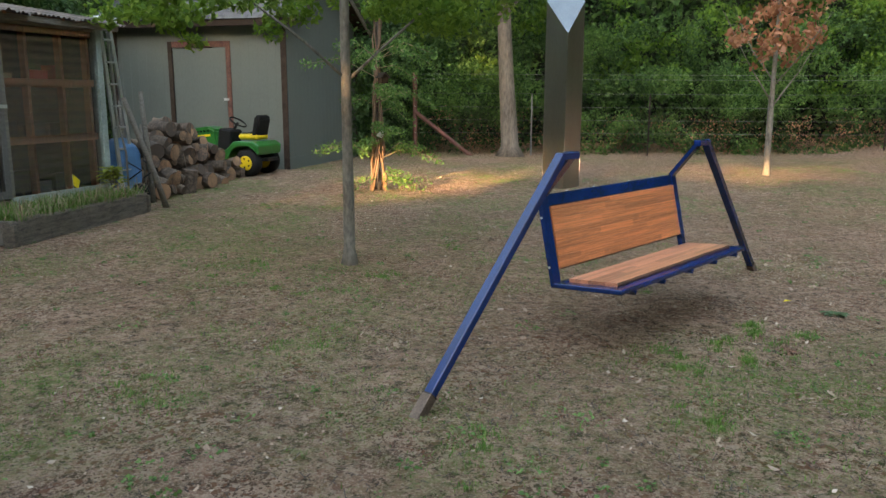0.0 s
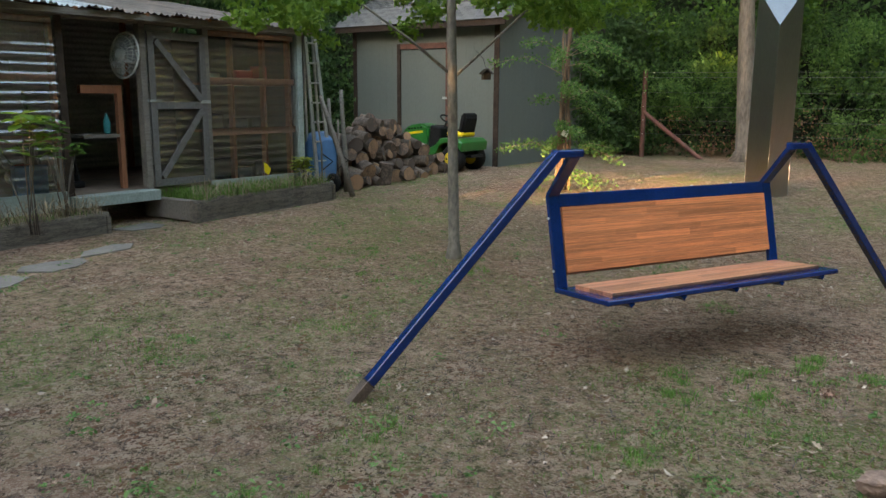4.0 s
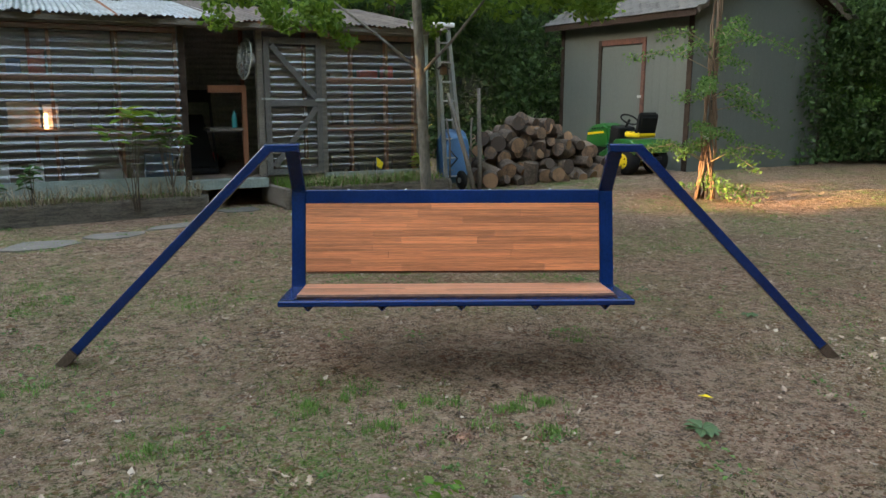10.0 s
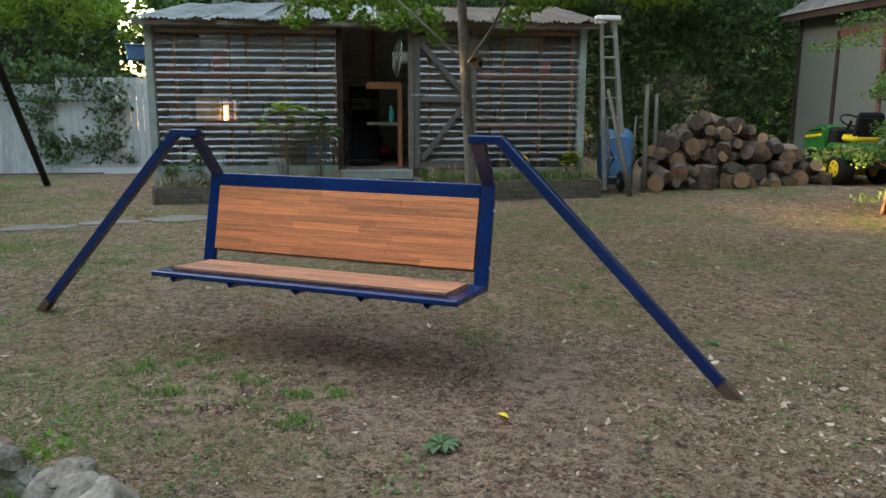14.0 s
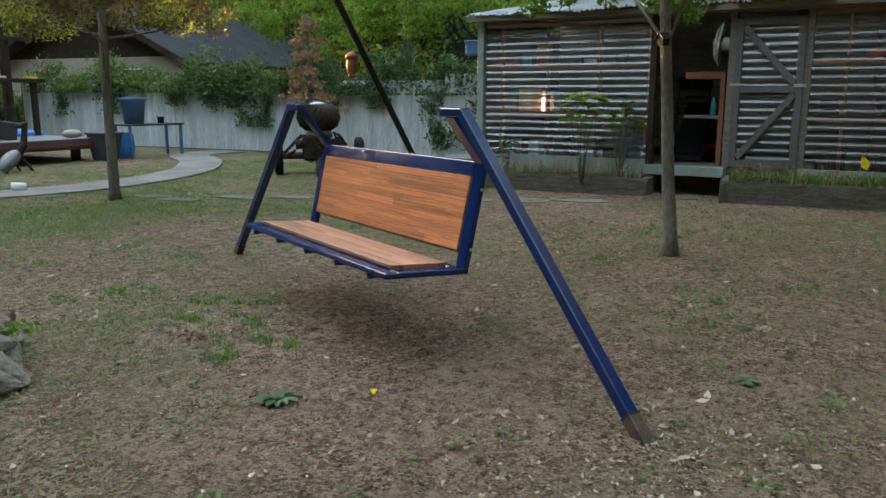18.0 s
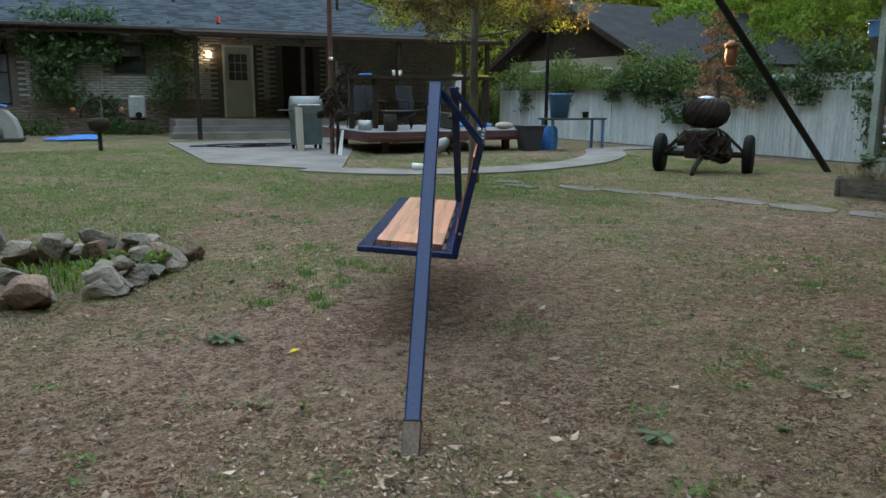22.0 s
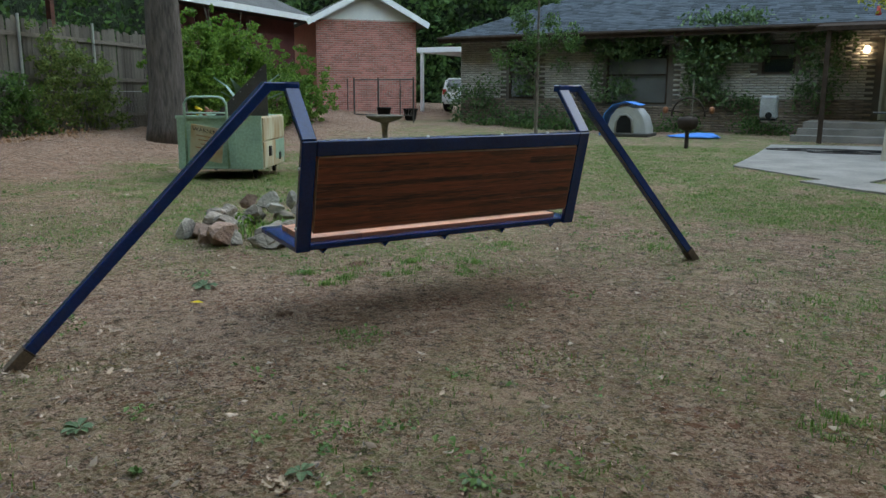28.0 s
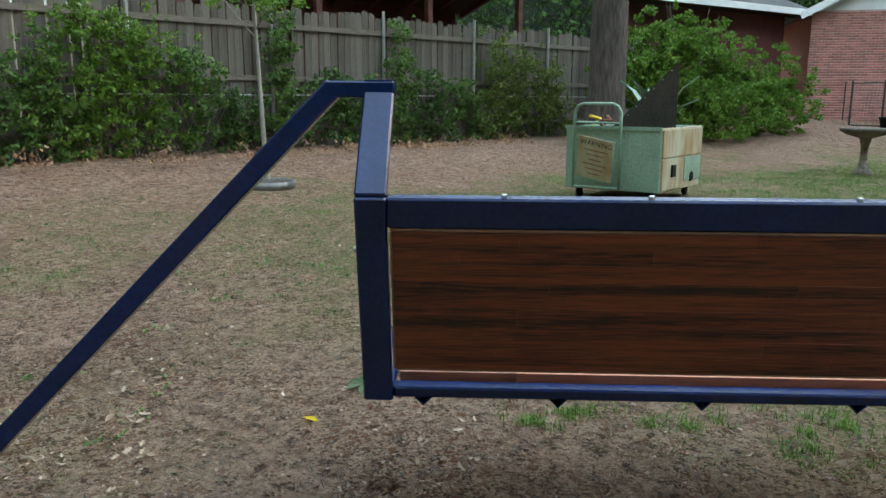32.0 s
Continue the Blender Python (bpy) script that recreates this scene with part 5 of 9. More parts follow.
leafy_band("hedge", [(-3.6, 21.8), (2, 22.4), (8, 22.4), (16, 22.2), (24, 19)], 0.0, 3.8, 1.9, 62000, 0.105, L_MID, "dense green undergrowth behind the wire fence", "hedge", 22, clump=0.34, ragged=1.3, dens=60, hollow=-0.12)
leafy_band("hedge", [(-3.6, 22.6), (8, 23.4), (20, 22)], 1.6, 6.6, 2.2, 30000, 0.14, L_LIGHT, "lighter green branches over the wire fence", "hedge", 23, clump=0.5, ragged=1.4, dens=70, hollow=0.0)
leafy_band("hedge", [(-3.2, 19.6), (-2.6, 21.0), (-1.4, 22.0)], 0.2, 3.6, 1.2, 11000, 0.12, L_DEEP, "dark shrub beside the storage shed", "hedge", 24, clump=0.45)
leafy_band("hedge", [(-3.0, 21.3), (2, 21.6), (8, 21.6), (16, 21.3), (24, 18.4)], 0.1, 3.0, 1.2, 42000, 0.080, L_LEAFY, "fresh green leaves along the wire fence", "hedge", 31, clump=0.30, ragged=1.6, dens=46, hollow=0.02)
leafy_band("bramble", [(-1.2, 21.5), (4, 21.9), (10, 21.8), (17, 21.4)], 0.0, 1.0, 0.8, 5000, 0.06, L_TAN, "dry brown bramble along the wire fence", "hedge", 25, clump=0.3, ragged=0.5)

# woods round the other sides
shade_mass("shade_sheet", [(-30, -4), (-29.6, 3.1)], 1.5, 28.0, 3, "dark sheet for the shade among trees beyond the workshop")
shade_mass("shade_sheet", [(-29.3, 4.5), (-29, 9), (-26, 14), (-22, 17)], 1.5, 28.0, 14, "dark sheet for the shade among trees beyond the workshop roof")
leafy_band("far_woods", [(-27, -6), (-25.0, 2.2)], 2.2, 10.5, 2.5, 5000, 0.30, L_MID, "green trees beyond the picket fence", "woods", 36, clump=0.9, ragged=1.6)
leafy_band("far_woods", [(-23.0, 4.7), (-20, 9), (-17, 14), (-13, 20)], 2.2, 10.5, 2.5, 17000, 0.30, L_MID, "green trees beyond the workshop roof", "woods", 26, clump=0.9, ragged=1.6)
leafy_band("far_woods", [(-24.6, 1.8), (-23.2, 4.9)], 1.5, 9.5, 2.0, 4200, 0.26, L_MID, "thin branches against the bright sky", "woods", 37, clump=0.8, ragged=1.0, hollow=0.05)
leafy_band("hedge", [(-12.5, 9.5), (-11, 13), (-9, 16.5), (-8.4, 18.5)], 0.1, 4.4, 1.6, 22000, 0.14, L_DEEP, "dark shrubs behind the log pile", "hedge", 27, clump=0.5, ragged=1.0)
# the sun on these trees is put into their yellow leaf colour
leafy_band("far_woods", [(-34, -22), (-28, -17), (-26, -8), (-25, -2)], 1.0, 9.5, 2.5, 24000, 0.30, L_YELLOW, "sunlit yellow-green trees beyond the neighbouring roof", "woods", 28, clump=0.9, ragged=1.4)
# mostly unseen sheets added to block the low sun, one gap left for dapples
shade_mass("shade_sheet", [(34, -39), (14, -40.5), (2, -38.5), (-9, -38.5)], -0.2, 31.0, 8, "added tall dark sheet behind the house that blocks the sun")
shade_mass("shade_sheet", [(-9, -38.5), (-16, -38), (-24, -38.5)], 5.2, 9.2, 9, "added dark sheet behind the house, under the sun gap")
shade_mass("shade_sheet", [(-9, -38.5), (-16, -38), (-24, -38.5)], 9.55, 31.0, 10, "added high dark sheet behind the house, over the sun gap")
shade_mass("shade_sheet", [(-38, -34), (-40, -20), (-34, -8), (-30, -4)], 0.0, 27.0, 12, "added dark sheet far beyond the neighbouring roof")
shade_mass("shade_sheet", [(-24, -38.5), (-31, -36.5), (-38, -34)], 4.6, 31.0, 11, "added high dark sheet beyond the neighbouring houses")
shade_mass("shade_sheet", [(-8, -40), (-16, -41), (-26, -40), (-38, -34)], 0.0, 5.4, 13, "low dark sheet for tree shade behind the neighbouring houses")
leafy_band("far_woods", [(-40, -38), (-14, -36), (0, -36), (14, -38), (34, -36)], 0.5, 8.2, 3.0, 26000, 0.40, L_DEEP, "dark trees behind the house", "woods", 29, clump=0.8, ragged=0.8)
# out of view; added to break up sun that passes over the house
leafy_band("far_woods", [(-44, -40), (-20, -37), (0, -37), (14, -39), (34, -37)], 9.3, 16.0, 2.5, 20000, 0.44, L_DEEP, "high leaf band added out of view behind the house", "woods", 34, clump=0.9, ragged=1.6)
shade_mass("shade_sheet", [(13, -42), (24, -38), (34, -30), (38, -14), (36, 4), (34, 16)], -0.2, 31.0, 5, "dark sheet for the shade among trees beyond the timber fence")
leafy_band("far_woods", [(14, -38), (24, -32), (30, -20), (30, -4), (28, 10), (24, 18)], 1.0, 11.0, 3.0, 20000, 0.36, L_MID, "green trees beyond the timber fence", "woods", 30, clump=1.0, ragged=1.6)


def wire_fence():
    f = thing("wire_fence", (0, 0, 0), "galvanised wire fence on red-oxide pipe and thin steel posts", "fence")
    a, b = Vector((-1.25, 20.8, 0.06)), Vector((18.0, 20.9, 0.06))
    part("corner_post", rodm(a - Vector((0, 0, 0.1)), a + Vector((0, 0, 2.15)), 0.06, None, 12), RUSTPOST, f)
    part("brace", rodm(a + Vector((0, -0.02, 1.15)), a + Vector((1.55, -0.15, -0.05)), 0.055, None, 12), RUSTPOST, f)
    for k in range(6):
        p = a + (b - a) * (k + 1) / 6.4
        part("line_post", rodm(p - Vector((0, 0, 0.1)), p + Vector((0, 0, 1.6)), 0.020, None, 8), HOODGREY if k % 2 == 0 else RUST, f)
    for z in (0.62, 0.95, 1.28, 1.62, 1.98, 2.10):
        part("wire", pipem([a + Vector((0, 0, z)), a.lerp(b, 0.5) + Vector((0, 0, z - 0.03)), b + Vector((0, 0, z))], 0.0035, 5), HOODGREY, f)
        part("tie", rodm(a + Vector((0, -0.066, z)), a + Vector((0, 0.066, z)), 0.012, None, 6), ALU, f)
    # chain-link mesh of crossing wires along the foot
    v, q = [], []
    n = int((b - a).length / 0.16)
    for k in range(n):
        for s in (-1, 1):
            x0 = a.x + k * 0.16
            x1 = x0 + s * 1.15
            i = len(v)
            v += [(x0 - 0.003, 20.9, 0.08), (x0 + 0.003, 20.9, 0.08), (x1 + 0.003, 20.9, 1.2), (x1 - 0.003, 20.9, 1.2)]
            q.append((i, i + 1, i + 2, i + 3))
    raw_mesh("chain_link", v, q, RUST, f, "stuff")


wire_fence()


def timber_fence():
    """Weathered board fence with vines; local x along it, y towards the yard."""
    f = thing("timber_fence", axes(12.2, 9.0, 0.1, -1.0, 0.33), "weathered grey timber board fence overgrown with vines", "fence")
    L = 19.5
    rng = random.Random(6)
    bmx = []
    for k in range(3):
        h = 2.36 + 0.03 * k
        bmx.append(extrude_outline([(-0.068, 0), (0.068, 0), (0.068, h - 0.05), (0.035, h), (-0.035, h), (-0.068, h - 0.05)], 0.018))
    meshes = []
    for bm in bmx:
        me = bpy.data.meshes.new("board")
        bm.to_mesh(me)
        bm.free()
        me.materials.append(TIMBER_V)
        meshes.append(me)
    x = 0.07
    while x < L:
        o = new("board", rng.choice(meshes))
        o.parent = f
        o.matrix_local = T(x, rng.uniform(-0.006, 0.006), rng.uniform(-0.06, 0.05)) @ pose(0, 0, 0, 0, rng.uniform(-0.8, 0.8), 0)
        x += 0.142 + rng.choice((0, 0, 0, 0.006, 0.012))
    for z in (0.35, 1.20, 2.08):
        for k in range(8):
            part("rail", slabm(k * 2.44, k * 2.44 + 2.42, -0.055, -0.014, z - 0.045, z + 0.045), TIMBER, f)
    for k in range(9):
        part("post", rodm((k * 2.44, -0.09, -0.3), (k * 2.44, -0.09, 2.48), 0.03, None, 8), ALU, f)
    # low chain link in front
    v, q = [], []
    for k in range(int(L / 0.13)):
        for s in (-1, 1):
            x0 = k * 0.13
            i = len(v)
            v += [(x0 - 0.002, -0.16, 0.0), (x0 + 0.002, -0.16, 0.0), (x0 + s * 0.5 + 0.002, -0.16, 0.9), (x0 + s * 0.5 - 0.002, -0.16, 0.9)]
            q.append((i, i + 1, i + 2, i + 3))
    raw_mesh("chain_link", v, q, ALU, f, "stuff")
    part("chain_link_rail", rodm((0, -0.16, 0.92), (L, -0.16, 0.92), 0.012, None, 6), ALU, f)


timber_fence()
rv = random.Random(40)
FV = axes(12.2, 9.0, 0.1, -1.0, 0.33)
for i, (u, top, wide, n, mt) in enumerate(((0.5, 2.2, 1.0, 2600, L_MID), (1.5, 1.9, 0.8, 2200, L_MID), (2.3, 1.2, 0.9, 1500, L_DEEP), (3.3, 1.7, 0.9, 2400, L_MID), (4.1, 2.15, 0.8, 2300, L_LIGHT), (4.9, 2.0, 0.9, 2300, L_LIGHT), (5.7, 1.5, 0.9, 1800, L_MID), (6.6, 0.9, 0.8, 1200, L_DEEP), (7.4, 2.3, 0.55, 1700, L_MID), (8.3, 1.3, 0.9, 1700, L_DEEP), (9.2, 1.1, 0.9, 1500, L_MID), (10.0, 2.2, 0.5, 1400, L_MID), (10.8, 1.3, 0.9, 1500, L_DEEP), (11.8, 1.2, 0.9, 1400, L_MID), (12.7, 2.1, 0.8, 2000, L_IVY), (13.6, 1.9, 0.9, 1900, L_IVY), (14.6, 1.6, 0.8, 1500, L_IVY))):
    p0, p1 = FV @ Vector((u - wide * 0.55, -0.28, 0)), FV @ Vector((u + wide * 0.55, -0.28, 0))
    low = p0.lerp(p1, 0.5)
    vine = thing("fence_vine", (low.x, low.y, gz(low.x, low.y)), "dark green vine" if mt in (L_DEEP, L_IVY) else "leafy green vine", "vine", "vines on the timber fence")
    vine["label"] = {"deep_green_leaf": "low dark green vine on the timber fence", "ivy_leaf": "grey-green vine heaped on the timber fence", "light_green_leaf": "light green young vine climbing the timber fence"}.get(mt.name, "green vine climbing the weathered timber fence")
    cs, rs = [], []
    for k in range(4):
        e = FV @ Vector((u + rv.uniform(-0.6, 0.6) * wide, -0.2, 0)) - low
        pts = [(e.x * 0.2, e.y * 0.2, -0.05), (e.x * 0.6 + 0.05, e.y * 0.6, top * 0.4), (e.x, e.y, top * rv.uniform(0.7, 1.0))]
        part("stem", pipem(pts, [0.012, 0.009, 0.004], 5), BARK, vine)
    for k in range(int(150 * wide * top / 1.5)):
        h = top * rv.random() ** 0.9 * (1.12 - 0.3 * rv.random())
        e = FV @ Vector((u + rv.gauss(0, 0.46) * wide * (1.15 - 0.55 * h / top), -0.28 + rv.uniform(-0.22, 0.12), 0)) - low
        cs.append((e.x, e.y, h + 0.05))
        rs.append(rv.uniform(0.05, 0.17))
    leaf_cloud("foliage", cs, rs, int(n * 1.15), 0.078, {L_DEEP: L_MID, L_MID: L_LEAFY, L_IVY: L_IVYLIT}.get(mt, mt), vine, 500 + i, 0.2, 0.7, 0.1)


def shrub(x, y, spots, count, size, leaf, label, seed):
    """A shrub of arching stems, each carrying a spray of foliage; spots are (dx, dy, height, radius)."""
    z0 = gz(x, y)
    t = thing("shrub", (x, y, z0), label, "shrub")
    rng = random.Random(seed)
    cs, rs = [], []
    for dx, dy, hh, rr in spots:
        for k in range(3):
            e = Vector((dx + rng.uniform(-0.3, 0.3), dy + rng.uniform(-0.3, 0.3), hh * rng.uniform(0.8, 1.15)))
            part("stem", pipem([(dx * 0.3, dy * 0.3, -0.05), (dx * 0.6, dy * 0.6, hh * 0.5), e], [0.018, 0.013, 0.004], 5), BARK, t)
        for k in range(70):
            d = Vector((rng.gauss(0, 1), rng.gauss(0, 1), rng.gauss(0, 1.1))).normalized() * rr * rng.uniform(0.2, 1.35)
            cs.append((dx + d.x, dy + d.y, max(0.1, hh * 0.72 + d.z)))
            rs.append(rr * rng.uniform(0.10, 0.24))
    leaf_cloud("foliage", cs, rs, count, size, leaf, t, seed, 0.2, 0.7, 0.1)
    return t


shrub(11.8, -8.4, [(-0.2, 2.0, 2.2, 0.8), (0.2, 1.1, 2.5, 0.9), (0.2, 0.1, 2.7, 0.9), (-0.1, -1.0, 2.5, 0.9), (0.1, -2.0, 2.1, 0.8), (-0.2, -3.0, 1.8, 0.8), (-0.3, -3.8, 1.5, 0.8), (-0.4, -2.6, 0.9, 0.8), (-0.4, -3.6, 0.7, 0.7), (-0.6, -0.4, 0.8, 0.8), (0.0, 0.6, 3.0, 0.6), (-0.2, -0.4, 3.0, 0.5), (-0.6, 0.5, 1.2, 0.8), (-0.5, -1.2, 1.1, 0.8), (-0.3, 1.6, 1.0, 0.7)], 36000, 0.10, L_LIGHT, "large bright green shrub by the fence", 45)
shrub(11.3, -6.6, [(0.0, 0.9, 1.7, 0.6), (0.1, 0.1, 1.9, 0.6), (0.2, -0.9, 1.6, 0.6), (-0.3, 0.3, 0.9, 0.6)], 12000, 0.095, L_LIGHT, "green shrub beside the big tree", 46)
leafy_band("leaf_litter_drift", [(11.5, 8), (11.8, 2), (12.4, -4)], 0.32, 0.34, 0.9, 900, 0.07, L_TAN, "dead leaves drifted along the fence", "leaves", 47, clump=0.25, ragged=0.02, flat=3)


def metal_fence():
    """Pale corrugated sheet fence; local x along it from the house end, y away from the yard is negative."""
    f = thing("metal_fence", axes(-12.55, -10.0, 0.157, 1.0, -0.08), "pale corrugated metal sheet fence topped with ivy", "fence")
    for k in range(15):
        part("sheet", corrugated(0.95, 1.72, 0.09, 0.009, T(k * 0.93, 0.0 if k % 2 else 0.012, 0.02), across="x"), GALVFENCE, f)
    for k in range(6):
        part("post", slabm(k * 2.75 - 0.045, k * 2.75 + 0.045, 0.03, 0.12, 0, 1.85), TIMBER, f)
    part("rail", slabm(0, 13.9, 0.03, 0.07, 1.55, 1.64), TIMBER, f)
    part("kick_board", slabm(0, 13.9, -0.05, -0.02, 0.0, 0.10), TIMBER, f)
    p = thing("picket_fence", axes(-10.36, 3.95, 0.157, 1.0, -0.03), "old white painted picket fence", "fence")
    me = bpy.data.meshes.new("picket")
    bm = extrude_outline([(-0.054, 0.05), (0.054, 0.05), (0.054, 1.80), (0.045, 1.82), (-0.045, 1.82), (-0.054, 1.80)], 0.02)
    bm.to_mesh(me)
    bm.free()
    me.materials.append(WHITEFENCE)
    for k in range(24):
        o = new("picket", me)
        o.parent = p
        o.matrix_local = T(-0.9 + k * 0.118, -0.02, 0)
        if k > 13:
            o.scale = (1, 1, 0.58)
    for z in (0.3, 1.35):
        part("rail", slabm(-0.95, 1.9 if z < 1 else 0.7, 0.0, 0.04, z - 0.05, z + 0.05), WHITEFENCE, p)
    part("foot_board", slabm(-0.95, 1.9, -0.05, -0.02, -0.02, 0.14), WHITE, p)


metal_fence()
leafy_band("ivy", [(-12.5, -9.5), (-11.5, -3.2), (-11.0, -0.2)], 1.40, 1.95, 0.5, 15000, 0.085, L_IVYLIT, "ivy heaped along the top of the metal fence", "ivy", 51, clump=0.26, ragged=1.3)
leafy_band("ivy", [(-11.6, -4.2), (-10.9, 0.6), (-10.5, 3.6)], 1.35, 1.9, 0.4, 13000, 0.085, L_IVY, "dark ivy along the fence top", "ivy", 52, clump=0.26, ragged=1.2)
for i in range(9):
    y = -8.6 + 1.25 * i + 0.5 * math.sin(i * 2.3)
    x = -12.55 + 0.157 * (y + 10.0) + 0.12
    leafy_band("ivy", [(x, y), (x + 0.08, y + 0.5)], 0.75 + 0.35 * abs(math.sin(i * 1.7)), 1.6, 0.16, 420, 0.075, L_IVY, "strands of ivy hanging down the metal fence", "ivy", 560 + i, clump=0.16, ragged=0.3)
leafy_band("ivy", [(-11.3, -2.4), (-11.1, -1.5)], 0.6, 1.7, 0.15, 900, 0.09, L_IVY, "strands of ivy hanging on the fence", "ivy", 53, clump=0.15, ragged=0.2)
leafy_band("ivy", [(-10.6, 2.6), (-10.35, 4.2)], 0.2, 1.9, 0.25, 2600, 0.11, L_IVY, "ivy hanging over the fence corner", "ivy", 54, clump=0.2, ragged=0.3)
leafy_band("ivy", [(-14.5, -14.2), (-13.0, -10.5)], 0.1, 1.25, 0.7, 8000, 0.10, L_IVYLIT, "sunlit hedge beside the house", "ivy", 55, clump=0.3, ragged=0.2)
tree("fence_tree", -14.0, 1.0, 6.5, 0.13, [(2.2, 200, 0.7, 2.2), (2.4, 20, 0.7, 2.2), (2.8, 300, 0.6, 2.4), (3.0, 100, 0.7, 2.2)], [(0, -1.5, 3.6, 1.6), (0.6, 1.6, 3.6, 1.6), (0.5, 0, 4.6, 1.8), (1.0, -2.8, 3.4, 1.2), (1.6, 0.4, 3.2, 1.1), (0.5, 3.4, 3.4, 1.2), (0.8, -4.2, 3.5, 1.1), (0.6, -5.4, 4.1, 1.1), (1.8, -1.2, 2.9, 0.9)], L_SUNNY, "spreading tree with bright leaves behind the fence", seed=31, size=0.11, count=17000)
tree("fence_tree", -15.0, 7.5, 7.0, 0.15, [(2.6, 200, 0.7, 2.2), (3.0, 330, 0.7, 2.2), (3.2, 100, 0.7, 2.4)], [(0.5, -1.5, 3.8, 1.6), (0.6, 1.6, 4.2, 1.6), (0, 0, 5.2, 1.9), (0.6, 4.0, 4.2, 1.6)], L_MID, "leafy tree behind the workshop", seed=33, size=0.16, count=8000)
tree("fence_tree", -10.5, 14.5, 7.5, 0.16, [(2.2, 200, 0.8, 2.0), (2.4, 330, 0.7, 2.2), (3.0, 100, 0.7, 2.4), (3.4, 20, 0.6, 2.4)], [(0.5, -1.5, 3.8, 1.5), (1.4, 0.6, 3.6, 1.5), (0, 1.0, 5.0, 1.9), (2.4, -1.6, 4.4, 1.3)], L_MID, "leafy tree behind the log pile", seed=35, size=0.14, count=11000)


def house_ivy():
    W = axes(8.17, -16.87, -0.977, 0.213)
    spans = [(2.75, 3.3, 1.2, 2.9, 420, 0.13), (0.15, 2.0, 0.2, 1.55, 1100, 0.12), (3.4, 5.6, 2.55, 3.05, 520, 0.13), (5.35, 6.45, 1.0, 2.7, 1000, 0.13), (6.4, 8.0, 2.3, 3.0, 800, 0.13), (8.1, 10.4, 2.15, 3.45, 2600, 0.15), (8.3, 9.3, 0.9, 2.3, 950, 0.14), (11.2, 12.7, 1.9, 3.0, 800, 0.13), (11.3, 12.3, 0.7, 1.9, 520, 0.13), (4.12, 4.42, 1.2, 2.5, 130, 0.11), (2.2, 5.6, 0.1, 0.65, 1000, 0.11), (9.2, 10.4, 0.3, 1.0, 520, 0.12)]
    for i, (a, b, z0, z1, n, s) in enumerate(spans):
        p0, p1 = W @ Vector((a, -0.25, 0)), W @ Vector((b, -0.25, 0))
        leafy_band("wall_ivy", [(p0.x, p0.y), (p1.x, p1.y)], z0, z1, 0.55, n, s, L_IVY, "dark ivy hanging on the brick house wall", "ivy", 60 + i, clump=0.30, ragged=0.35, droop=0.7)
    p0, p1 = W @ Vector((1.2, -0.7, 0)), W @ Vector((11.2, -0.7, 0))
    leafy_band("border_plant", [(p0.x, p0.y), (p1.x, p1.y)], 0.1, 0.40, 0.9, 2600, 0.10, L_MID, "low dark green border plants below the wall", "plant", 70, clump=0.3, ragged=0.25)


house_ivy()

# sunlit look painted through the yellow leaves
leafy_band("far_woods", [(-21, -33), (-26, -25), (-31, -17)], 0.3, 10.0, 2.5, 17000, 0.30, L_YELLOW, "sunlit trees between the two houses", "woods", 32, clump=0.9, ragged=1.4)


# ---- things by the sheds ----
def rock(parent, x, y, z, sx, sy, sz, material, seed, turn=0.0, name="stone"):
    """A rough broken stone."""
    bm = bmesh.new()
    bmesh.ops.create_icosphere(bm, subdivisions=3, radius=1.0)
    rng = random.Random(seed)
    cuts = [(Vector((rng.gauss(0, 1), rng.gauss(0, 1), rng.gauss(0, 0.7))).normalized(), rng.uniform(0.42, 0.78)) for _ in range(12)]
    for v in bm.verts:
        for n, d in cuts:
            e = v.co.dot(n) - d
            if e > 0:
                v.co -= n * e * 0.98
        v.co *= 1 + 0.05 * noise.noise(v.co * 2.2 + Vector((seed, 0, 0))) + 0.035 * noise.noise(v.co * 7 + Vector((0, seed, 0)))
    m = T(x, y, z) @ pose(0, 0, 0, rng.uniform(-12, 12), rng.uniform(-12, 12), turn) @ Matrix.Diagonal((sx, sy, sz, 1))
    bmesh.ops.transform(bm, matrix=m, verts=bm.verts)
    return part(name, bm, material, parent)


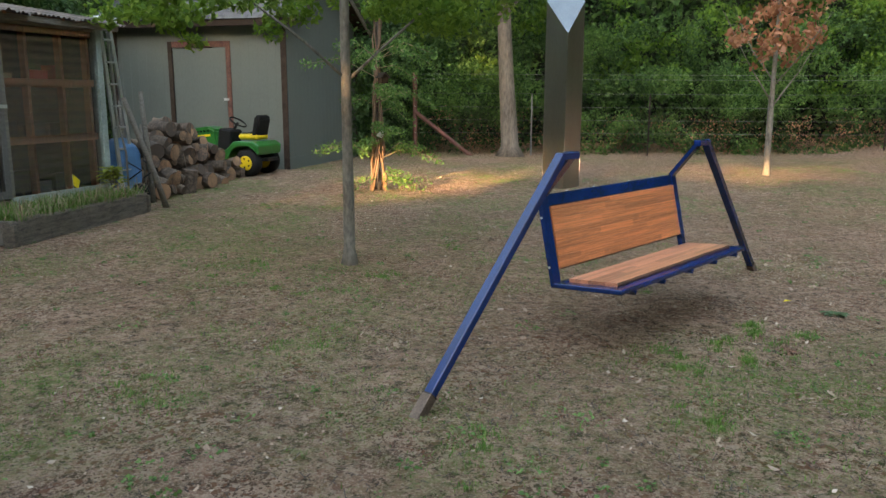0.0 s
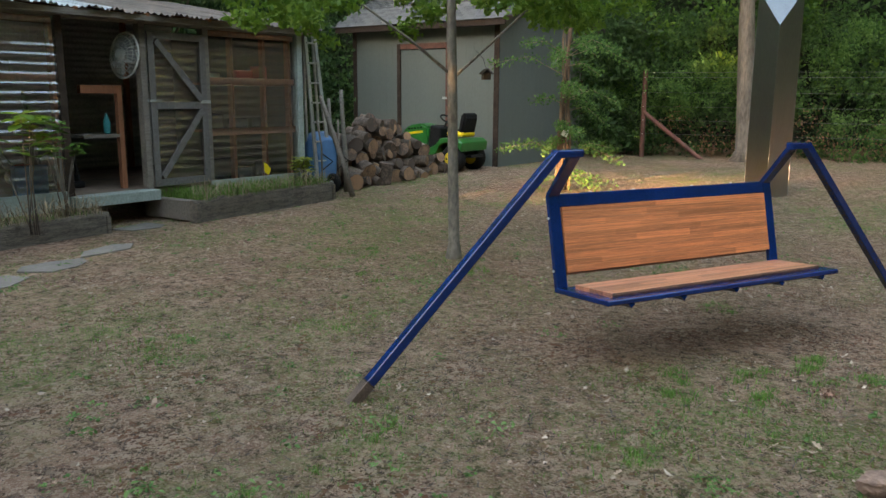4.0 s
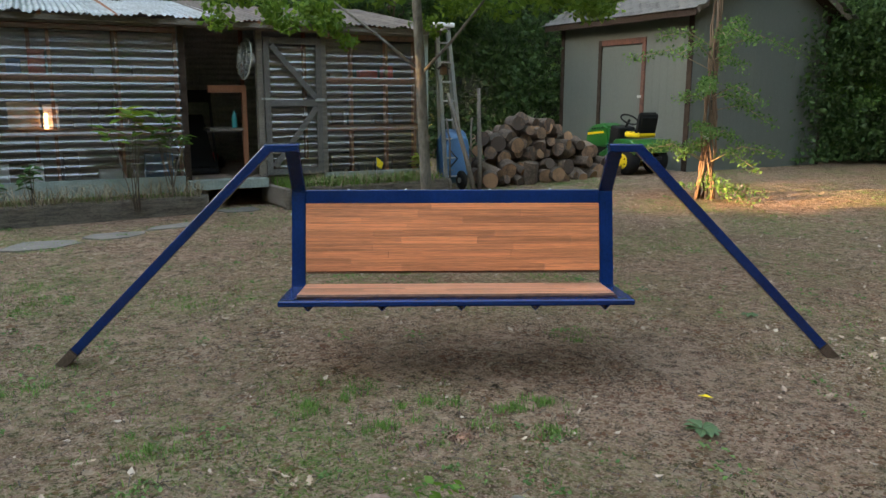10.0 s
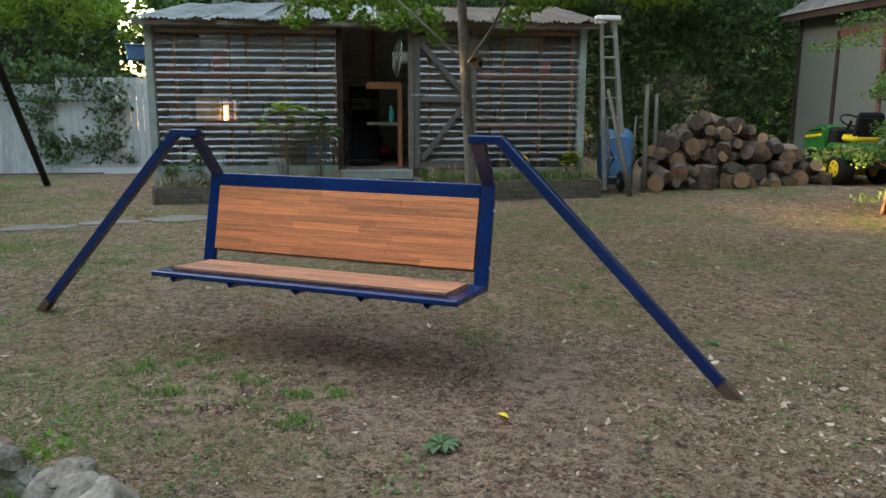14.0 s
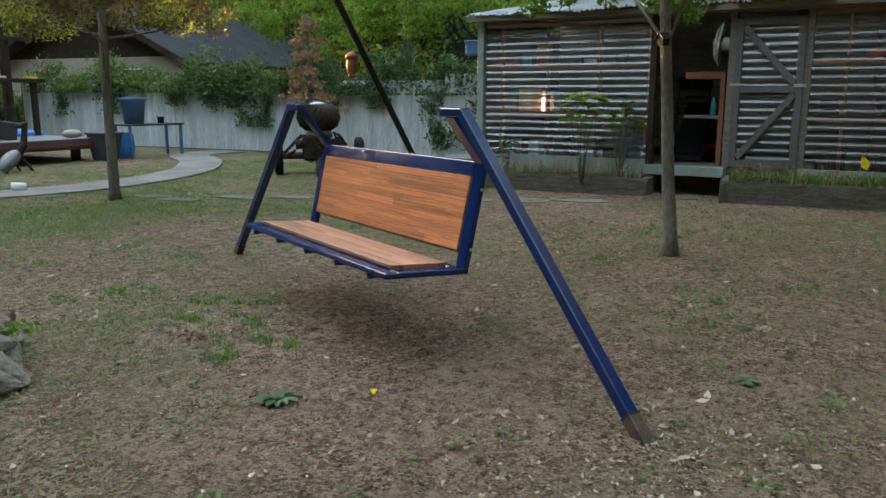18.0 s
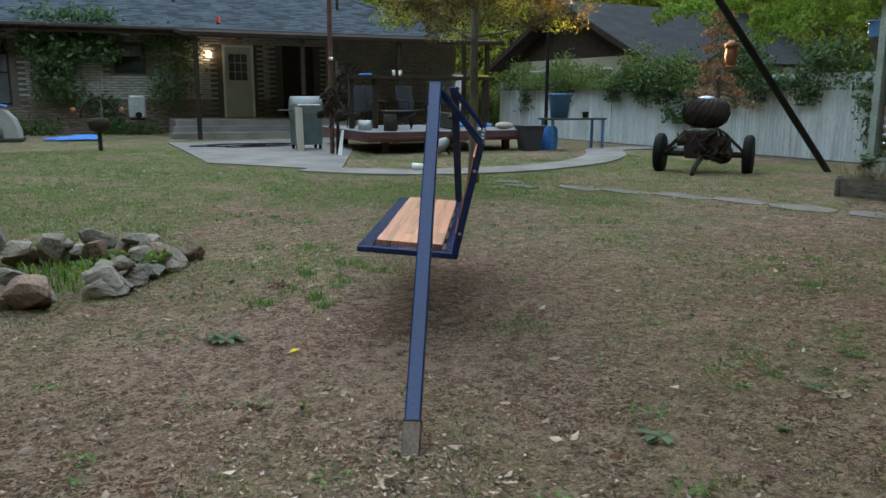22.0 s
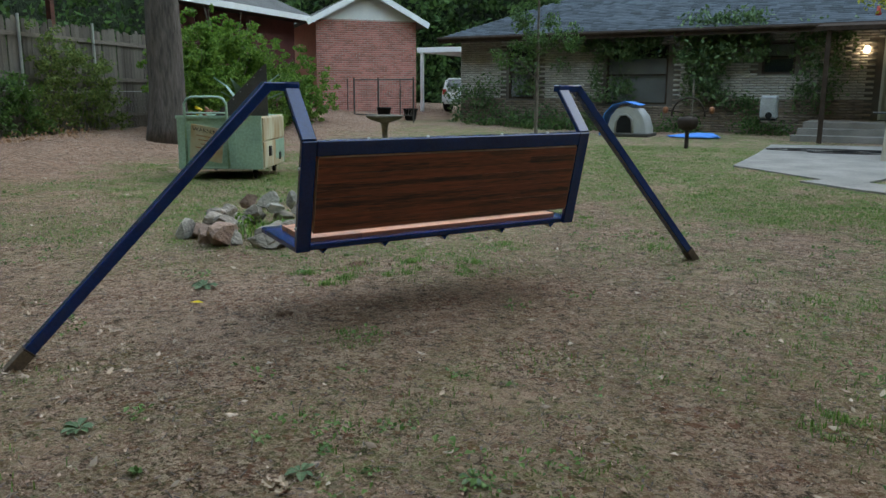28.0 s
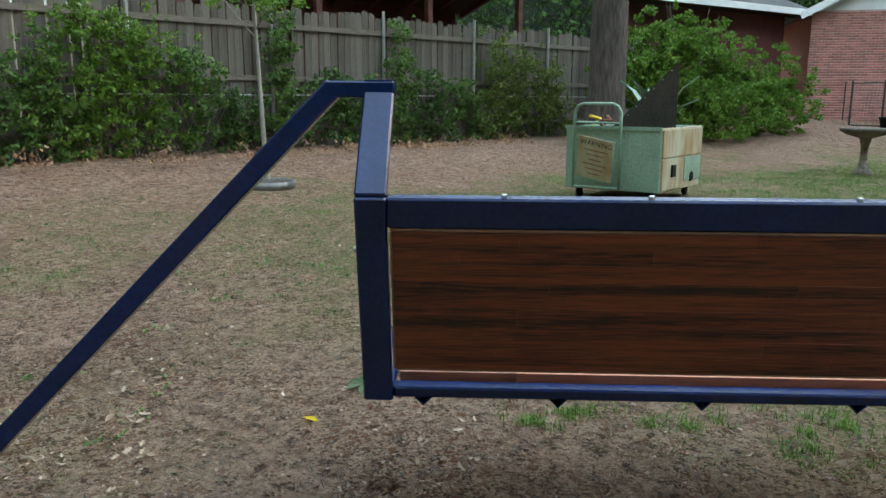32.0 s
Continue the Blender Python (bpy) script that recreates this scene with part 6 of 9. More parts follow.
def planter(m, L, D, h, seed, label, grassy):
    p = thing("raised_bed", m, label, "planter")
    fs = bmesh.new()
    cols = []
    nn = int(L / 0.06)
    for i in range(nn + 1):
        x = L * i / nn
        e = [0.02 * noise.noise((x * 3, seed, k)) + 0.012 * noise.noise((x * 11, seed, k + 9)) for k in range(4)]
        cols.append([fs.verts.new(q) for q in ((x, e[0], -0.06), (x, e[1] * 1.3, h * 0.35), (x, e[1] - 0.006, h * 0.5), (x, e[2], h * 0.9 + e[3]), (x, 0.02 + e[2], h + e[3]), (x, 0.09, h + e[3]), (x, 0.09, -0.06))])
    for a, b in zip(cols, cols[1:]):
        for k in range(6):
            fs.faces.new((a[k], b[k], b[k + 1], a[k + 1]))
    fs.faces.new(cols[0])
    fs.faces.new(cols[-1][::-1])
    bmesh.ops.recalc_face_normals(fs, faces=fs.faces)
    part("front_sleeper", fs, ROTTEN, p, "rough rotting grey sleeper")
    part("end_sleeper", boxm(0.09, D - 0.1, h, T(0.045, D / 2 + 0.045, h / 2), 0.012), TIMBER, p)
    part("end_sleeper", boxm(0.09, D - 0.1, h, T(L - 0.045, D / 2 + 0.045, h / 2), 0.012), TIMBER, p)
    for x in (0.03, L - 0.03):
        part("stake", boxm(0.05, 0.04, h - 0.03, T(x, -0.022, h / 2 - 0.02), 0.006), ROTTEN, p)
    bm = bmesh.new()
    g = [[bm.verts.new((0.09 + (L - 0.18) * i / 20, 0.09 + (D - 0.09) * j / 5, h - 0.05 + 0.03 * noise.noise((i * 0.7 + seed, j * 0.7, 0)))) for i in range(21)] for j in range(6)]
    for j in range(5):
        for i in range(20):
            bm.faces.new((g[j][i], g[j][i + 1], g[j + 1][i + 1], g[j + 1][i]))
    part("bed_soil", bm, mat("bed_soil", (0.10, 0.07, 0.05), 0.95, 0, 0.4, 8, 50, 0.5), p)
    rng = np.random.default_rng(seed)
    n = 5200 if grassy else 700
    q = np.stack((rng.uniform(0.1, L - 0.1, n), rng.uniform(0.0, D * 0.9, n), np.full(n, h - 0.03)), 1)
    blades("bed_grass", q, 0.15 if grassy else 0.10, L_GRASS, p, rng, lean=1.2, width=0.0035)
    n = 620 if not grassy else 320
    q = np.stack((rng.uniform(0.05, L - 0.05, n), rng.uniform(-0.03, 0.20, n), np.full(n, h - 0.01)), 1)
    ob = blades("dry_stalk", q, 0.26, STRAW, p, rng, lean=2.2, width=0.0035)
    return p


def strewn(name, p, length, width, material, rng, label, category):
    """Straws and stems lying flat on the ground."""
    n = len(p)
    az = rng.random(n) * 6.283
    d = np.stack((np.cos(az), np.sin(az), rng.normal(0, 0.12, n)), 1) * (length * (0.4 + 1.0 * rng.random(n)))[:, None] * 0.5
    w = np.stack((-np.sin(az), np.cos(az), np.zeros(n)), 1) * width * 0.5
    v = np.stack((p - d - w, p - d + w, p + d + w, p + d - w), 1).reshape(-1, 3)
    i = np.arange(n) * 4
    ob = raw_mesh(name, v, np.stack((i, i + 1, i + 2, i + 3), 1), material)
    return tagged(ob, label, category, kind="stuff")


def blades(name, roots, length, material, parent, rng, lean=0.5, width=0.010, kind="stuff"):
    """Grass blades: narrow tapering bent strips rising from the roots."""
    n = len(roots)
    az = rng.random(n) * 2 * np.pi
    ln = length * (0.5 + rng.random(n))
    le = lean * rng.random(n)
    d = np.stack((np.cos(az), np.sin(az), np.zeros(n)), 1)
    s = np.stack((-np.sin(az), np.cos(az), np.zeros(n)), 1) * (width * (0.6 + 0.8 * rng.random(n)))[:, None]
    z = np.array((0, 0, 1.0))
    mid = roots + d * (ln * le * 0.35)[:, None] + z * (ln * 0.6)[:, None]
    tip = roots + d * (ln * le)[:, None] + z * (ln * np.clip(1 - le * 0.45, 0.15, 1))[:, None]
    v = np.stack((roots - s, roots + s, mid + s * 0.7, mid - s * 0.7, tip), 1).reshape(-1, 3)
    i = np.arange(n) * 5
    f = np.concatenate((np.stack((i, i + 1, i + 2), 1), np.stack((i, i + 2, i + 3), 1), np.stack((i + 3, i + 2, i + 4), 1)))
    return raw_mesh(name, v, f, material, parent, kind)


planter(axes(-4.66, 8.28, 0.140, 0.990, 0.02), 2.70, 0.95, 0.26, 3, "weathered timber raised bed full of long green grass", True)
planter(axes(-5.60, 4.70, 0.175, 0.985, -0.05), 2.72, 0.75, 0.28, 4, "weathered timber raised bed with dry stalks", False)


def leafy_plant(x, y, z, h, stems, label, seed, size=0.16, leaf=L_LIGHT):
    p = thing("garden_plant", (x, y, z), label, "plant")
    rng = random.Random(seed)
    for k in range(stems):
        az = rng.uniform(0, 6.28)
        r = rng.uniform(0.12, 0.42) * h * 0.5
        hh = h * rng.uniform(0.65, 1.0)
        tip = Vector((math.cos(az) * r, math.sin(az) * r, hh))
        st = part("stem", pipem([(0.02 * k, 0.01 * k, -0.05), tip * 0.5 + Vector((0.02, 0, 0.06)), tip], [0.008, 0.006, 0.004], 6), BARK, p)
        n = rng.randint(6, 9)
        for j in range(n):
            a = az + 6.28 * j / n + rng.uniform(-0.3, 0.3)
            q = tip - Vector((0, 0, 0.05 * (j % 3)))
            e = q + Vector((math.cos(a), math.sin(a), rng.uniform(-0.35, 0.25))) * size * rng.uniform(0.8, 1.3)
            s = Vector((-math.sin(a), math.cos(a), 0)) * size * 0.36
            bm = bmesh.new()
            mid = q.lerp(e, 0.45) + Vector((0, 0, 0.02))
            b = [bm.verts.new(v) for v in (q, mid - s * 0.9, mid.lerp(e, 0.5) - s * 0.6, e, mid.lerp(e, 0.5) + s * 0.6, mid + s * 0.9)]
            c = bm.verts.new(mid - Vector((0, 0, 0.02)))
            for i in range(6):
                bm.faces.new((b[i], b[(i + 1) % 6], c))
            part("leaf", bm, leaf, st)
    return p


leafy_plant(-5.30, 6.45, 0.15, 1.30, 6, "broad-leaved green plant in the raised bed", 3, 0.22, L_OAK)
leafy_plant(-5.38, 6.95, 0.15, 1.25, 8, "thin green shrub in the raised bed", 8, 0.12, L_LIGHT)
leafy_plant(-5.55, 5.35, 0.15, 0.55, 4, "small green plant in the raised bed", 12, 0.13, L_MID)
leafy_plant(-5.75, 4.95, 0.10, 0.45, 4, "grassy green weed at the bed's corner", 14, 0.13, L_MID)
leafy_plant(-4.62, 10.62, 0.2, 0.46, 9, "bright yellow-green weed in the raised bed", 15, 0.12, L_YELLOW)


def marker_flag():
    f = thing("marker_flag", (-4.78, 9.90, 0.2), "small yellow marker flag on a wire stake", "flag")
    part("stake", rodm((0, 0, -0.05), (0, 0, 0.43), 0.003, None, 6), ALU, f)
    bm = bmesh.new()
    v = [bm.verts.new(p) for p in ((0, 0, 0.43), (0.02, 0.045, 0.40), (0.05, 0.09, 0.34), (0.03, 0.07, 0.25), (0.01, 0.03, 0.27), (0, 0, 0.30))]
    bm.faces.new(v)
    part("flag_cloth", bm, YELLOW, f)


marker_flag()


def ladder():
    l = thing("step_ladder", axes(-4.90, 11.13, 0.2, 0.98, 0.04), "tall folded aluminium step ladder with paint-splashed top", "ladder")
    H = 2.55
    for s in (-1, 1):
        part("side_rail", barm((0.16 + s * 0.17 + 0.20, -0.10, 0), (0.16 + s * 0.10, 0.0, H), 0.03, 0.065, (1, 0, 0), 0.003), ALU, l)
        part("rear_rail", barm((0.16 + s * 0.16 + 0.22, 0.14, 0), (0.16 + s * 0.10, 0.03, H), 0.025, 0.045, (1, 0, 0), 0.003), ALU, l)
    for k in range(8):
        f = (k + 0.7) / 8.5
        x = 0.16 + 0.20 * (1 - f)
        w = 0.17 - 0.07 * f
        part("tread", boxm(2 * w, 0.08, 0.025, T(x, -0.10 * (1 - f), f * H), 0.003), ALU, l)
    part("top_cap", boxm(0.36, 0.18, 0.07, T(0.16, 0.0, H + 0.03), 0.012), ENAMELW, l, "white splashed top cap")


ladder()


def wheelbarrow():
    w = thing("wheelbarrow", axes(-4.70, 11.50, 0.25, 0.97, 0.02) @ Matrix.Diagonal((0.86, 0.86, 0.86, 1)), "blue plastic wheelbarrow standing on its nose", "wheelbarrow")
    bm = bmesh.new()
    rings = []
    for i, (d, sx, sz) in enumerate(((0.0, 0.22, 0.36), (0.05, 0.25, 0.41), (0.18, 0.31, 0.48), (0.26, 0.34, 0.52), (0.25, 0.31, 0.49), (0.08, 0.23, 0.39))):
        rings.append([bm.verts.new((math.copysign(abs(math.cos(a)) ** 0.55, math.cos(a)) * sx, d, 0.62 + math.copysign(abs(math.sin(a)) ** 0.55, math.sin(a)) * sz)) for a in [2 * math.pi * k / 24 for k in range(24)]])
    for a, b in zip(rings, rings[1:]):
        for k in range(24):
            bm.faces.new((a[k], a[(k + 1) % 24], b[(k + 1) % 24], b[k])).smooth = True
    bm.faces.new(rings[0][::-1])
    bm.faces.new(rings[-1])
    part("tray", bm, BLUE, w)
    for s in (-1, 1):
        part("handle", pipem([(s * 0.22, -0.06, 0.1), (s * 0.22, -0.06, 0.9), (s * 0.27, 0.0, 1.35)], 0.018, 8), TIMBER, w)
        part("leg", pipem([(s * 0.2, -0.05, 0.75), (s * 0.2, -0.32, 0.62), (s * 0.2, -0.05, 0.45)], 0.013, 8), BLACKMETAL, w)
    tyre = part("wheel", lathe([(0.06, -0.04), (0.15, -0.045), (0.18, -0.02), (0.18, 0.02), (0.15, 0.045), (0.06, 0.04)], 20, T(0, -0.12, 0.2) @ pose(0, 0, 0, 0, 90, 0)), BLACK, w)
    part("hub", rodm((-0.06, -0.12, 0.2), (0.06, -0.12, 0.2), 0.05, None, 12), ALU, tyre)


wheelbarrow()
for k, (x, y, az, ln, lean, r) in enumerate(((-4.20, 11.40, 204, 1.62, 0.31, 0.042), (-4.58, 11.86, 150, 1.64, 0.08, 0.04), (-5.2, 12.45, 150, 1.5, 0.05, 0.04))):
    p = thing("leaning_pole", (x, y, 0.02), "grey weathered branch leaning on the log pile", "pole", "poles by the log pile")
    d = Vector((math.cos(radians(az)) * lean, math.sin(radians(az)) * lean, 1)).normalized() * ln
    part("branch", pipem([(0, 0, -0.03), d * 0.35 + Vector((0.015, 0, 0)), d * 0.7, d], [r, r * 0.95, r * 0.85, r * 0.7], 8, 0.08), TIMBER, p)


def log(x, y, z, r, ln, m, seed, upright=False):
    """A sawn log with bark and pale ringed ends."""
    rng = random.Random(seed)
    l = thing("log", T(x, y, z) @ m, "sawn firewood log with rough bark and pale cut end", "log", "firewood logs in the pile")
    bm = bmesh.new()
    seg = 14
    prof = [1 + 0.07 * rng.uniform(-1, 1) for _ in range(seg)]
    rings = []
    for t in (-0.5, -0.2, 0.15, 0.5):
        rings.append([bm.verts.new((math.cos(2 * math.pi * k / seg) * r * prof[k] * (1 + 0.02 * rng.uniform(-1, 1)), t * ln, math.sin(2 * math.pi * k / seg) * r * prof[k])) for k in range(seg)])
    for a, b in zip(rings, rings[1:]):
        for k in range(seg):
            bm.faces.new((a[k], a[(k + 1) % seg], b[(k + 1) % seg], b[k])).smooth = True
    part("bark", bm, LOGBARK, l)
    for e in (-0.5, 0.5):
        bm = bmesh.new()
        c = bm.verts.new((0, e * ln * 1.004, 0))
        o = [bm.verts.new((math.cos(2 * math.pi * k / seg) * r * prof[k] * 0.97, e * ln, math.sin(2 * math.pi * k / seg) * r * prof[k] * 0.97)) for k in range(seg)]
        for k in range(seg):
            bm.faces.new((c, o[k], o[(k + 1) % seg]))
        bmesh.ops.recalc_face_normals(bm, faces=bm.faces)
        part("cut_end", bm, LOGEND, l, "sawn end grain")
    return l


def log_pile():
    rng = random.Random(12)
    A = axes(-4.55, 12.0, 0.10, 0.995)
    for lay, (n, z, s0, s1) in enumerate(((13, 0.13, 0.1, 3.1), (13, 0.33, 0.2, 2.9), (12, 0.53, 0.3, 2.6), (9, 0.72, 0.45, 2.2), (7, 0.90, 0.6, 1.8), (4, 1.06, 0.75, 1.45))):
        for k in range(n):
            s = s0 + (s1 - s0) * (k + 0.5 * rng.random()) / max(1, n - 1)
            r = rng.choice((0.075, 0.085, 0.095, 0.105, 0.12, 0.135))
            d = 0.10 + 0.06 * lay + rng.uniform(-0.10, 0.10)
            turn = rng.gauss(0, 28) + 62
            p = A @ Vector((s, d, z + rng.uniform(-0.04, 0.05)))
            log(p.x, p.y, p.z, r, rng.uniform(0.36, 0.5), pose(0, 0, 0, rng.uniform(-22, 24), 0, turn), 100 + lay * 20 + k)
            if lay < 4:
                p = A @ Vector((s + 0.1, d + 0.5, z + 0.05))
                log(p.x, p.y, p.z, r * 0.95, 0.45, pose(0, 0, 0, rng.uniform(-8, 12), 0, turn + rng.uniform(-20, 20)), 300 + lay * 20 + k)
    for k, (s, d, r, h) in enumerate(((0.9, -0.06, 0.13, 0.40), (1.45, -0.08, 0.13, 0.34), (2.6, 0.05, 0.14, 0.30), (3.1, 0.0, 0.14, 0.24))):
        p = A @ Vector((s, d, h / 2 + 0.02))
        log(p.x, p.y, p.z, r, h, pose(0, 0, 0, 90 + 14 * math.sin(3 * k), 10 * math.cos(5 * k), 40 * k) if k not in (1, 2) else pose(0, 0, 0, 0, 0, 70), 500 + k)


log_pile()


def lawn_tractor():
    """Ride-on mower; local x forward, y to its left."""
    t = thing("lawn_tractor", T(-4.40, 15.64, gz(-4.5, 15.5)) @ pose(0, 0, 0, 0, 0, 164), "green and yellow ride-on lawn tractor with black seat", "lawn tractor")
    hood = extrude_outline([(0.28, 0.52), (0.34, 0.86), (0.50, 0.93), (0.85, 0.88), (1.02, 0.76), (1.06, 0.55), (1.0, 0.46), (0.4, 0.46)], 0.42)
    bmesh.ops.bevel(hood, geom=hood.edges[:], offset=0.04, segments=2, affect="EDGES")
    h = part("hood", hood, TGREEN, t, "bright green bonnet")
    for s in (-1, 1):
        part("side_stripe", barm((0.45, s * 0.213, 0.76), (0.98, s * 0.213, 0.70), 0.006, 0.045), TYELLOW, h)
        part("headlight", boxm(0.03, 0.11, 0.07, T(1.05, s * 0.11, 0.66), 0.01), ENAMELW, h)
        for k in range(5):
            part("vent_slot", boxm(0.05, 0.006, 0.03, T(0.5 + k * 0.08, s * 0.213, 0.84 - k * 0.008)), BLACK, h)
    part("dash", boxm(0.30, 0.40, 0.52, T(0.16, 0, 0.62) @ pose(0, 0, 0, 0, -8, 0), 0.03), BLACK, t, "black dashboard tower")
    col = part("steering_column", rodm((0.08, 0, 0.82), (-0.05, 0, 1.0), 0.025, None, 8), BLACK, t)
    ring = [Vector((math.cos(a) * 0.17, math.sin(a) * 0.17, 0)) for a in [2 * math.pi * k / 18 for k in range(19)]]
    m = T(-0.05, 0, 1.01) @ pose(0, 0, 0, 0, -32, 0)
    part("steering_wheel", pipem([m @ p for p in ring], 0.016, 6), BLACK, col)
    fender = extrude_outline([(-0.72, 0.40), (-0.74, 0.58), (-0.62, 0.66), (-0.2, 0.66), (-0.05, 0.52), (0.3, 0.36), (0.3, 0.30), (-0.05, 0.32), (-0.16, 0.50), (-0.3, 0.57), (-0.5, 0.57), (-0.62, 0.50)], 0.86)
    bmesh.ops.bevel(fender, geom=fender.edges[:], offset=0.015, segments=1, affect="EDGES")
    part("fender_deck", fender, TGREEN, t)
    part("chassis", slabm(-0.6, 0.98, -0.17, 0.17, 0.28, 0.48, 0.02), BLACK, t)
    seat = part("seat", boxm(0.42, 0.44, 0.11, T(-0.38, 0, 0.74), 0.035), TYELLOW, t, "black seat with yellow base")
    back = extrude_outline([(-0.58, 0.74), (-0.66, 1.08), (-0.62, 1.16), (-0.54, 1.14), (-0.46, 0.80), (-0.22, 0.82), (-0.2, 0.76)], 0.42)
    bmesh.ops.bevel(back, geom=back.edges[:], offset=0.03, segments=2, affect="EDGES")
    part("seat_cushion", back, BLACK, seat)
    part("mower_deck", boxm(0.72, 1.02, 0.14, T(0.16, 0, 0.19), 0.05), TYELLOW, t, "yellow mowing deck")
    for x, r, wd, s0 in ((-0.46, 0.255, 0.24, 0.33), (0.80, 0.19, 0.15, 0.32)):
        for s in (-1, 1):
            y = s * s0
            prof = [(r * 0.52, -wd / 2), (r * 0.88, -wd / 2), (r, -wd * 0.3), (r, wd * 0.3), (r * 0.88, wd / 2), (r * 0.52, wd / 2)]
            wm = T(x, y, r) @ pose(0, 0, 0, 90, 0, 0)
            tyre = part("wheel", lathe(prof, 22, wm), BLACK, t)
            part("rim", lathe([(r * 0.2, -wd * 0.51), (r * 0.46, -wd * 0.515), (r * 0.54, -wd * 0.53), (r * 0.54, wd * 0.53), (r * 0.46, wd * 0.515), (r * 0.2, wd * 0.51)], 18, wm), TYELLOW, tyre)
            for k in range(5):
                a = 2 * math.pi * k / 5
                # solid black plugs paint the darkness of the holes
                part("rim_hole", rodm((x + math.cos(a) * r * 0.33, y + s * wd * 0.46, r + math.sin(a) * r * 0.33), (x + math.cos(a) * r * 0.33, y + s * wd * 0.53, r + math.sin(a) * r * 0.33), r * 0.075, None, 8), BLACK, tyre)
    part("hitch_plate", slabm(-0.80, -0.66, -0.2, 0.2, 0.28, 0.34), BLACKMETAL, t)


lawn_tractor()


# an unlit black lantern, built as a tiny house with a pitched roof
def tree_lantern():
    b = thing("tree_lantern", T(-0.61, 7.54, 0.70) @ Matrix.Diagonal((0.62, 0.62, 0.62, 1)), "small black house-shaped lantern hung in the young oak", "bird house")
    z = 1.63
    m = pose(0, 0, 0, 0, 0, 40)
    part("hanger", pipem([(0, 0, z + 0.15), (-0.06, 0.03, z + 0.30), (-0.20, 0.10, z + 0.42)], 0.004, 5), BLACKMETAL, b)
    body = part("body", extrude_outline([(-0.055, 0), (0.055, 0), (0.055, 0.09), (0, 0.14), (-0.055, 0.09)], 0.10, T(0, 0, z) @ m), BLACK, b)
    for y in (-0.052, 0.052):
        part("front_panel", boxm(0.085, 0.003, 0.07, T(0, 0, z) @ m @ T(0, y, 0.045)), BLACK, body)
        part("lantern_window", boxm(0.030, 0.004, 0.045, T(0, 0, z) @ m @ T(0, y * 1.04, 0.05), 0.001), BLACK, body)
    for s in (-1, 1):
        part("roof_board", boxm(0.115, 0.15, 0.010, T(0, 0, z) @ m @ T(s * 0.042, 0, 0.118) @ pose(0, 0, 0, 0, s * 42, 0)), BLACKMETAL, b)


tree_lantern()


VINEBARK = mat("shaggy_vine_bark", (0.17, 0.105, 0.068), 0.95, 0, 0.5, 5, 30, 0.8, stretch=(1, 1, 0.2), bdist=0.02)


def vine_post():
    p = thing("vine", (-1.34, 13.32, gz(-1.3, 13.3)), "tangled woody vine climbing a dark post, sparse feathery leaves", "vine")
    part("post", rodm((0, 0.03, -0.1), (0, 0.03, 3.6), 0.028, 0.022, 8), BARK_DARK, p)
    rng = random.Random(8)
    for k in range(13):
        a0 = rng.uniform(0, 6.28)
        tw = rng.uniform(3, 10) * rng.choice((-1, 1))
        pts = []
        for i in range(15):
            f = i / 14
            r = 0.03 + 0.07 * (1 - f) ** 3 + 0.05 * rng.random()
            pts.append((math.cos(a0 + tw * f) * r, math.sin(a0 + tw * f) * r, -0.05 + f * 3.5))
        part("vine_stem", pipem(pts, [0.017 - 0.010 * i / 14 for i in range(15)], 6), VINEBARK, p)
    cs, rs = [], []
    for k in range(30):
        z = rng.uniform(0.4, 3.4)
        az = rng.uniform(0, 6.28)
        ln = rng.uniform(0.4, 1.25)
        a = Vector((0, 0, z))
        e = a + Vector((math.cos(az) * ln, math.sin(az) * ln, rng.uniform(-0.25, 0.2)))
        m = a.lerp(e, 0.5) + Vector((0, 0, 0.18 * ln))
        part("runner", pipem([a, m, e], [0.008, 0.006, 0.003], 5), STRAW, p)
        for j in range(7):
            f = 0.35 + 0.65 * j / 6
            q = a.lerp(m, f * 2) if f < 0.5 else m.lerp(e, f * 2 - 1)
            cs.append(tuple(q))
            rs.append(0.13)
    leaf_cloud("foliage", cs, rs, 5200, 0.050, L_LEAFY, p, 5, 0.4, 0.8, 0.1)
    leaf_cloud("foot_foliage", [(0.35, -0.1, 0.15), (0.6, 0.1, 0.12), (-0.25, -0.2, 0.15), (0.3, -0.3, 0.3)], [0.3, 0.3, 0.25, 0.25], 420, 0.05, L_LEAFY, p, 6, 0.4, 0.6, 0.1)
    part("tag", boxm(0.10, 0.004, 0.12, T(0.06, -0.16, 0.95) @ pose(0, 0, 0, 0, 25, 20)), ENAMELW, p, "pale paper plant tag")


vine_post()


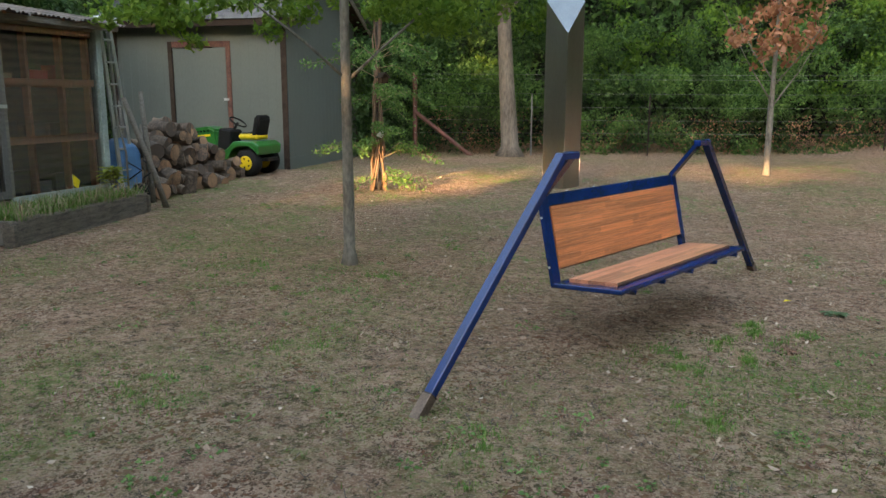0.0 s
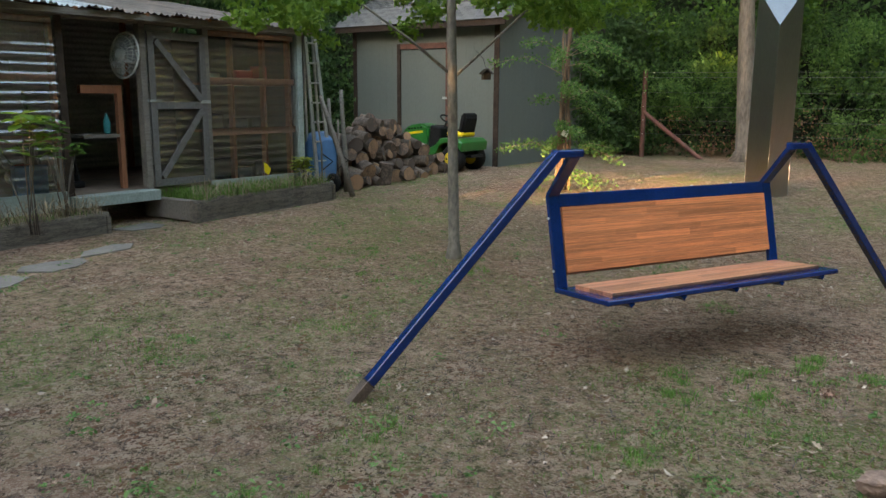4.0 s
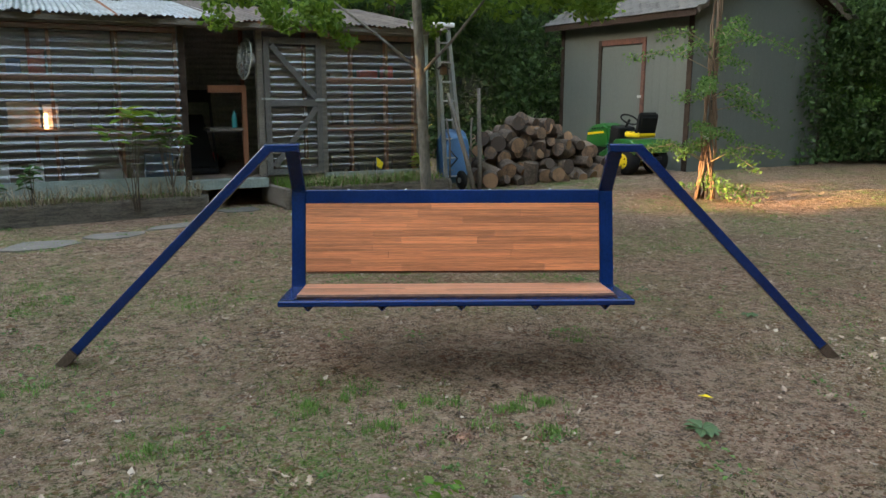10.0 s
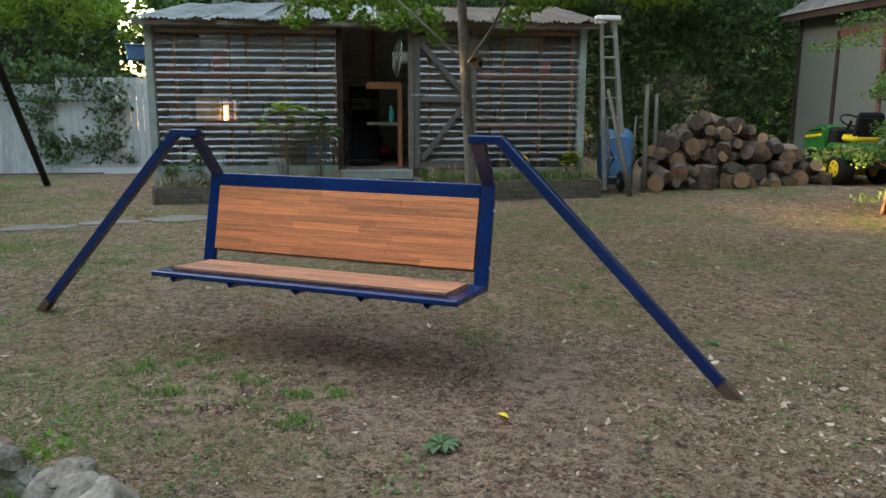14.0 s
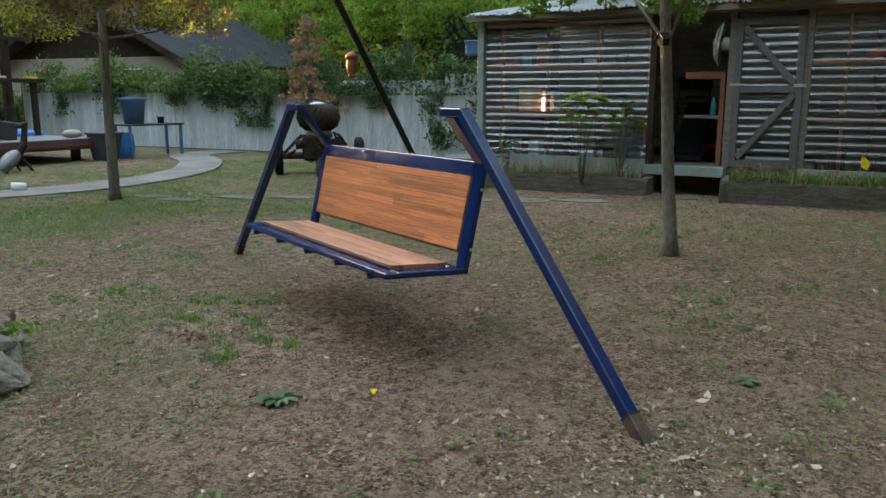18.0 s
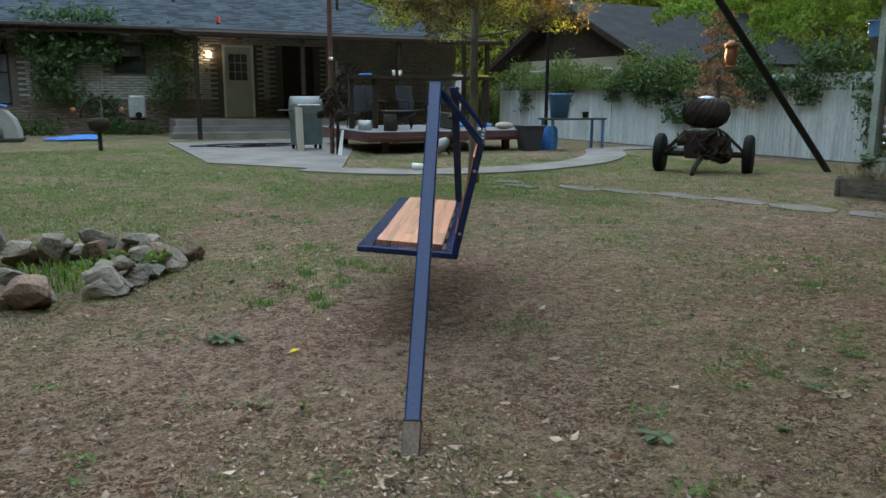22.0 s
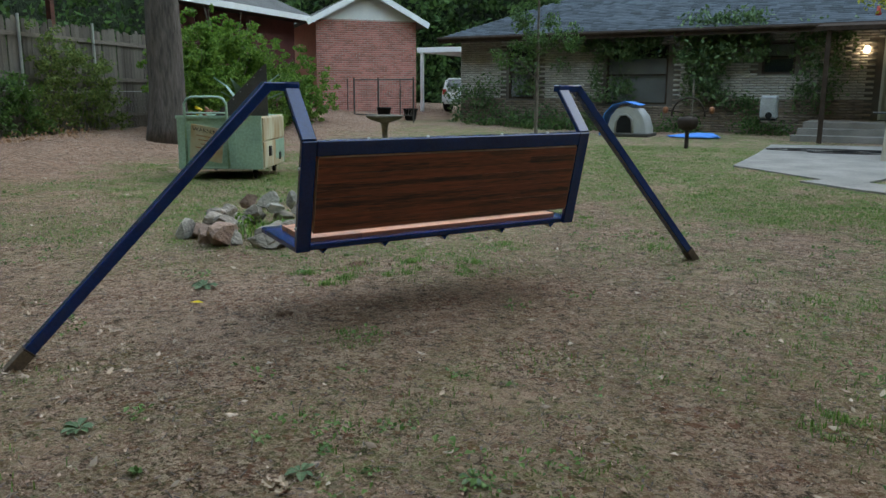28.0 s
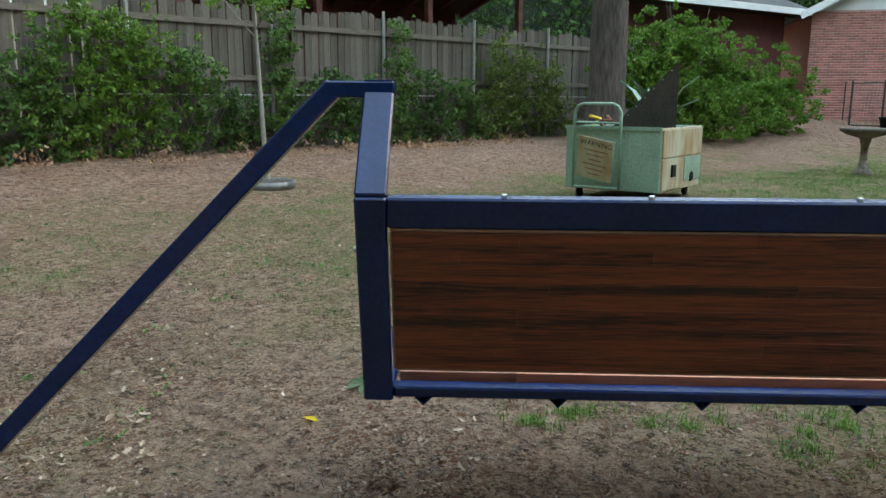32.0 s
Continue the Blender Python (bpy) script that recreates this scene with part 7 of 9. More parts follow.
def obelisk():
    """Square polished column, one edge towards the house, its top cut aslant down to that edge."""
    o = thing("obelisk", T(1.76, 13.95, gz(1.7, 13.9)) @ pose(0, 0, 0, 0, 0, 47), "tall polished stainless steel square obelisk with a slanted top", "sculpture")
    s, z0 = 0.225, 2.56
    xy = ((-1, -1), (1, -1), (1, 1), (-1, 1))
    bm = bmesh.new()
    b = [bm.verts.new((x * s, y * s, -0.05)) for x, y in xy]
    c = [bm.verts.new((x * s, y * s, z)) for (x, y), z in zip(xy, (z0, z0 + 0.54, z0 + 1.08, z0 + 0.54))]
    for i in range(4):
        j = (i + 1) % 4
        bm.faces.new((b[i], b[j], c[j], c[i]))
    bm.faces.new(b[::-1])
    part("column", bm, STEEL, o)
    # top facet takes the darkened steel, so reflected sky stays grey-blue
    bm = bmesh.new()
    bm.faces.new([bm.verts.new((x * s, y * s, z)) for (x, y), z in zip(xy, (z0, z0 + 0.54, z0 + 1.08, z0 + 0.54))])
    part("top_facet", bm, STEEL_DULL, o, "slanted top facet, darkened against the sky reflection")
    for x, y in xy:
        part("edge_seam", rodm((x * s, y * s, 0), (x * s, y * s, z0), 0.004, None, 6), STEEL, o)


obelisk()


# ---- things on the house side ----
def stone_ring():
    r = thing("stone_ring", T(3.30, 4.15, 0) @ Matrix.Diagonal((0.93, 0.93, 0.80, 1)), "ring of rough stacked field stones with weeds inside", "fire ring")
    rng = random.Random(21)
    k = 0
    mats = (STONE, STONE, STONE_RED, STONE_PALE, STONE, STONE_RED)
    for lay, (n, z, rx, ry) in enumerate(((19, 0.06, 0.78, 0.72), (16, 0.19, 0.74, 0.66))):
        for i in range(n):
            a = 2 * math.pi * i / n + rng.uniform(-0.1, 0.1) + lay * 0.2
            if lay and -0.4 < math.sin(a) < 1.1 and math.cos(a) < 0.6 and rng.random() < 0.45:
                continue
            s = rng.uniform(0.13, 0.19) * (1.0 if not lay else 0.8)
            q = 1 - 0.24 * math.exp(-((a - 2.35) / 0.55) ** 2)
            rock(r, q * math.cos(a) * rx + rng.uniform(-0.04, 0.04), q * math.sin(a) * ry + rng.uniform(-0.05, 0.05), z, s * 1.15, s * 0.95, s * rng.uniform(0.55, 0.8), rng.choice(mats), 40 + k, rng.uniform(0, 180))
            k += 1
    for x, y, z, sx, sy, sz, mt, sd in ((-0.05, -0.52, 0.17, 0.18, 0.14, 0.16, STONE, 3), (-0.35, -0.45, 0.14, 0.14, 0.11, 0.13, STONE_RED, 5), (0.30, -0.62, 0.27, 0.09, 0.08, 0.12, STONE_PALE, 7), (0.52, -0.55, 0.27, 0.17, 0.12, 0.11, STONE_PALE, 9), (0.70, -0.45, 0.26, 0.13, 0.10, 0.10, STONE_RED, 11),
                                     (-0.15, 0.60, 0.09, 0.24, 0.17, 0.14, STONE, 13), (0.32, 0.66, 0.09, 0.26, 0.18, 0.15, STONE_RED, 15), (-0.72, 0.02, 0.08, 0.20, 0.14, 0.12, STONE, 17), (-0.95, -0.15, 0.07, 0.16, 0.12, 0.09, STONE_RED, 19), (0.82, 0.45, 0.10, 0.17, 0.15, 0.13, STONE_PALE, 23)):
        rock(r, x, y, z, sx, sy, sz, mt, sd, sd * 20)
    g = np.random.default_rng(3)
    n = 420
    a, d = g.random(n) * 6.28, np.sqrt(g.random(n)) * 0.55
    blades("weed_grass", np.stack((np.cos(a) * d, np.sin(a) * d, np.full(n, 0.02)), 1), 0.11, L_GRASS, r, g, 0.9, 0.006)
    leaf_cloud("weed_leaf", [(-0.35, 0.15, 0.18), (-0.1, 0.25, 0.15), (0.45, 0.1, 0.15), (-0.55, 0.4, 0.2)], [0.13, 0.12, 0.13, 0.12], 150, 0.05, L_LIGHT, r, 4, 0.5, 0.6, 0.1, kind="stuff")


stone_ring()


CART = axes(5.75, 0.35, -0.96, -0.27, 0.02)


def work_cart():
    """Old mint-green enamelled cart; local x along the face with the sign, y to the back."""
    c = thing("tool_cart", CART, "old mint-green metal cart, rust-stained, with a rusty sign", "cart")
    D, W, z0, z1 = 1.2, 1.35, 0.13, 0.87
    part("side_panel", slabm(-D, 0, 0.0, 0.03, z0, z1, 0.01), MINT, c)
    part("side_panel", slabm(-D, 0, W - 0.03, W, z0, z1, 0.01), MINT, c)
    part("rear_panel", slabm(-D, -D + 0.03, 0.03, W - 0.03, z0, z1, 0.008), MINT, c)
    part("front_panel", slabm(-0.03, 0, 0.03, W - 0.03, z0, z1, 0.008), CREAM, c, "rust-streaked cream panel")
    part("tray", slabm(-D + 0.03, -0.03, 0.03, W - 0.03, 0.78, 0.81), DARKSTEEL, c)
    part("bottom", slabm(-D + 0.03, -0.03, 0.03, W - 0.03, z0, z0 + 0.03), RUST, c)
    part("rim", slabm(-D - 0.01, 0.01, -0.014, 0.0, z1 - 0.03, z1 + 0.012), MINT, c)
    part("seam", slabm(-0.40, -0.37, -0.006, 0.0, z0 + 0.01, z1 - 0.03), MINT, c)
    part("upper_door", slabm(0.002, 0.018, 0.04, W - 0.04, 0.53, 0.85, 0.006), CREAM, c, "rust-stained cream door")
    low = part("lower_door", slabm(0.002, 0.018, 0.04, 0.72, 0.15, 0.51, 0.006), CREAM, c, "rust-stained cream door")
    part("door_pull", slabm(0.018, 0.04, 0.30, 0.42, 0.30, 0.44, 0.004), BLACKMETAL, low)
    part("wheel_arch_panel", slabm(0.002, 0.014, 0.75, W - 0.04, 0.22, 0.51, 0.004), MINT, c)
    # black disc on the panel in place of a real dark hole
    part("drain_hole", rodm((0.0, 1.0, 0.26), (0.022, 1.0, 0.26), 0.06, None, 12), BLACK, c)
    part("push_handle", pipem([(-0.46, -0.08, 0.14), (-0.46, -0.08, 1.04), (-0.50, -0.08, 1.11), (-0.57, -0.08, 1.14), (-0.94, -0.08, 1.14), (-1.01, -0.08, 1.11), (-1.05, -0.08, 1.04), (-1.05, -0.08, 0.14)], 0.018, 8), MINT, c)
    for z in (0.16, 0.92):
        part("handle_cross_tube", rodm((-0.46, -0.08, z), (-1.05, -0.08, z), 0.013, None, 8), MINT, c)
    SG = T(-0.74, -0.14, 0.50) @ pose(0, 0, 0, 13, 10, 0)
    sg = part("warning_sign", boxm(0.46, 0.008, 0.50, SG, 0.002), CREAM, c, "rusty cream sign with faded lettering")
    tx = bpy.data.curves.new("word", "FONT")
    tx.body, tx.size, tx.align_x, tx.extrude = "WARNING", 0.085, "CENTER", 0.0005
    ob = new("word", tx)
    ob.data.materials.append(BLACKMETAL)
    ob.parent = sg
    ob.matrix_local = SG @ T(0, -0.006, 0.155) @ pose(0, 0, 0, 90, 0, 0)
    for k in range(6):
        part("faded_text_bar", boxm(0.30 - 0.07 * (k % 3), 0.002, 0.011, SG @ T(0, -0.006, 0.10 - 0.058 * k)), STUD, sg)
    for x, y in ((-0.14, 0.12), (-0.14, W - 0.12), (-D + 0.14, 0.12), (-D + 0.14, W - 0.12)):
        wheel = part("castor", lathe([(0.02, -0.02), (0.065, -0.02), (0.072, 0), (0.065, 0.02), (0.02, 0.02)], 16, T(x, y, 0.065) @ pose(0, 0, 0, 0, 90, 0)), BLACK, c)
        part("castor_fork", slabm(x - 0.035, x + 0.035, y - 0.02, y + 0.02, 0.07, 0.14), RUST, wheel)
    # dark steel fin standing in the tray
    f = thing("steel_fin", CART @ T(0, 0.42, 0.81), "dark triangular sheet steel fin standing in the cart", "sheet")
    part("fin_plate", extrude_outline([(-0.78, 0.0), (0.0, 0.0), (0.0, 0.80), (-0.04, 0.78), (-0.78, 0.06)], 0.012), DARKSTEEL, f)
    for k in range(7):
        q = Vector((-0.70 + 0.62 * k / 6, -0.006, 0.09 + 0.62 * k / 6))
        part("rivet", rodm(q, q + Vector((0, -0.008, 0)), 0.008, None, 6), ALU, f)
    # agave behind
    a = thing("agave", CART @ T(-0.40, 0.80, 0.80), "blue-green agave growing out of the cart", "plant")
    rng = random.Random(2)
    for k in range(11):
        az = 2 * math.pi * k / 11 + rng.uniform(-0.2, 0.2)
        ln, rise = rng.uniform(0.30, 0.52), rng.uniform(0.9, 2.0)
        pts = [Vector((0, 0, 0)), Vector((math.cos(az) * ln * 0.45, math.sin(az) * ln * 0.45, ln * rise * 0.55)), Vector((math.cos(az) * ln, math.sin(az) * ln, ln * rise * 0.8))]
        s = Vector((-math.sin(az), math.cos(az), 0))
        bm = bmesh.new()
        rows = []
        for f_, w in ((0, 0.05), (0.3, 0.07), (0.65, 0.05), (1.0, 0.003)):
            q = pts[0].lerp(pts[1], f_ * 2) if f_ < 0.5 else pts[1].lerp(pts[2], f_ * 2 - 1)
            rows.append([bm.verts.new(q - s * w + Vector((0, 0, 0.02))), bm.verts.new(q), bm.verts.new(q + s * w + Vector((0, 0, 0.02)))])
        for p0, p1 in zip(rows, rows[1:]):
            for j in (0, 1):
                bm.faces.new((p0[j], p0[j + 1], p1[j + 1], p1[j]))
        part("agave_leaf", bm, AGAVE, a)
    b = thing("tool_heap", CART @ T(-0.95, 0.45, 0.80), "small heap of black and pink tools in the cart", "tools")
    for k in range(7):
        q = Vector((rng.uniform(-0.2, 0.25), rng.uniform(-0.2, 0.2), 0.02 + 0.012 * k))
        part("tool", pipem([q, q + Vector((rng.uniform(-0.2, 0.2), rng.uniform(-0.2, 0.2), 0.06)), q + Vector((rng.uniform(-0.25, 0.25), rng.uniform(-0.25, 0.25), 0.10))], 0.02, 7), rng.choice((BLACK, BLACKMETAL, TYELLOW, COPPER)), b)


work_cart()


def bird_bath():
    b = thing("bird_bath", (6.25, -5.65, gz(6.25, -5.6)), "grey concrete bird bath on a turned pedestal", "bird bath")
    part("pedestal", lathe([(0.14, -0.02), (0.14, 0.05), (0.10, 0.09), (0.065, 0.2), (0.058, 0.45), (0.09, 0.58), (0.11, 0.62)], 20), STONE, b)
    bowl = lathe([(0.10, 0.60), (0.30, 0.66), (0.395, 0.72), (0.40, 0.76), (0.375, 0.765), (0.28, 0.72), (0.02, 0.69)], 28)
    part("bowl", bowl, STONE, b)


bird_bath()
rg = thing("tree_ring", (9.80, 3.28, gz(9.8, 3.28)), "low bare steel ring round the pale sapling", "ring")
part("ring_soil", lathe([(0.355, -0.02), (0.355, 0.060), (0.15, 0.082), (0.02, 0.09)], 24), BARK_DARK, rg, "dark mulch inside the ring")
bm = lathe([(0.37, -0.03), (0.37, 0.075), (0.358, 0.075), (0.358, -0.03)], 28)
part("band", bm, HOODGREY, rg)
for k, (x, y) in enumerate(((9.2, -15.6), (9.9, -14.9))):
    p = thing("flower_pot", (x, y, gz(x, y)), "black plastic flower pot", "pot", "pots by the brick wall")
    part("pot", lathe([(0.17, 0), (0.235, 0.36), (0.255, 0.36), (0.255, 0.41), (0.225, 0.41), (0.215, 0.34), (0.02, 0.33)], 18), BLACK, p)


def deck():
    """Oxblood deck; local x along its front from the patio end, y towards the house."""
    M = axes(-4.40, -4.72, -0.977, 0.213, -0.02)
    d = thing("deck", M, "low oxblood timber deck with grey painted boards", "deck")
    L, D = 3.75, 3.6
    k = 0
    x = 0.0
    me = bpy.data.meshes.new("deck_board")
    bm = boxm(0.136, D, 0.03, Matrix.Identity(4), 0.004)
    bm.to_mesh(me)
    bm.free()
    me.materials.append(DECKTOP)
    while x < L - 0.05:
        o = new("deck_board", me)
        o.parent = d
        o.matrix_local = T(x + 0.07, D / 2, 0.455)
        x += 0.142
    part("fascia", slabm(-0.03, L + 0.03, -0.04, 0.0, 0.25, 0.46, 0.005), DECKRED, d)
    part("fascia", slabm(-0.03, 0.0, 0.0, D, 0.25, 0.46, 0.005), DECKRED, d)
    part("fascia", slabm(L, L + 0.03, 0.0, D, 0.25, 0.46, 0.005), DECKRED, d)
    part("ledger", slabm(0.0, L, -0.065, -0.04, 0.30, 0.36, 0.004), DECKRED, d)
    for j in range(6):
        part("joist", slabm(0.05, L - 0.05, 0.2 + j * 0.62, 0.25 + j * 0.62, 0.27, 0.435), DARKTRIM, d)
    for x in (0.5, 1.9, L - 0.25):
        for y in (0.35, D - 0.3):
            part("footing", slabm(x - 0.07, x + 0.07, y - 0.07, y + 0.07, -0.1, 0.28), DECKRED, d)
    # rail with a shelf top
    r = thing("deck_rail", M, "dark timber bar rail with a shelf top", "rail")
    yr = 1.75
    part("rail_top", slabm(0.12, L + 0.12, yr - 0.12, yr + 0.12, 1.60, 1.68, 0.006), DARKTRIM, r)
    for x in (0.20, 0.78, L - 0.10):
        part("rail_post", slabm(x - 0.05, x + 0.05, yr - 0.05, yr + 0.05, 0.47, 1.60), DARKTRIM, r)
    part("roof_post", slabm(L - 0.55, L - 0.46, yr + 0.3, yr + 0.39, 0.47, 3.0), DARKTRIM, r)
    for x, mt in ((0.55, TARP), (1.25, ENAMELW), (1.42, ENAMELW), (2.9, CREAM), (3.6, TYELLOW)):
        c = thing("cup", M @ T(x, yr, 1.68), "small can standing on the bar rail", "cup", "cups on the rail")
        part("cup_body", lathe([(0.035, 0), (0.04, 0.02), (0.04, 0.13), (0.033, 0.14)], 12) if mt in (ENAMELW,) else boxm(0.28, 0.12, 0.05, T(0, 0, 0.025), 0.015), mt, c)
    # rusty drum and steel pot on the deck
    c = thing("steel_drum", M @ T(0.62, 0.32, 0.47), "rusty brown steel bucket on the deck", "bucket")
    part("drum", lathe([(0.13, 0), (0.14, 0.01), (0.14, 0.36), (0.13, 0.36), (0.12, 0.03), (0.01, 0.02)], 18), RUST, c)
    c = thing("stock_pot", M @ T(0.22, 0.85, 0.47), "pale steel stock pot on the deck", "pot")
    part("pot_body", lathe([(0.14, 0), (0.15, 0.01), (0.15, 0.22), (0.14, 0.22), (0.135, 0.02), (0.01, 0.02)], 18), ALU, c)
    # patio chairs and stuff
    for k, (x, y, tn) in enumerate(((1.95, 2.3, 20), (0.65, 2.4, -35), (1.15, 2.6, 60))):
        c = thing("patio_chair", M @ T(x, y, 0.47) @ pose(0, 0, 0, 0, 0, tn), "black metal patio chair with grey sling seat", "chair", "chairs on the deck")
        part("seat", boxm(0.48, 0.46, 0.02, T(0, 0, 0.40) @ pose(0, 0, 0, -6), 0.006), MESHGREY, c)
        part("backrest", boxm(0.48, 0.02, 0.62, T(0, 0.28, 0.70) @ pose(0, 0, 0, -16), 0.006), MESHGREY, c)
        for s in (-1, 1):
            part("arm_frame", pipem([(s * 0.27, -0.25, 0.0), (s * 0.27, -0.22, 0.42), (s * 0.27, -0.15, 0.62), (s * 0.27, 0.25, 0.64)], 0.014, 7), BLACKMETAL, c)
            part("leg", pipem([(s * 0.25, 0.36, 1.0), (s * 0.25, 0.22, 0.4), (s * 0.25, 0.30, 0.0)], 0.014, 7), BLACKMETAL, c)
    g = thing("fire_pit", M @ T(1.15, 1.15, 0.47), "dark metal bench and fire bowl clutter", "fire pit")
    part("bowl", lathe([(0.1, 0.22), (0.34, 0.32), (0.42, 0.42), (0.40, 0.42), (0.3, 0.34), (0.02, 0.27)], 20), BLACKMETAL, g)
    for k in range(3):
        a = 2.1 * k
        part("leg", rodm((math.cos(a) * 0.3, math.sin(a) * 0.3, 0), (math.cos(a) * 0.22, math.sin(a) * 0.22, 0.32), 0.015, None, 6), BLACKMETAL, g)
    c = thing("storage_box", M @ T(2.15, 0.75, 0.47) @ pose(0, 0, 0, 0, 0, -15), "dark tilted metal box with cage chairs on the deck", "box")
    part("box_body", boxm(0.55, 0.42, 0.36, T(0, 0, 0.20) @ pose(0, 0, 0, 0, 9, 0), 0.02), DARKSTEEL, c)
    for k in range(4):
        part("hoop", pipem([(-0.24 + 0.16 * k, 0.05, 0.36), (-0.26 + 0.16 * k, 0.05, 0.60), (-0.1 + 0.16 * k, 0.05, 0.66), (-0.08 + 0.16 * k, 0.05, 0.36)], 0.01, 6), BLACKMETAL, c)
    # blue tarp pool and stone by the far end
    b = thing("blue_pool", M @ T(3.2, 2.1, 0.47), "folded blue plastic pool lying on the deck", "pool")
    bm = bmesh.new()
    bmesh.ops.create_icosphere(bm, subdivisions=3, radius=1.0)
    for v in bm.verts:
        v.co = Vector((v.co.x * 0.85, v.co.y * 0.4, max(-0.2, v.co.z) * 0.12 + 0.03)) + Vector((0, 0, 0.05 * noise.noise(v.co * 2.5)))
    part("pool_liner", bm, TARP, b)
    s = thing("cushion", M @ T(3.45, 0.35, 0.47), "tan cushion on the deck corner", "cushion")
    bm = bmesh.new()
    bmesh.ops.create_icosphere(bm, subdivisions=2, radius=1.0)
    for v in bm.verts:
        v.co = Vector((v.co.x * 0.22, v.co.y * 0.16, v.co.z * 0.09 + 0.085))
    part("cushion_body", bm, SIDING, s)


deck()


def bin_and_table():
    M = axes(-4.40, -4.72, -0.977, 0.213, 0.0)
    b = thing("trash_bin", M @ T(3.85, -0.15, -0.10), "dark grey plastic wheeled trash bin", "bin")
    bm = bmesh.new()
    lo = [bm.verts.new((x, y, 0.0)) for x, y in ((-0.16, -0.18), (0.16, -0.18), (0.16, 0.18), (-0.16, 0.18))]
    hi = [bm.verts.new((x, y, 0.62)) for x, y in ((-0.24, -0.26), (0.24, -0.26), (0.24, 0.26), (-0.24, 0.26))]
    for i in range(4):
        j = (i + 1) % 4
        bm.faces.new((lo[i], lo[j], hi[j], hi[i]))
    bm.faces.new(lo[::-1])
    part("bin_body", bm, GREYPLASTIC, b)
    part("bin_rim", boxm(0.54, 0.58, 0.045, T(0, 0, 0.635), 0.012), GREYPLASTIC, b)
    b = thing("blue_barrel", M @ T(4.45, 0.05, -0.10), "blue plastic barrel beside the deck", "barrel")
    part("barrel_body", lathe([(0.18, 0), (0.24, 0.1), (0.26, 0.3), (0.24, 0.55), (0.2, 0.62), (0.02, 0.62)], 18), TARP, b)
    t = thing("steel_table", axes(-9.05, -3.55, -0.96, 0.28, -0.05), "slim blue-legged steel table outdoors", "table")
    part("tabletop", slabm(-0.55, 0.95, -0.3, 0.3, 0.72, 0.76, 0.005), DARKSTEEL, t)
    for x in (-0.45, 0.88):
        for y in (-0.25, 0.25):
            part("leg", slabm(x - 0.025, x + 0.025, y - 0.025, y + 0.025, 0, 0.72), BLUE, t)
    b = thing("blue_tub", axes(-9.05, -3.55, -0.96, 0.28, 0.71), "tall blue plastic tub standing on the table", "tub")
    part("tub_body", lathe([(0.20, 0), (0.25, 0.5), (0.28, 0.52), (0.28, 0.56), (0.25, 0.56), (0.2, 0.04), (0.02, 0.03)], 20, T(-0.15, 0, 0)), BLUE, b)
    b = thing("steel_pot", axes(-9.05, -3.55, -0.96, 0.28, 0.71), "small black pot on the table", "pot")
    part("pot_body", lathe([(0.07, 0), (0.08, 0.14), (0.07, 0.14), (0.06, 0.02), (0.01, 0.02)], 14, T(0.55, 0, 0)), BLACK, b)
    p = thing("lamp_pole", (-9.55, -4.7, -0.1), "tall thin black steel pole", "pole")
    part("pole_shaft", rodm((0, 0, 0), (0, 0, 4.2), 0.045, None, 10), BLACKMETAL, p)
    p = thing("lamp_pole", (-3.75, -5.1, -0.05), "tall dark timber pole with a camera and string lights", "pole")
    part("pole_shaft", rodm((0, 0, 0), (0, 0, 3.6), 0.05, None, 10), RUSTPOST, p)
    part("pole_camera", boxm(0.07, 0.12, 0.07, T(0.03, 0.08, 2.0), 0.02), ENAMELW, p)
    a, b2 = Vector((0, 0, 3.3)), Vector((-5.8, 0.4, 3.4))
    part("light_string", pipem([a, a.lerp(b2, 0.25) - Vector((0, 0, 0.35)), a.lerp(b2, 0.5) - Vector((0, 0, 0.5)), a.lerp(b2, 0.75) - Vector((0, 0, 0.35)), b2], 0.006, 5), BLACK, p)


bin_and_table()


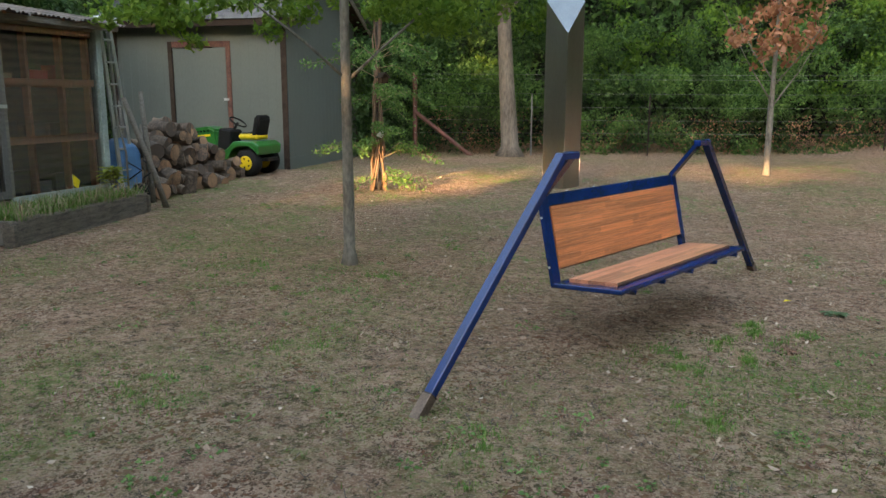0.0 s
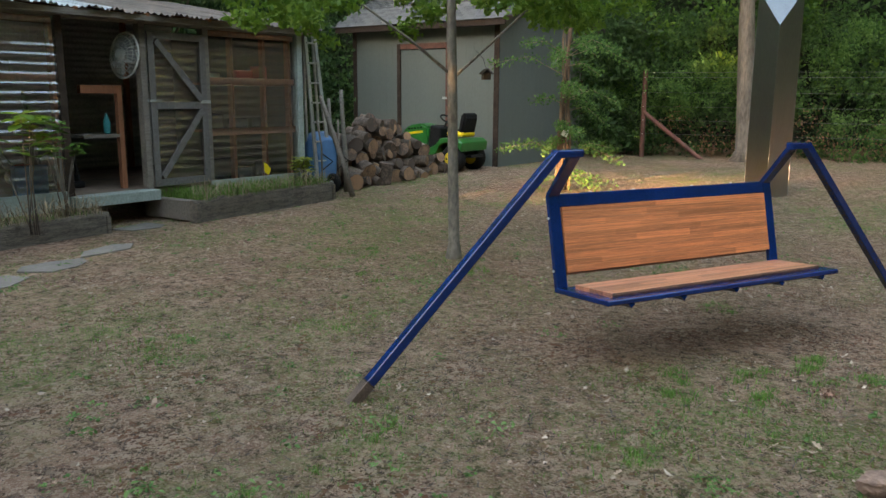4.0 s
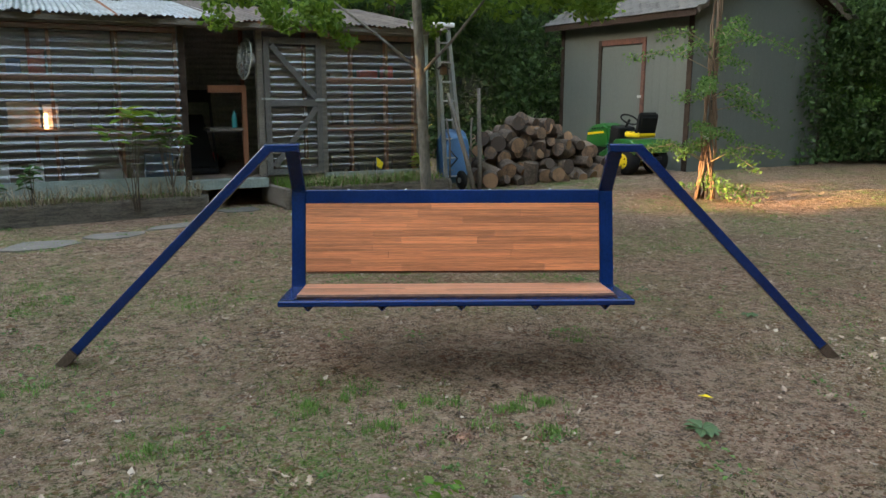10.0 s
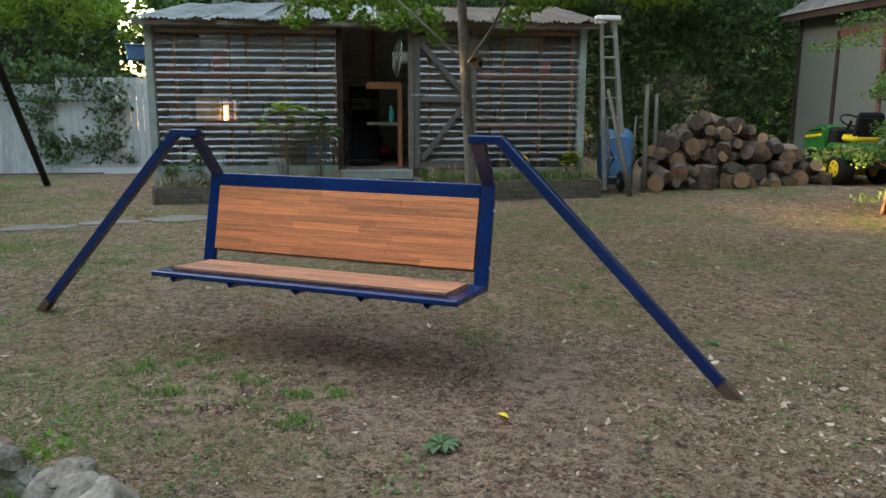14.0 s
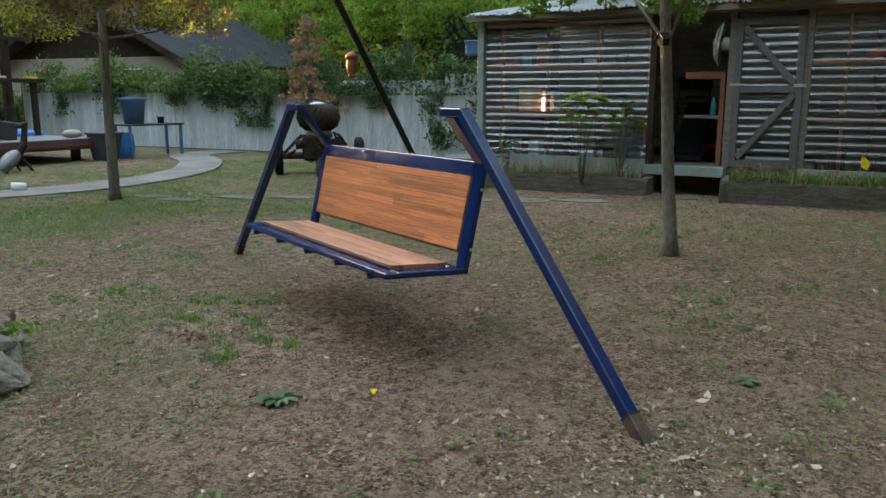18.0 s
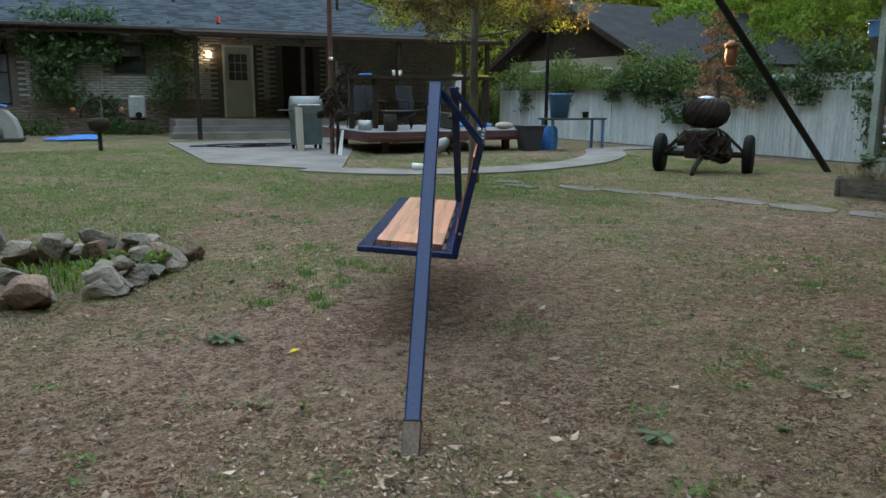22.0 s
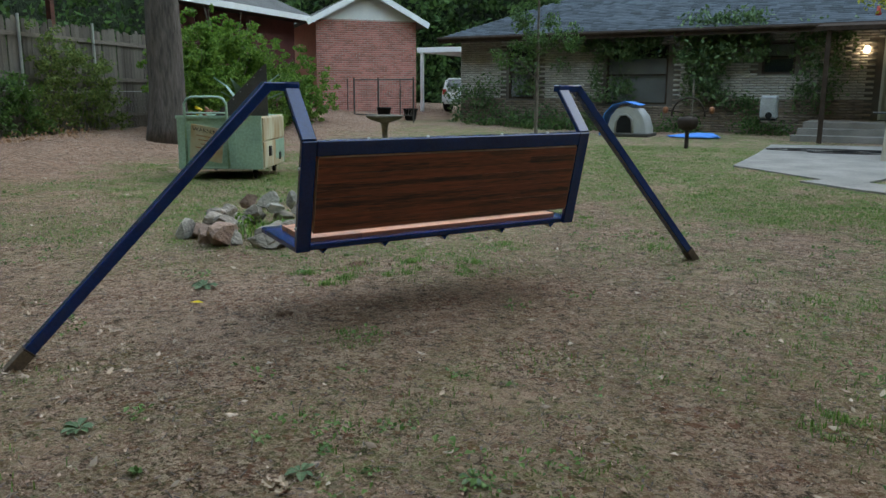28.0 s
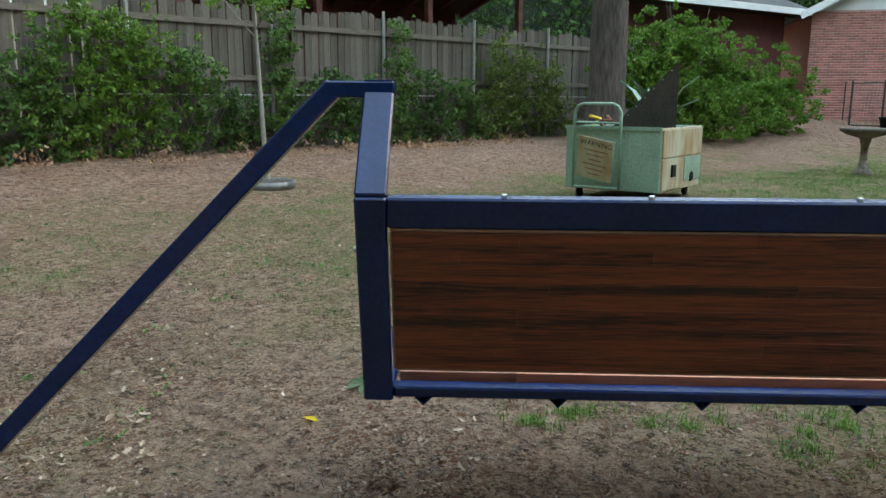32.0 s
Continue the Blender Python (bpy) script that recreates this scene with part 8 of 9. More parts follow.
def scrap_sculptures():
    """Welded scrap figures by the deck."""
    s = thing("scrap_tree", (-3.80, -4.95, -0.05), "rusty welded scrap metal plant sculpture", "sculpture")
    rng = random.Random(5)
    part("chain_stem", pipem([(0, 0, 0), (0.02, 0.05, 0.6), (0.06, 0.1, 1.1), (0.02, 0.06, 1.95)], [0.05, 0.04, 0.035, 0.03], 8, 0.3), RUST, s)
    for k in range(22):
        az, z = rng.uniform(0, 6.28), rng.uniform(0.6, 1.95)
        a = Vector((0.03, 0.06, z))
        e = a + Vector((math.cos(az) * rng.uniform(0.12, 0.5), math.sin(az) * rng.uniform(0.12, 0.4), rng.uniform(-0.1, 0.2)))
        br = part("arm", pipem([a, a.lerp(e, 0.5) + Vector((0, 0, 0.1)), e], [0.025, 0.02, 0.012], 6), RUST, s)
        part("gear", lathe([(0.03, -0.015), (0.09, -0.015), (0.09, 0.015), (0.03, 0.015)], 10, T(*e) @ pose(0, 0, 0, 90 * rng.random(), 90 * rng.random(), 0)), RUST, br)
    for k in range(4):
        part("white_rod", rodm((0.15, 0.25 + 0.05 * k, -0.02), (-0.05, 0.1 + 0.02 * k, 0.55), 0.012, None, 6), ENAMELW, s)
    d = thing("scrap_bird", (-5.75, -3.72, -0.10), "crouching welded scrap metal animal with a pale shell", "sculpture")
    bm = bmesh.new()
    bmesh.ops.create_icosphere(bm, subdivisions=3, radius=1)
    bmesh.ops.transform(bm, matrix=T(0.2, 0, 0.26) @ pose(0, 0, 0, 0, 35, 0) @ Matrix.Diagonal((0.27, 0.15, 0.13, 1)), verts=bm.verts)
    part("shell", bm, HOODGREY, d, "dented grey steel shell")
    part("neck", pipem([(0.05, 0, 0.34), (-0.16, 0, 0.5), (-0.2, 0.0, 0.75), (-0.24, 0, 0.86)], [0.07, 0.06, 0.05, 0.05], 8, 0.3), RUST, d)
    part("head", boxm(0.24, 0.09, 0.08, T(-0.16, 0, 0.88) @ pose(0, 0, 0, 0, 12, 0), 0.02), RUST, d)
    for s_ in (-1, 1):
        part("leg", pipem([(0.0, s_ * 0.1, 0.3), (-0.1, s_ * 0.14, 0.15), (-0.22, s_ * 0.14, 0.0)], 0.025, 6), RUST, d)
        part("leg", pipem([(0.3, s_ * 0.1, 0.2), (0.4, s_ * 0.14, 0.1), (0.5, s_ * 0.14, 0.0)], 0.025, 6), RUST, d)
    b = thing("foam_cup", (-3.5, -1.55, gz(-3.5, -1.55)), "crumpled white foam tray on the grass", "litter")
    part("cup_body", lathe([(0.06, -0.10), (0.08, 0.10), (0.075, 0.10), (0.05, -0.09)], 14, T(0, 0, 0.07) @ pose(0, 0, 0, 90, 0, 40)), ENAMELW, b)
    # grill with a leaning plank
    g = thing("gas_grill", axes(-3.88, -6.55, -0.977, 0.213, 0.02), "grey gas barbecue grill with closed hood", "grill")
    part("cabinet", boxm(0.62, 0.5, 0.72, T(0, 0, 0.46), 0.02), GRILLTEAL, g, "grey-teal steel cabinet")
    part("hood", lathe([(0.02, -0.33), (0.27, -0.33), (0.27, 0.33), (0.02, 0.33)], 16, T(0, 0, 0.90) @ pose(0, 0, 0, 0, 90, 0)), HOODGREY, g)
    part("side_shelf", boxm(0.3, 0.42, 0.03, T(0.47, 0, 0.86), 0.006), GREYPLASTIC, g)
    part("side_shelf", boxm(0.26, 0.42, 0.03, T(-0.45, 0, 0.86), 0.006), GREYPLASTIC, g)
    part("hood_handle", rodm((-0.25, -0.30, 0.98), (0.25, -0.30, 0.98), 0.014, None, 8), ALU, g)
    for x in (-0.26, 0.26):
        for y in (-0.2, 0.2):
            part("wheel", rodm((x - 0.02, y, 0.06), (x + 0.02, y, 0.06), 0.06, None, 12), BLACK, g)
    p = thing("plank", T(-3.48, -6.2, 0.0), "pale wide board leaning on the grill", "board")
    part("board", barm((0, 0.16, 0.0), (-0.1, -0.1, 0.95), 0.17, 0.04, (0, 1, 0), 0.006), SIDING, p)
    c = thing("cooler_tank", axes(-2.05, -13.2, -0.977, 0.213, 0.52), "white propane tank box with a dark mark", "tank")
    part("tank_body", boxm(0.44, 0.36, 0.62, T(0, 0, 0.36), 0.05), TANKGREY, c)
    part("tank_foot", boxm(0.4, 0.32, 0.06, T(0, 0, 0.03)), BLACK, c)
    part("dark_mark", rodm((0.02, -0.182, 0.14), (0.02, -0.186, 0.14), 0.09, None, 14), BLACK, c)
    for k, (x, z) in enumerate(((13.15, 3.28), (13.7, 2.86))):
        f = thing("bird_feeder", axes(8.17, -16.87, -0.977, 0.213, 0.06) @ T(x, -1.0, z), "red glass bird feeder hung at the eave", "bird feeder", "feeders at the eave")
        part("bottle", lathe([(0.03, -0.12), (0.07, -0.10), (0.07, -0.06), (0.045, 0.0), (0.05, 0.1), (0.02, 0.12)], 14), RED, f)
        part("hook", rodm((0, 0, 0.1), (0, 0.15, 0.22), 0.004, None, 5), BLACKMETAL, f)
    h = thing("garden_hose", (-3.2, -7.6, 0.05), "coiled black hose lying on the patio", "hose")
    pts = []
    for k in range(60):
        a = k * 0.42
        r = 0.55 + 0.25 * math.sin(k * 0.31)
        pts.append((math.cos(a) * r * 1.5 + 0.01 * k, math.sin(a) * r * 0.6, 0.012 + 0.0008 * k))
    part("hose_tube", pipem(pts, 0.012, 6), BLACK, h)


scrap_sculptures()


def paving():
    """Concrete patio apron, curving path and flagstones, a little proud of the soil."""
    def sheet(name, left, right, label):
        bm = bmesh.new()
        rows = []
        for a, b in zip(left, right):
            rows.append([bm.verts.new((p[0], p[1], gz(*p) + dz)) for p, dz in ((a, -0.08), (a, 0.03), (b, 0.03), (b, -0.08))])
        for p, q in zip(rows, rows[1:]):
            for k in range(3):
                bm.faces.new((p[k], p[k + 1], q[k + 1], q[k]))
        for r in (rows[0], rows[-1]):
            bm.faces.new(r)
        bmesh.ops.recalc_face_normals(bm, faces=bm.faces)
        return tagged(part(name, bm, CONC), label, "paving", kind="structure")
    def curve(pts, n=30):
        out = []
        P = [Vector((*p, 0)) for p in pts]
        P = [P[0] * 2 - P[1], *P, P[-1] * 2 - P[-2]]
        for i in range(1, len(P) - 2):
            for k in range(8):
                t = k / 8
                a, b, c, d = P[i - 1:i + 3]
                q = 0.5 * (2 * b + (c - a) * t + (2 * a - 5 * b + 4 * c - d) * t * t + (3 * b - a - 3 * c + d) * t ** 3)
                out.append(q)
        out.append(P[-2])
        return out
    c = curve([(-1.9, -2.6), (-2.9, -1.55), (-4.5, -0.95), (-6.6, -0.85), (-8.3, -1.6), (-9.4, -2.6), (-10.2, -2.75), (-11.0, -2.4)])
    left, right = [], []
    for i, q in enumerate(c):
        d = (c[min(i + 1, len(c) - 1)] - c[max(i - 1, 0)]).normalized()
        s = Vector((-d.y, d.x, 0)) * 0.42
        left.append((q.x + s.x, q.y + s.y))
        right.append((q.x - s.x, q.y - s.y))
    sheet("path", left, right, "curving pale concrete garden path")
    sheet("patio", [(-0.75, -4.25), (-1.35, -7.2), (-1.9, -10.2)], [(-2.3, -2.15), (-4.9, -6.2), (-6.6, -10.2)], "pale concrete patio apron with cracks")
    rng = random.Random(31)
    for k, (x, y, r) in enumerate(((-3.75, 0.6, 0.30), (-3.4, 1.15, 0.26), (-3.9, 1.9, 0.33), (-4.0, 2.65, 0.36), (-4.15, 3.45, 0.36), (-4.25, 4.2, 0.38), (-4.2, 5.1, 0.36), (-4.28, 5.85, 0.33), (-4.38, 6.62, 0.32), (-5.1, 7.8, 0.30), (-3.2, -0.9, 0.3))):
        f = thing("flagstone", (x, y, gz(x, y)), "flat grey flagstone set level in the soil", "flagstone", "flagstone path")
        n = rng.choice((5, 6, 7))
        o = []
        for i in range(n):
            a = 2 * math.pi * i / n + rng.uniform(-0.35, 0.35)
            o.append((math.cos(a) * r * rng.uniform(0.45, 0.95), math.sin(a) * r * 1.2 * rng.uniform(0.75, 1.2)))
        part("slab", extrude_outline(o, 0.05, T(0, 0, -0.014) @ pose(0, 0, 0, 90)), SLATE, f)


paving()


def old_engine():
    """Axle with two tyres carrying an engine block and a round turbine vent."""
    M = axes(-7.25, 1.55, -0.457, 0.89, -0.09)
    e = thing("engine_sculpture", M, "old axle and engine block topped by a rusty turbine vent", "sculpture")
    for s in (-1, 1):
        w = part("wheel", lathe([(0.16, -0.07), (0.30, -0.075), (0.34, -0.04), (0.34, 0.04), (0.30, 0.075), (0.16, 0.07)], 24, T(s * 0.72, 0, 0.34) @ pose(0, 0, 0, 0, 90, 0)), BLACK, e)
        part("rim", lathe([(0.04, -0.05), (0.17, -0.06), (0.17, 0.06), (0.04, 0.05)], 18, T(s * 0.72, 0, 0.34) @ pose(0, 0, 0, 0, 90, 0)), RUST, w)
    part("axle", rodm((-0.7, 0, 0.34), (0.7, 0, 0.34), 0.05, None, 10), RUST, e)
    part("differential", lathe([(0.05, -0.18), (0.16, -0.1), (0.18, 0), (0.16, 0.1), (0.05, 0.18)], 16, T(0.3, 0, 0.36) @ pose(0, 0, 0, 90, 0, 0)), RUST, e)
    part("engine_block", boxm(0.50, 0.46, 0.46, T(-0.05, 0, 0.50), 0.04), RUST, e)
    part("gearbox", boxm(0.30, 0.36, 0.30, T(0.28, -0.05, 0.50), 0.05), RUST, e)
    part("starter_motor", rodm((-0.42, -0.15, 0.55), (-0.12, -0.15, 0.58), 0.08, None, 12), RUST, e)
    part("fender_bracket", barm((-0.62, 0.05, 0.40), (-0.30, 0.0, 0.72), 0.09, 0.05), RUST, e)
    part("fender_bracket", barm((0.62, 0.05, 0.40), (0.34, 0.0, 0.68), 0.09, 0.05), RUST, e)
    rng = random.Random(15)
    for k in range(26):
        a = Vector((rng.uniform(-0.45, 0.45), rng.uniform(-0.3, -0.15), rng.uniform(0.3, 0.75)))
        part("engine_pipe", pipem([a, a + Vector((rng.uniform(-0.1, 0.1), -0.08, rng.uniform(-0.15, 0.1))), a + Vector((rng.uniform(-0.2, 0.2), -0.05, rng.uniform(-0.2, 0.2)))], rng.uniform(0.010, 0.028), 7), RUST, e)
    part("drawbar", pipem([(0.0, -0.2, 0.30), (-0.05, -0.55, 0.15), (-0.05, -0.75, 0.05)], [0.05, 0.045, 0.035], 8), RUST, e)
    part("vent_collar", lathe([(0.22, 0.70), (0.24, 0.74), (0.22, 0.80), (0.20, 0.80)], 20), GALV, e)
    v = part("turbine_vent", lathe([(0.20, 0.80), (0.32, 0.88), (0.37, 1.02), (0.34, 1.16), (0.22, 1.25), (0.05, 1.28)], 28), RUST, e, "round rusty turbine vent")
    for k in range(22):
        a = 2 * math.pi * k / 22
        pts = [(math.cos(a + t * 0.25) * r, math.sin(a + t * 0.25) * r, z) for t, (r, z) in enumerate(((0.23, 0.81), (0.335, 0.88), (0.385, 1.02), (0.355, 1.165), (0.23, 1.26)))]
        part("vane", pipem(pts, 0.012, 5), RUST, v)
    part("vent_cap", lathe([(0.16, 1.25), (0.14, 1.29), (0.02, 1.31)], 18), GALV, e)


old_engine()


def leaning_pole():
    p = thing("steel_mast", (0, 0, 0), "long black steel pole leaning over the yard with a copper lantern", "pole")
    a, b = Vector((-8.85, 2.98, -0.15)), Vector((-3.42, 2.59, 4.45))
    part("mast_shaft", rodm(a, b, 0.055, None, 12), BLACKMETAL, p)
    q = a.lerp(b, 0.475)
    l = thing("lantern", T(q.x + 0.02, q.y - 0.02, q.z - 0.03), "battered copper lantern hung from the leaning mast", "lantern")
    part("hook", rodm((0, 0.1, 0.0), (0, -0.18, 0.0), 0.012, None, 6), RUST, l)
    part("lantern_cap", lathe([(0.11, -0.09), (0.10, -0.04), (0.03, 0.02)], 14, T(0, -0.15, 0)), COPPER, l)
    part("lantern_body", lathe([(0.05, -0.34), (0.08, -0.30), (0.09, -0.2), (0.08, -0.10), (0.05, -0.09)], 14, T(0, -0.15, 0)), COPPER, l)
    part("lantern_base", lathe([(0.04, -0.40), (0.07, -0.37), (0.05, -0.34)], 14, T(0, -0.15, 0)), COPPER, l)


leaning_pole()


def dead_conifer():
    t = thing("dead_conifer", (-9.0, 0.55, -0.08), "small dead conifer with tan drooping needles", "tree")
    part("trunk", pipem([(0, 0, -0.05), (0.02, 0.02, 1.4), (0, 0, 3.0)], [0.05, 0.04, 0.01], 8), BARK, t)
    rng = random.Random(3)
    cs, rs = [], []
    for z, r in ((1.25, 0.75), (1.5, 0.5), (1.75, 0.32), (2.0, 0.38), (2.3, 0.25), (2.6, 0.25), (2.9, 0.12)):
        for k in range(6):
            a = rng.uniform(0, 6.28)
            e = Vector((math.cos(a) * r, math.sin(a) * r, z - 0.15))
            part("branch", pipem([(0, 0, z + 0.1), e * 0.5 + Vector((0, 0, z * 0.5 + 0.1)), e], [0.014, 0.01, 0.004], 5), BARK, t)
            for j in range(3):
                f = 0.45 + 0.28 * j
                cs.append((e.x * f, e.y * f, z - 0.02 - 0.12 * f))
                rs.append(0.14)
    leaf_cloud("needles", cs, rs, 2400, 0.07, L_TAN, t, 9, 0.0, 0.8, 0.1, droop=1.0)


dead_conifer()


def dog_house():
    M = axes(1.58, -12.45, -0.977, 0.213, gz(1.7, -12.3))
    d = thing("dog_house", M, "grey plastic igloo dog house with a blue tarp over it", "dog house")
    bm = bmesh.new()
    prof = [(-0.62, 0.0), (-0.60, 0.25), (-0.50, 0.55), (-0.32, 0.75), (0, 0.83), (0.32, 0.75), (0.50, 0.55), (0.60, 0.25), (0.62, 0.0)]
    rings = []
    for y, s in ((-0.40, 0.88), (-0.2, 1.0), (0.15, 1.0), (0.45, 0.85), (0.6, 0.5)):
        rings.append([bm.verts.new((x * s, y, z * (0.9 + 0.1 * s) if y < 0.4 else z * s)) for x, z in prof])
    for a, b in zip(rings, rings[1:]):
        for k in range(8):
            bm.faces.new((a[k], b[k], b[k + 1], a[k + 1])).smooth = True
    bm.faces.new(rings[0])
    bm.faces.new(rings[-1][::-1])
    part("shell", bm, DOGGREY, d)
    arch = [(-0.25 + 0.0, 0.10), (-0.24, 0.40), (-0.12, 0.58), (0.06, 0.60), (0.2, 0.48), (0.24, 0.10)]
    # flat black plate stands in for the dark inside of the shell
    part("doorway", extrude_outline(arch, 0.03, T(-0.05, -0.41, 0)), BLACK, d)
    part("door_rim", pipem([(x - 0.05, -0.43, z) for x, z in arch], 0.03, 7), DOGGREY, d)
    part("base", boxm(1.26, 0.9, 0.10, T(0, 0, 0.04), 0.02), DARKSTEEL, d)
    t = thing("tarp", M, "blue tarpaulin draped over the dog house", "tarpaulin")
    bm = bmesh.new()
    rows = []
    for y in (-0.44, -0.25, 0.0, 0.3):
        rows.append([bm.verts.new((x * 1.10 - 0.05, y, z * 1.09 + 0.02 + 0.02 * noise.noise((x * 5, y * 5, 1)))) for x, z in prof[0:6]])
    for a, b in zip(rows, rows[1:]):
        for k in range(5):
            bm.faces.new((a[k], b[k], b[k + 1], a[k + 1]))
    ob = part("tarp_sheet", bm, TARP, t)
    md = ob.modifiers.new("thick", "SOLIDIFY")
    md.thickness = 0.02
    t = thing("tarp", M @ T(1.75, 0.0, 0), "crumpled blue tarpaulin lying on the ground", "tarpaulin")
    bm = bmesh.new()
    bmesh.ops.create_icosphere(bm, subdivisions=3, radius=1.0)
    for v in bm.verts:
        k = 1 + 0.25 * noise.noise(v.co * 3)
        v.co = Vector((v.co.x * 0.68 * k, v.co.y * 0.35, max(-0.1, v.co.z) * (0.10 + 0.05 * v.co.x) * k + 0.02))
    part("tarp_sheet", bm, TARP, t)


dog_house()


def garden_bell():
    b = thing("iron_sculpture", (0.05, -8.6, gz(0, -8.6)), "dark iron ring garden sculpture with pink ends", "sculpture")
    part("stem", rodm((0, 0, -0.05), (0, 0, 0.45), 0.05, 0.04, 8), RUST, b)
    part("bowl", lathe([(0.08, 0.40), (0.20, 0.46), (0.24, 0.62), (0.20, 0.70), (0.02, 0.72)], 16), RUST, b)
    ring = [(math.cos(a) * 0.36, 0, 0.72 + math.sin(a) * 0.42) for a in [math.pi * k / 14 for k in range(15)]]
    part("hoop", pipem(ring, 0.022, 7), RUST, b)
    part("upright", rodm((-0.08, 0, 0.7), (-0.08, 0, 1.55), 0.018, None, 8), TIMBER, b)
    for s in (-1, 1):
        part("knob", lathe([(0.01, -0.08), (0.06, -0.05), (0.06, 0.05), (0.01, 0.08)], 12, T(s * 0.50, 0, 0.86)), COPPER, b)
        part("cross_bar", rodm((s * 0.1, 0, 0.80), (s * 0.5, 0, 0.86), 0.015, None, 6), RUST, b)


garden_bell()


# ---- neighbouring buildings ----
def gable_house(name, M, W, D, H, rise, wall, roofm, label, gable_mat=None, eave=0.5):
    """A gabled house: the gable front spans x from 0 to W at y = 0, the ridge runs along y."""
    h = thing(name, M, label, "house")
    part("wall", slabm(0, W, 0, 0.2, -0.6, H), wall, h)
    part("wall", slabm(0, 0.2, 0.2, D, -0.6, H), wall, h)
    part("wall", slabm(W - 0.2, W, 0.2, D, -0.6, H), wall, h)
    part("wall", slabm(0.2, W - 0.2, D - 0.2, D, -0.6, H), wall, h)
    part("gable", extrude_outline([(0, H), (W, H), (W / 2, H + rise)], 0.16, T(0, 0.08, 0)), gable_mat or wall, h)
    sl = math.atan2(rise, W / 2)
    for s in (0, 1):
        a = Vector((-eave if not s else W + eave, 0, H - eave * math.tan(sl)))
        b = Vector((W / 2, 0, H + rise))
        n = Vector((-(b - a).z, 0, (b - a).x)).normalized() * (1 if not s else -1)
        bm = bmesh.new()
        v = [bm.verts.new(p) for p in (a + Vector((0, -eave, 0)), b + Vector((0, -eave, 0)), b + Vector((0, D + eave, 0)), a + Vector((0, D + eave, 0)))]
        f = bm.faces.new(v)
        r = bmesh.ops.extrude_face_region(bm, geom=[f])
        bmesh.ops.translate(bm, vec=n * 0.12, verts=[q for q in r["geom"] if isinstance(q, bmesh.types.BMVert)])
        bmesh.ops.recalc_face_normals(bm, faces=bm.faces)
        roof = part("roof", bm, roofm, h)
        part("barge_board", barm(a + Vector((0, -eave - 0.02, 0.02)), b + Vector((0, -eave - 0.02, 0.02)), 0.04, 0.2, (0, 0, 1)), WHITE if gable_mat is WHITE else DARKTRIM, h)
    return h


NB = axes(12.88, -15.96, -0.792, -0.611, 0.45)
BW, BH = 3.75, 3.38
nb = gable_house("brick_house", NB, BW, 9.0, BH, 0.98, BRICK_RED, SHINGLE, "neighbouring red brick house with white gable", WHITE, 0.38)
rngb = random.Random(17)
v, f = [], []
z, row = -0.4, 0
while z < BH - 0.07:
    x = -0.1 + (row % 2) * 0.105
    while x < BW - 0.01:
        a, b = max(0.004, x), min(BW - 0.004, x + 0.2)
        k = len(v)
        y = -0.010 - rngb.uniform(0, 0.003)
        v += [(a, y, z), (b, y, z), (b, y, z + 0.063), (a, y, z + 0.063), (a, 0, z), (b, 0, z), (b, 0, z + 0.063), (a, 0, z + 0.063)]
        f += [(k, k + 1, k + 2, k + 3), (k + 4, k + 5, k + 1, k), (k + 3, k + 2, k + 6, k + 7)]
        x += 0.21
    z += 0.075
    row += 1
raw_mesh("brick_coursing", v, f, BRICK_RED, nb, "stuff")
part("mortar_face", slabm(0.002, BW - 0.002, -0.005, -0.001, -0.5, BH - 0.01), MORTAR, nb)
for k, x in enumerate((1.1, 3.1)):
    part("meter_pipe", rodm((x, -0.06, -0.4), (x, -0.06, 1.3), 0.02, None, 6), DARKSTEEL, nb)
# low wing of the same house running off to the side
wing = thing("brick_house_wing", axes(12.95, -15.75, 0.07, 1.0, 0.45), "dark red wing with grey shingle roof", "house")
part("wall", slabm(0, 7.0, -0.9, -0.7, -0.6, 3.3), OXRED, wing)
bm = bmesh.new()
vs = [bm.verts.new(p) for p in ((-0.4, 0.0, 3.40), (7.4, 0.0, 3.40), (7.4, -4.5, 5.3), (-0.4, -4.5, 5.3), (-0.4, 0.0, 3.32), (7.4, 0.0, 3.32), (7.4, -4.5, 5.2), (-0.4, -4.5, 5.2))]
for q in ((0, 1, 2, 3), (4, 5, 1, 0), (7, 6, 5, 4), (1, 5, 6, 2), (0, 3, 7, 4)):
    bm.faces.new([vs[k] for k in q])
bmesh.ops.recalc_face_normals(bm, faces=bm.faces)
part("roof", bm, SHINGLE, wing)
part("fascia", slabm(-0.4, 7.4, 0.005, 0.04, 3.24, 3.42), WHITE, wing)
part("soffit", slabm(-0.4, 7.4, -0.7, 0.0, 3.24, 3.30), DARKTRIM, wing)

# carport with a white vehicle between the two houses
cp = thing("carport", axes(9.6, -21.4, -1, 0.2, 0.35), "white flat-roofed carport between two houses", "carport")
part("carport_roof", slabm(-1.5, 4.2, 0, 5.0, 2.55, 2.75), WHITE, cp)
for x in (-1.3, 1.4, 4.0):
    part("carport_post", slabm(x - 0.06, x + 0.06, 0.05, 0.17, -0.3, 2.55), WHITE, cp)
car = thing("parked_car", axes(9.05, -22.6, -0.2, -1, 0.45), "white parked car seen from behind", "car")
body = extrude_outline([(-0.9, 0.35), (-0.92, 0.85), (-0.8, 0.98), (-0.55, 1.42), (0.9, 1.45), (1.5, 1.0), (2.4, 0.92), (2.55, 0.5), (2.5, 0.3)], 1.7)
